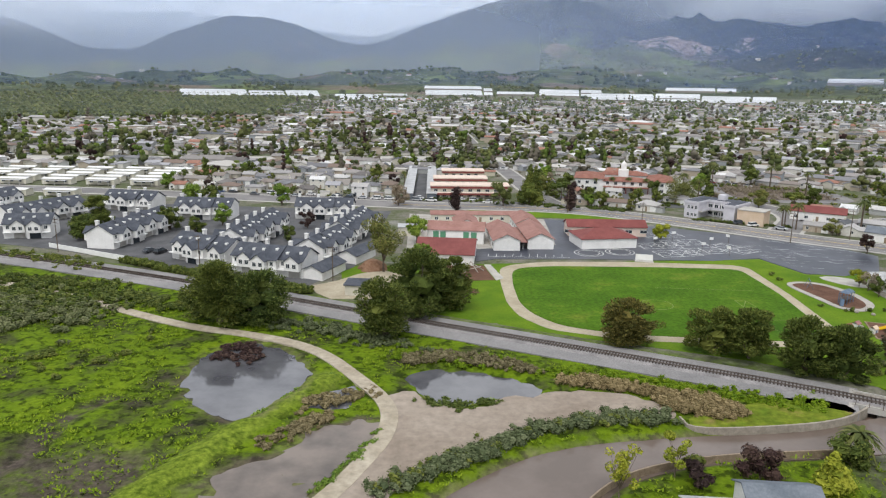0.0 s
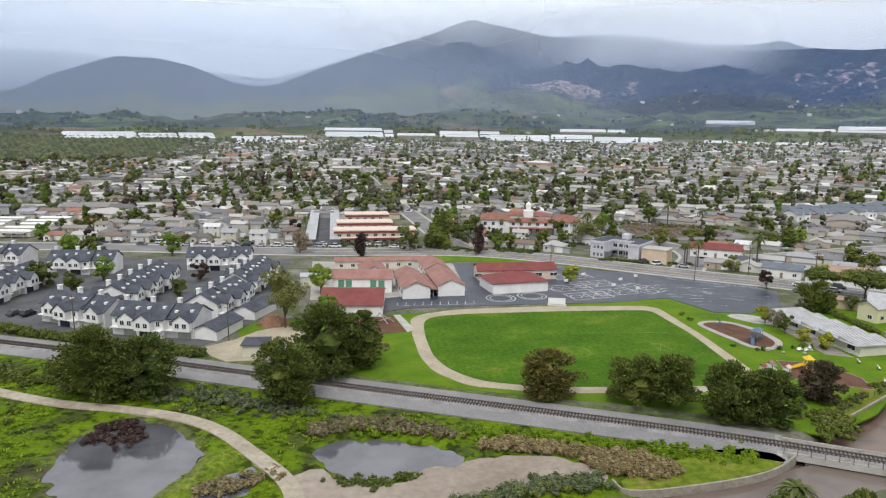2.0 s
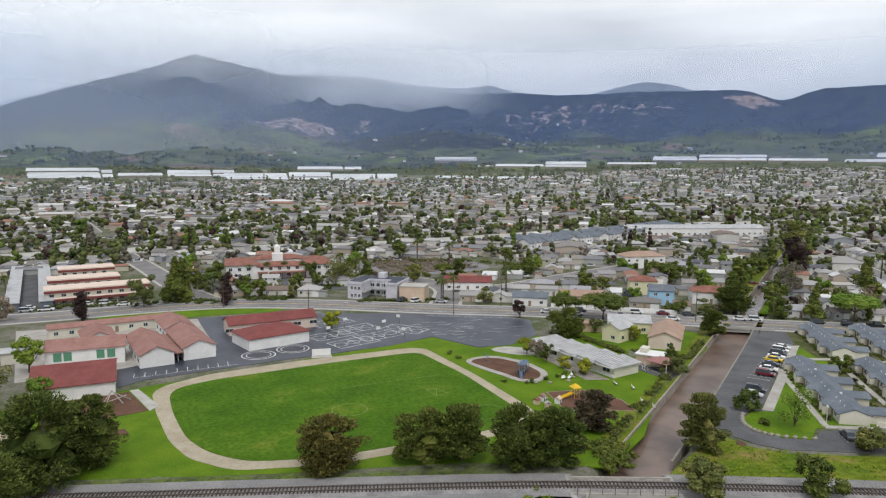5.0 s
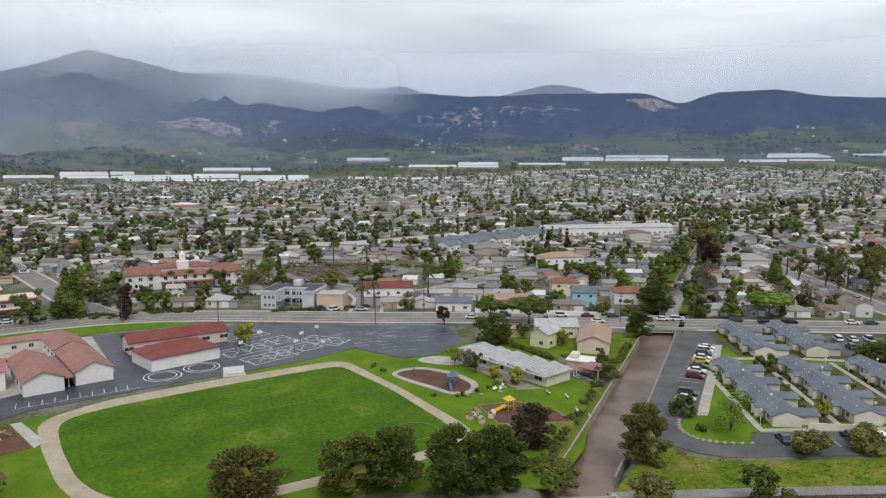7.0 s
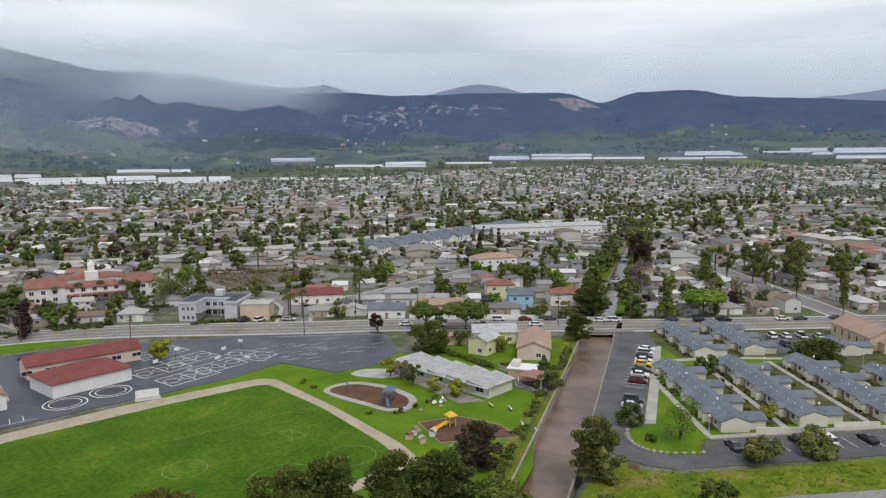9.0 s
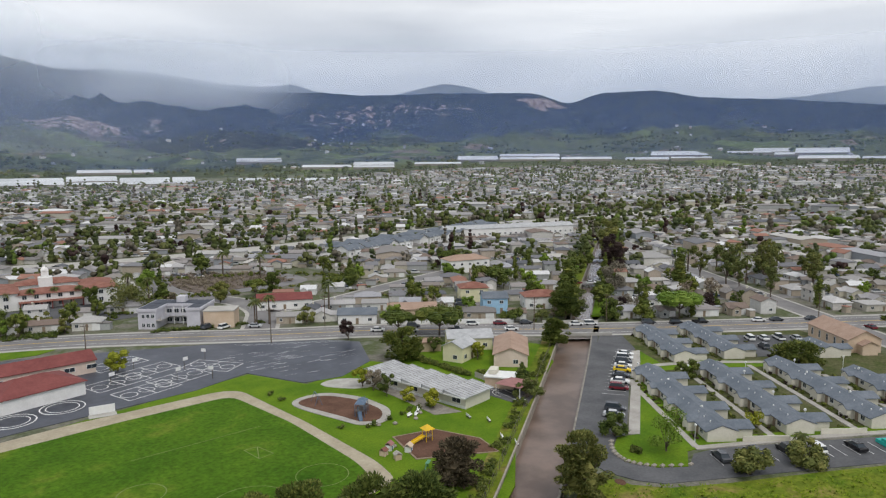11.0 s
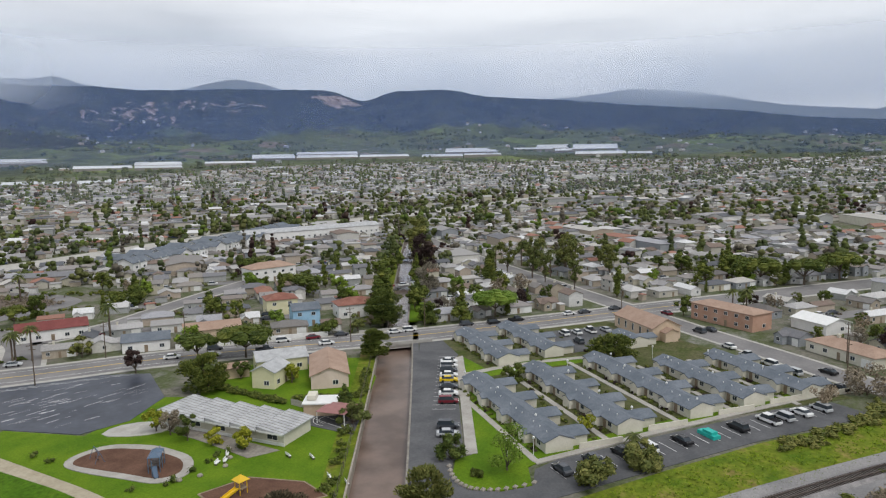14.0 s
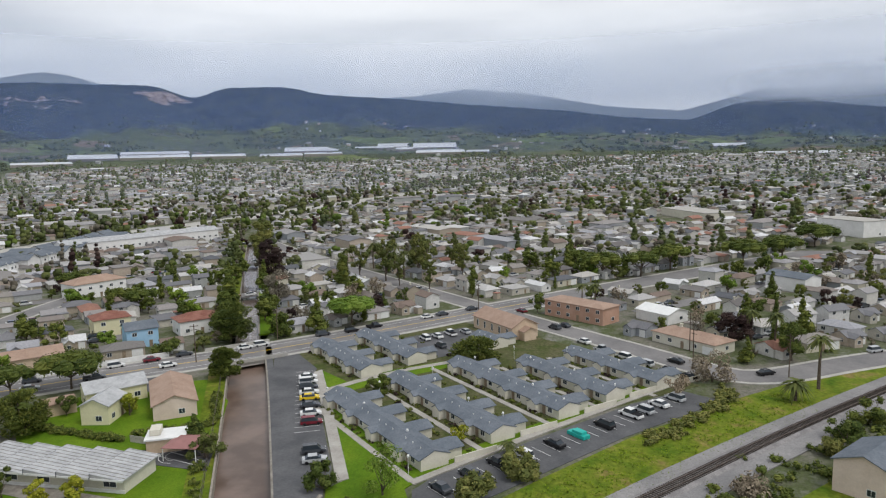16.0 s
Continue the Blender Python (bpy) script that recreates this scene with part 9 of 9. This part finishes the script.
def filled(poly, n, inset=0.4):
    """n points spread over an outline."""
    poly = np.array(poly, float)
    x, y = (rng.uniform(poly[:, i].min(), poly[:, i].max(), n * 8) for i in (0, 1))
    ok = inside_distance(poly, x, y) > inset
    return list(zip(x[ok], y[ok]))[:n]


scrub("reeds", filled([(-8, 126.6), (-8, 131.5), (0.9, 134.5), (9, 132.4), (17, 128), (20, 123), (15, 124), (8, 126.8), (0, 129)], 170), "leaf_brown", "brown reed bed along a pond", "reeds", 0.2, 1.4, 0.9, 60)
scrub("reeds", filled([(20, 119.6), (23, 122.6), (29.3, 121.8), (37.6, 118.4), (45.5, 116), (51, 112), (52, 106.6), (44.6, 106), (39, 107.8), (36, 114.6), (28, 117.4)], 300), "leaf_brown", "brown reed bed beside the dirt yard", "reeds", 0.2, 1.5, 1.0, 60)
scrub("shrubs", filled([(-45.6, 129), (-46, 137), (-40, 139.5), (-37, 137), (-34.5, 131), (-38.4, 123.5), (-41, 129)], 90), "leaf_purple", "dark flooded shrubs at the edge of the round pond", "shrubs", 0.2, 0.12, 0.75, 38, 0.3)
scrub("shrubs", strewn([(-8, 84), (0, 90.5), (7, 95.5), (18, 103), (28, 106), (37, 106)], 260, 0.9), "leaf_sage", "grey-green scrub along the creek bank", "scrub", 0.24, 1.5, 1.1)
scrub("shrubs", strewn([(-8, 84), (0, 90.5), (7, 95.5), (18, 103), (28, 106), (37, 106)], 60, 1.0), "leaf_mid", "green scrub along the creek bank", "scrub", 0.24, 1.4, 1.0)
scrub("shrubs", strewn([(-40, 151), (-28, 148), (-18, 142), (-8, 137)], 120, 2.2), "leaf_sage", "grey-green shrubs between track and railway", "scrub", 0.26, 1.2, 1.1)
scrub("shrubs", strewn([(-120, 182), (-95, 176), (-75, 166), (-55, 158)], 200, 3.2), "leaf_mid", "green shrubs between track and railway", "scrub", 0.3, 1.5, 1.3)
scrub("shrubs", strewn([(-150, 168), (-120, 165), (-95, 158), (-85, 150)], 240, 6), "leaf_sage", "grey coastal scrub beyond the marsh", "scrub", 0.3, 1.7, 1.5)
scrub("shrubs", strewn([(-130, 175), (-105, 166), (-85, 158)], 160, 5), "leaf_mid", "green coastal scrub beyond the marsh", "scrub", 0.3, 1.8, 1.5)
scrub("shrubs", strewn([(-24, 108), (-20, 112), (-14, 114)], 60, 1.4), "leaf_brown", "low brown saltmarsh scrub in a puddle", "scrub", 0.2, 0.5, 0.8)
scrub("shrubs", strewn([(-22, 103), (-18, 105)], 40, 0.9), "leaf_brown", "low brown scrub by the mud", "scrub", 0.2, 0.9, 0.9)
scrub("shrubs", strewn([(-3, 111.5), (3, 110), (9, 112)], 46, 0.7), "leaf_mid", "green herbs at a pond's edge", "scrub", 0.22, 0.8, 0.7)
scrub("shrubs", strewn([(-10, 133), (5, 130), (30, 124), (55, 114), (66, 112)], 170, 1.6), "leaf_grass", "green herbs below the railway", "scrub", 0.24, 0.8, 0.9)
scrub("hedge", strewn([(-94, 201.5), (-68, 187.5), (-42, 176.5), (-35, 173.5)], 420, 0.6), "leaf_mid", "thick green hedge below the townhouses", "hedge", 0.24, 2.3, 1.1)
scrub("shrubs", strewn(offset_line(chan_mid[chan_mid[:, 0] < 150], 8), 46, 0.6), "leaf_mid", "creepers and shrubs along the channel fence", "scrub", 0.24, 1.4, 0.8)
scrub("shrubs", strewn([(84, 118), (90, 122), (86, 126)], 60, 2.0), "leaf_mid", "shrubs under the trees by the railway bridge", "scrub", 0.26, 1.2, 1.1)
scrub("shrubs", strewn([(162, 73), (170, 67), (186, 58), (197, 55)], 80, 1.2), "leaf_olive", "scrub between car park and grass bank", "scrub", 0.26, 1.4, 1.1)
scrub("shrubs", strewn([(52, 338), (66, 325), (95, 312), (112, 322), (122, 340)], 90, 3.0), "leaf_mid", "green planting round the mission-style building", "shrubs", 0.3, 1.6, 1.3, 30)
scrub("shrubs", strewn([(-20, 322), (10, 317), (40, 309), (62, 302), (84, 296)], 110, 2.0), "leaf_mid", "green shrubs along the main road", "shrubs", 0.3, 1.4, 1.2, 30)
scrub("hedge", strewn([(100, 280), (118, 272), (134, 266)], 60, 0.5), "leaf_dark", "dark hedge before the motel", "hedge", 0.26, 1.3, 0.9, 34)
scrub("shrubs", strewn([(146, 340), (180, 337), (184, 350), (150, 356), (155, 370), (182, 368), (165, 386)], 420, 4.5), "leaf_bare", "rows of bare stakes and twigs in a planting yard", "shrubs", 0.3, 1.8, 0.8, 16)
scrub("shrubs", strewn([(128, 336), (150, 322), (196, 312), (212, 330), (196, 356), (146, 376)], 120, 2.0), "leaf_mid", "green planting round the fenced yard", "shrubs", 0.3, 2.2, 1.5, 30)
scrub("shrubs", strewn([(112, 78), (130, 65), (150, 51), (170, 37), (186, 24), (205, 6)], 150, 3.0), "leaf_mid", "green scrub south of the railway", "scrub", 0.26, 1.5, 1.2)
# Garden shrubs along the cottage rows.
beds = []
for x, y, n in rows:
    for k in range(n * 4):
        d = 1.5 + 2.6 * k + rng.normal(0, 0.4)
        beds.append((x + AX * d - 4.5 * AY, y + AY * d + 4.5 * AX))
        if rng.random() < 0.7:
            beds.append((x + AX * (d + 2) + 6.2 * AY + rng.normal(0, 0.8), y + AY * (d + 2) - 6.2 * AX + rng.normal(0, 0.8)))
        if rng.random() < 0.6:
            beds.append((x + AX * d + 9.5 * AY + rng.normal(0, 1), y + AY * d - 9.5 * AX + rng.normal(0, 1)))
scrub("shrubs", beds, "leaf_mid", "low green shrubs in cottage flower beds", "shrubs", 0.22, 0.9, 0.7, 30)
scrub("shrubs", beds[::4], "leaf_purple", "dark reddish shrubs in cottage flower beds", "shrubs", 0.22, 1.1, 0.8, 30)

scrub("hedge", strewn([(140.3, 196), (139.6, 185), (139.2, 174.5)], 90, 0.35), "leaf_dark", "dark clipped hedge behind the preschool", "hedge", 0.24, 1.5, 0.9)
scrub("hedge", strewn([(142.5, 173.6), (147, 167), (151.2, 161), (160, 166.5), (168, 171.6)], 130, 0.3), "leaf_dark", "dark clipped hedge round a back lawn", "hedge", 0.24, 1.4, 0.8)
scrub("shrubs", [(98.8, 164.5), (100.5, 164.3), (104.7, 164.4), (108.9, 165), (111.4, 165.8), (113.4, 165.2), (116, 164.6), (94.5, 168.4), (95, 191.8), (95.2, 197.2)], "leaf_mid", "small round bushes by the play area", "shrubs", 0.2, 1.1, 0.9, 60)
scrub("shrubs", strewn([(-150, 214), (-126, 207), (-100, 196)], 130, 2.0), "leaf_mid", "green shrubs between railway and white wall", "scrub", 0.26, 1.3, 1.1)
scrub("shrubs", strewn([(-17, 84), (-14, 89.5), (-11.7, 94.7), (-9.4, 101.5)], 46, 0.35), "leaf_light", "green weeds between track and mud", "scrub", 0.18, 0.35, 0.55, 30)
scrub("shrubs", strewn(DYKE, 220, 0.8), "leaf_light", "lush green growth along a low bank", "scrub", 0.2, 0.45, 0.75, 26)
scrub("shrubs", strewn([(-27, 96), (-23, 101), (-20.5, 103)], 46, 0.8), "leaf_brown", "dark brown scrub between bank and mud", "scrub", 0.2, 0.7, 0.8)
scrub("shrubs", strewn([(-118, 150), (-95, 138), (-82, 124), (-70, 130), (-60, 146)], 40, 5), "leaf_mid", "scattered green marsh shrubs", "scrub", 0.24, 0.9, 1.1)

# Hedges and shrubs in the gardens of the town, and sheds behind the houses.
x, y = rng.uniform(-260, 560, 9000), rng.uniform(-40, 520, 9000)
ok = clear_of_all(x, y, 1.0) & (np.hypot(x - 14, y - 50) < 520) & (reach(x, y) < 0.9)
spots = [(a, b) for a, b in zip(x[ok], y[ok]) if np.min(np.hypot(near_house[:, 0] - a, near_house[:, 1] - b)) > 4.6]
for leaf, says, k in (("leaf_mid", "green garden shrubs among the houses", 0), ("soft_olive", "olive garden shrubs among the houses", 1), ("soft_bare", "brown garden shrubs among the houses", 2)):
    scrub("garden_shrubs", spots[k:2100:3], leaf, says, "shrubs", 0.42, 1.3, 1.3, 9)
sheds = Geo()
for a, b in spots[2100:2700]:
    m = place(a, b, (-39 if a > 40 else -7) + float(rng.normal(0, 4)), float(gz(a, b)))
    w, d, h = rng.uniform(2, 4.5), rng.uniform(2, 3.5), rng.uniform(1.9, 2.5)
    sheds.box(-w / 2, -d / 2, -0.3, w / 2, d / 2, h, 0, m)
    sheds.box(-w / 2 - 0.2, -d / 2 - 0.2, h, w / 2 + 0.2, d / 2 + 0.2, h + 0.15, 1, m)
tagged(part("garden_sheds", sheds, [M["far_wall"], M["far_roof"]]), "small sheds and lean-tos behind the town houses", "sheds", "", "stuff")

# Marsh herbs: tufts over the green flats.
x, y = rng.uniform(-130, 75, 16000), rng.uniform(40, 175, 16000)
patch = np.array([noise.noise((a * 0.09, b * 0.09, 2.0)) for a, b in zip(x, y)])
ok = (y < np.interp(x, RAIL[:, 0], RAIL[:, 1]) - 8) & (line_distance(DIRT_WAY, x, y) > 2.4) & (patch > -0.1)
for q in (CREEK, POND_A, POND_B, POND_C, MUD, PLAZA):
    ok &= inside_distance(q, x, y) < -0.6
tufts = list(zip(x[ok], y[ok]))[:5200]
bx, by = rng.uniform(84, 215, 9000), rng.uniform(0, 118, 9000)
ok = inside_distance([(86, 104), (90, 110), (113, 117), (117, 109), (127, 99), (143, 89), (164, 75.5), (190, 55), (204, 41), (186, 36), (170, 50), (140, 72), (112, 92)], bx, by) > 0.3
bank_tufts = list(zip(bx[ok], by[ok]))[:1600]
tufts += bank_tufts
vs = []
for x, y in tufts:
    n = 6
    a = rng.uniform(0, math.tau, n)
    q = rng.uniform(0.1, 0.7, n)
    h = rng.uniform(0.15, 0.42, n)
    b = np.stack([x + q * np.cos(a), y + q * np.sin(a), np.full(n, 0.0)], 1)
    tip = b + np.stack([0.32 * np.cos(a), 0.32 * np.sin(a), h * 0.75], 1)
    s = np.stack([-np.sin(a), np.cos(a), 0 * a], 1) * 0.11
    vs.append(np.stack([b - s, b + s, tip + s * 0.8, tip - s * 0.8], 1).reshape(-1, 3))
vs = np.vstack(vs)
tagged(new("grass", big_mesh("grass", vs, np.arange(len(vs)).reshape(-1, 4), [M["leaf_grass"]])), "bright green low marsh herbs", "grass", "", "stuff")


# ---- woods and orchards on the far slopes ----
WOODS = {"leaf_town": ([], [], [0], "dark clumps of woodland on the foothills"), "leaf_far": ([], [], [0], "mixed green trees on the foothills"), "soft_olive": ([], [], [0], "pale olive trees on the foothills")}
for _ in range(6000):
    a, r = rng.uniform(-38, 112), rng.uniform(1250, 2700)
    x, y = 20 + r * math.sin(radians(a)), 60 + r * math.cos(radians(a))
    if reach(np.array(x), np.array(y)) < 1.02 or noise.noise((x * 0.004, y * 0.004, 3.0)) + 0.5 * noise.noise((x * 0.013, y * 0.013, 5.0)) < 0.0:
        continue
    if any(abs(a - g_a) < math.degrees(g_w / g_r) / 2 + 0.1 and -60 < r - g_r < 36 for g_a, g_r, g_w in GLASS_SITES):
        continue
    z = hill_height(a, r)
    leaf = str(rng.choice(["leaf_town", "leaf_far", "soft_olive"], p=[0.55, 0.27, 0.18]))
    c = [(x + rng.normal(0, 6), y + rng.normal(0, 6), z + rng.uniform(1, 4)) for _ in range(2)]
    q = [rng.uniform(2.6, 6.0) for _ in c]
    v, f = core(rng, c, q, 1.0, 4)
    v3, f3 = leaf_cloud(rng, c, q, 9, 2.2)
    W = WOODS[leaf]
    W[0].extend([v, v3])
    W[1].extend([f + W[2][0], f3 + W[2][0] + len(v)])
    W[2][0] += len(v) + len(v3)
for leaf, (vs, fs, _, says) in WOODS.items():
    tagged(new("far_woods", big_mesh("far_woods", np.vstack(vs), np.vstack(fs), [M[leaf]])), says, "woods", "", "stuff")
# Farmsteads and villas on the foothills.
farms = Geo()
for _ in range(300):
    a, r = rng.uniform(-30, 106), rng.uniform(1560, 2700)
    x, y = 20 + r * math.sin(radians(a)), 60 + r * math.cos(radians(a))
    if noise.noise((x * 0.003, y * 0.003, 8.0)) < 0.08:
        continue
    w, d, h = rng.uniform(7, 15), rng.uniform(6, 9), rng.uniform(2.2, 4)
    m = place(x, y, float(rng.uniform(0, 360)), hill_height(a, r) - 0.5)
    g, ro = Geo().gable_walls(-w / 2, -d / 2, w / 2, d / 2, -5, h, 2.0), Geo().gable(-w / 2, -d / 2, w / 2, d / 2, h + 0.1, 2.0)
    farms.add([m @ Vector(p) for p in g.v], g.f, 0)
    farms.add([m @ Vector(p) for p in ro.v], ro.f, 1)
tagged(part("distant_farms", farms, [M["far_wall"], M["far_roof"]]), "scattered pale farmhouses on the foothills", "houses", "", "stuff")
vs, fs, o = [], [], 0
for i in range(60):
    for j in range(46):
        a, r = -38 + 25.5 * i / 59 + rng.normal(0, 0.06), 850 + 620 * j / 45 + rng.normal(0, 3)
        x, y = 20 + r * math.sin(radians(a)), 60 + r * math.cos(radians(a))
        v, f = core(rng, [(x, y, float(gz(x, y)) + 1.6)], [rng.uniform(3.2, 4.6)], 1.0, 4)
        vs.append(v)
        fs.append(f + o)
        o += len(v)
tagged(new("orchard", big_mesh("orchard", np.vstack(vs), np.vstack(fs), [M["leaf_olive"]])), "wide flat orchard of low olive-green trees", "orchard", "", "stuff")


# ---- low cloud and mist over the hills, and sheets that stand for haze ----
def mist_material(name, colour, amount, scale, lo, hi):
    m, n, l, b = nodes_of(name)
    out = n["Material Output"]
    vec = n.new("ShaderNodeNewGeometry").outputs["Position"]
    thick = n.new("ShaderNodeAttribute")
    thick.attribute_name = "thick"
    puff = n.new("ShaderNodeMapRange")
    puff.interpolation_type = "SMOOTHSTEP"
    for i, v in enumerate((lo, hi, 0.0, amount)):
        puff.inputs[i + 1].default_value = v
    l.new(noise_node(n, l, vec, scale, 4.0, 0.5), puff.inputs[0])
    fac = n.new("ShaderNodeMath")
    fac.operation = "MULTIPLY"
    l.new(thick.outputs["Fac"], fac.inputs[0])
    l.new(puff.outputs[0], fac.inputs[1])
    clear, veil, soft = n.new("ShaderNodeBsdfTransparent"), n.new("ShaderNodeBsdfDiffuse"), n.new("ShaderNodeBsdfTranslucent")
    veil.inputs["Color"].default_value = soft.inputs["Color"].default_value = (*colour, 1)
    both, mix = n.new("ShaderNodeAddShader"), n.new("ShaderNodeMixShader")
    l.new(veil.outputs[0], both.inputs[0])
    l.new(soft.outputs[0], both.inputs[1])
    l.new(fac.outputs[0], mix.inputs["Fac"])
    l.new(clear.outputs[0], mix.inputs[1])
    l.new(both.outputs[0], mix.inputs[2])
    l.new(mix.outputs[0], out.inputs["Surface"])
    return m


def mist_bank(label, r, z0, z1, a0, a1, material, fade=4.0):
    """A thin curved sheet of haze or cloud that thins out towards its edges."""
    az, zs = np.linspace(a0, a1, 64), np.linspace(z0, z1, 13)
    v = np.array([(20 + r * math.sin(radians(a)), 60 + r * math.cos(radians(a)), z) for a in az for z in zs])
    q = (np.arange(63)[:, None] * 13 + np.arange(12)[None]).ravel()
    me = big_mesh("mist", v, np.stack([q, q + 13, q + 14, q + 1], 1), [material], smooth=True)
    ends = smooth(0, fade, az - a0) * smooth(0, fade, a1 - az)
    rim = smooth(0, 0.45, (zs - z0) / (z1 - z0)) * smooth(0, 0.35, (z1 - zs) / (z1 - z0))
    me.attributes.new("thick", "FLOAT", "POINT").data.foreach_set("value", (ends[:, None] * rim[None]).astype(np.float32).ravel())
    tagged(new("mist", me), label, "mist", "", "structure")


def veil(label, material, r, e0, e1, a0, a1, fade=7.0):
    """A sheet of mist by its distance, its lower and upper height angle and its directions."""
    mist_bank(label, r, 54 + r * math.tan(radians(e0)), 54 + r * math.tan(radians(e1)), a0, a1, material, fade)


# Added sheets imitate aerial haze: blue and pale tints laid over the distance.
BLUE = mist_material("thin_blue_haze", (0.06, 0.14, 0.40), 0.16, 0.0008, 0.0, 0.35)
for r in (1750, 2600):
    veil("thin blue sheet imitating haze before the mountains", BLUE, r, -12, 12, -75, 145, 8)
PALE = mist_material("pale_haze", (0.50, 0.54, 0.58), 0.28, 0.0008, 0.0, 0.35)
veil("pale sheet imitating haze over the western hills", PALE, 2150, -12, 12, -75, 34, 36)
veil("faint grey sheet imitating haze over the valley town", mist_material("valley_haze", (0.44, 0.49, 0.54), 0.08, 0.0008, 0.0, 0.35), 820, -14, 12, -75, 145, 8)
veil("pale sheet imitating haze between the ranges", mist_material("far_haze", (0.48, 0.54, 0.62), 0.45, 0.0008, 0.0, 0.35), 3640, -12, 13, -75, 145, 8)
CLOUD = mist_material("low_cloud", (0.63, 0.65, 0.67), 0.9, 0.0011, 0.18, 0.52)
THIN = mist_material("thin_cloud", (0.60, 0.63, 0.66), 0.6, 0.0013, 0.2, 0.6)
for label, r, e0, e1, a0, a1, coat in (
        ("low cloud covering the western ridge", 3660, 1.6, 11.0, -66, 6, CLOUD), ("low cloud on the far western hill", 3000, 1.8, 9.0, -64, -22, CLOUD),
        ("cloud cap on the highest peak", 3200, 4.2, 13.0, -6, 19, THIN), ("grey veil hanging from the middle ridge", 3000, 2.2, 10.0, 11, 36, THIN),
        ("cloud behind the middle ridge", 3900, 4.2, 8.0, 52, 70, THIN), ("cloud cap on an eastern hill", 3900, 3.4, 7.5, 68, 90, CLOUD), ("cloud cap on the far eastern hill", 3300, 2.7, 6.0, 92, 125, CLOUD)):
    veil(label, coat, r, e0, e1, a0, a1, 9)
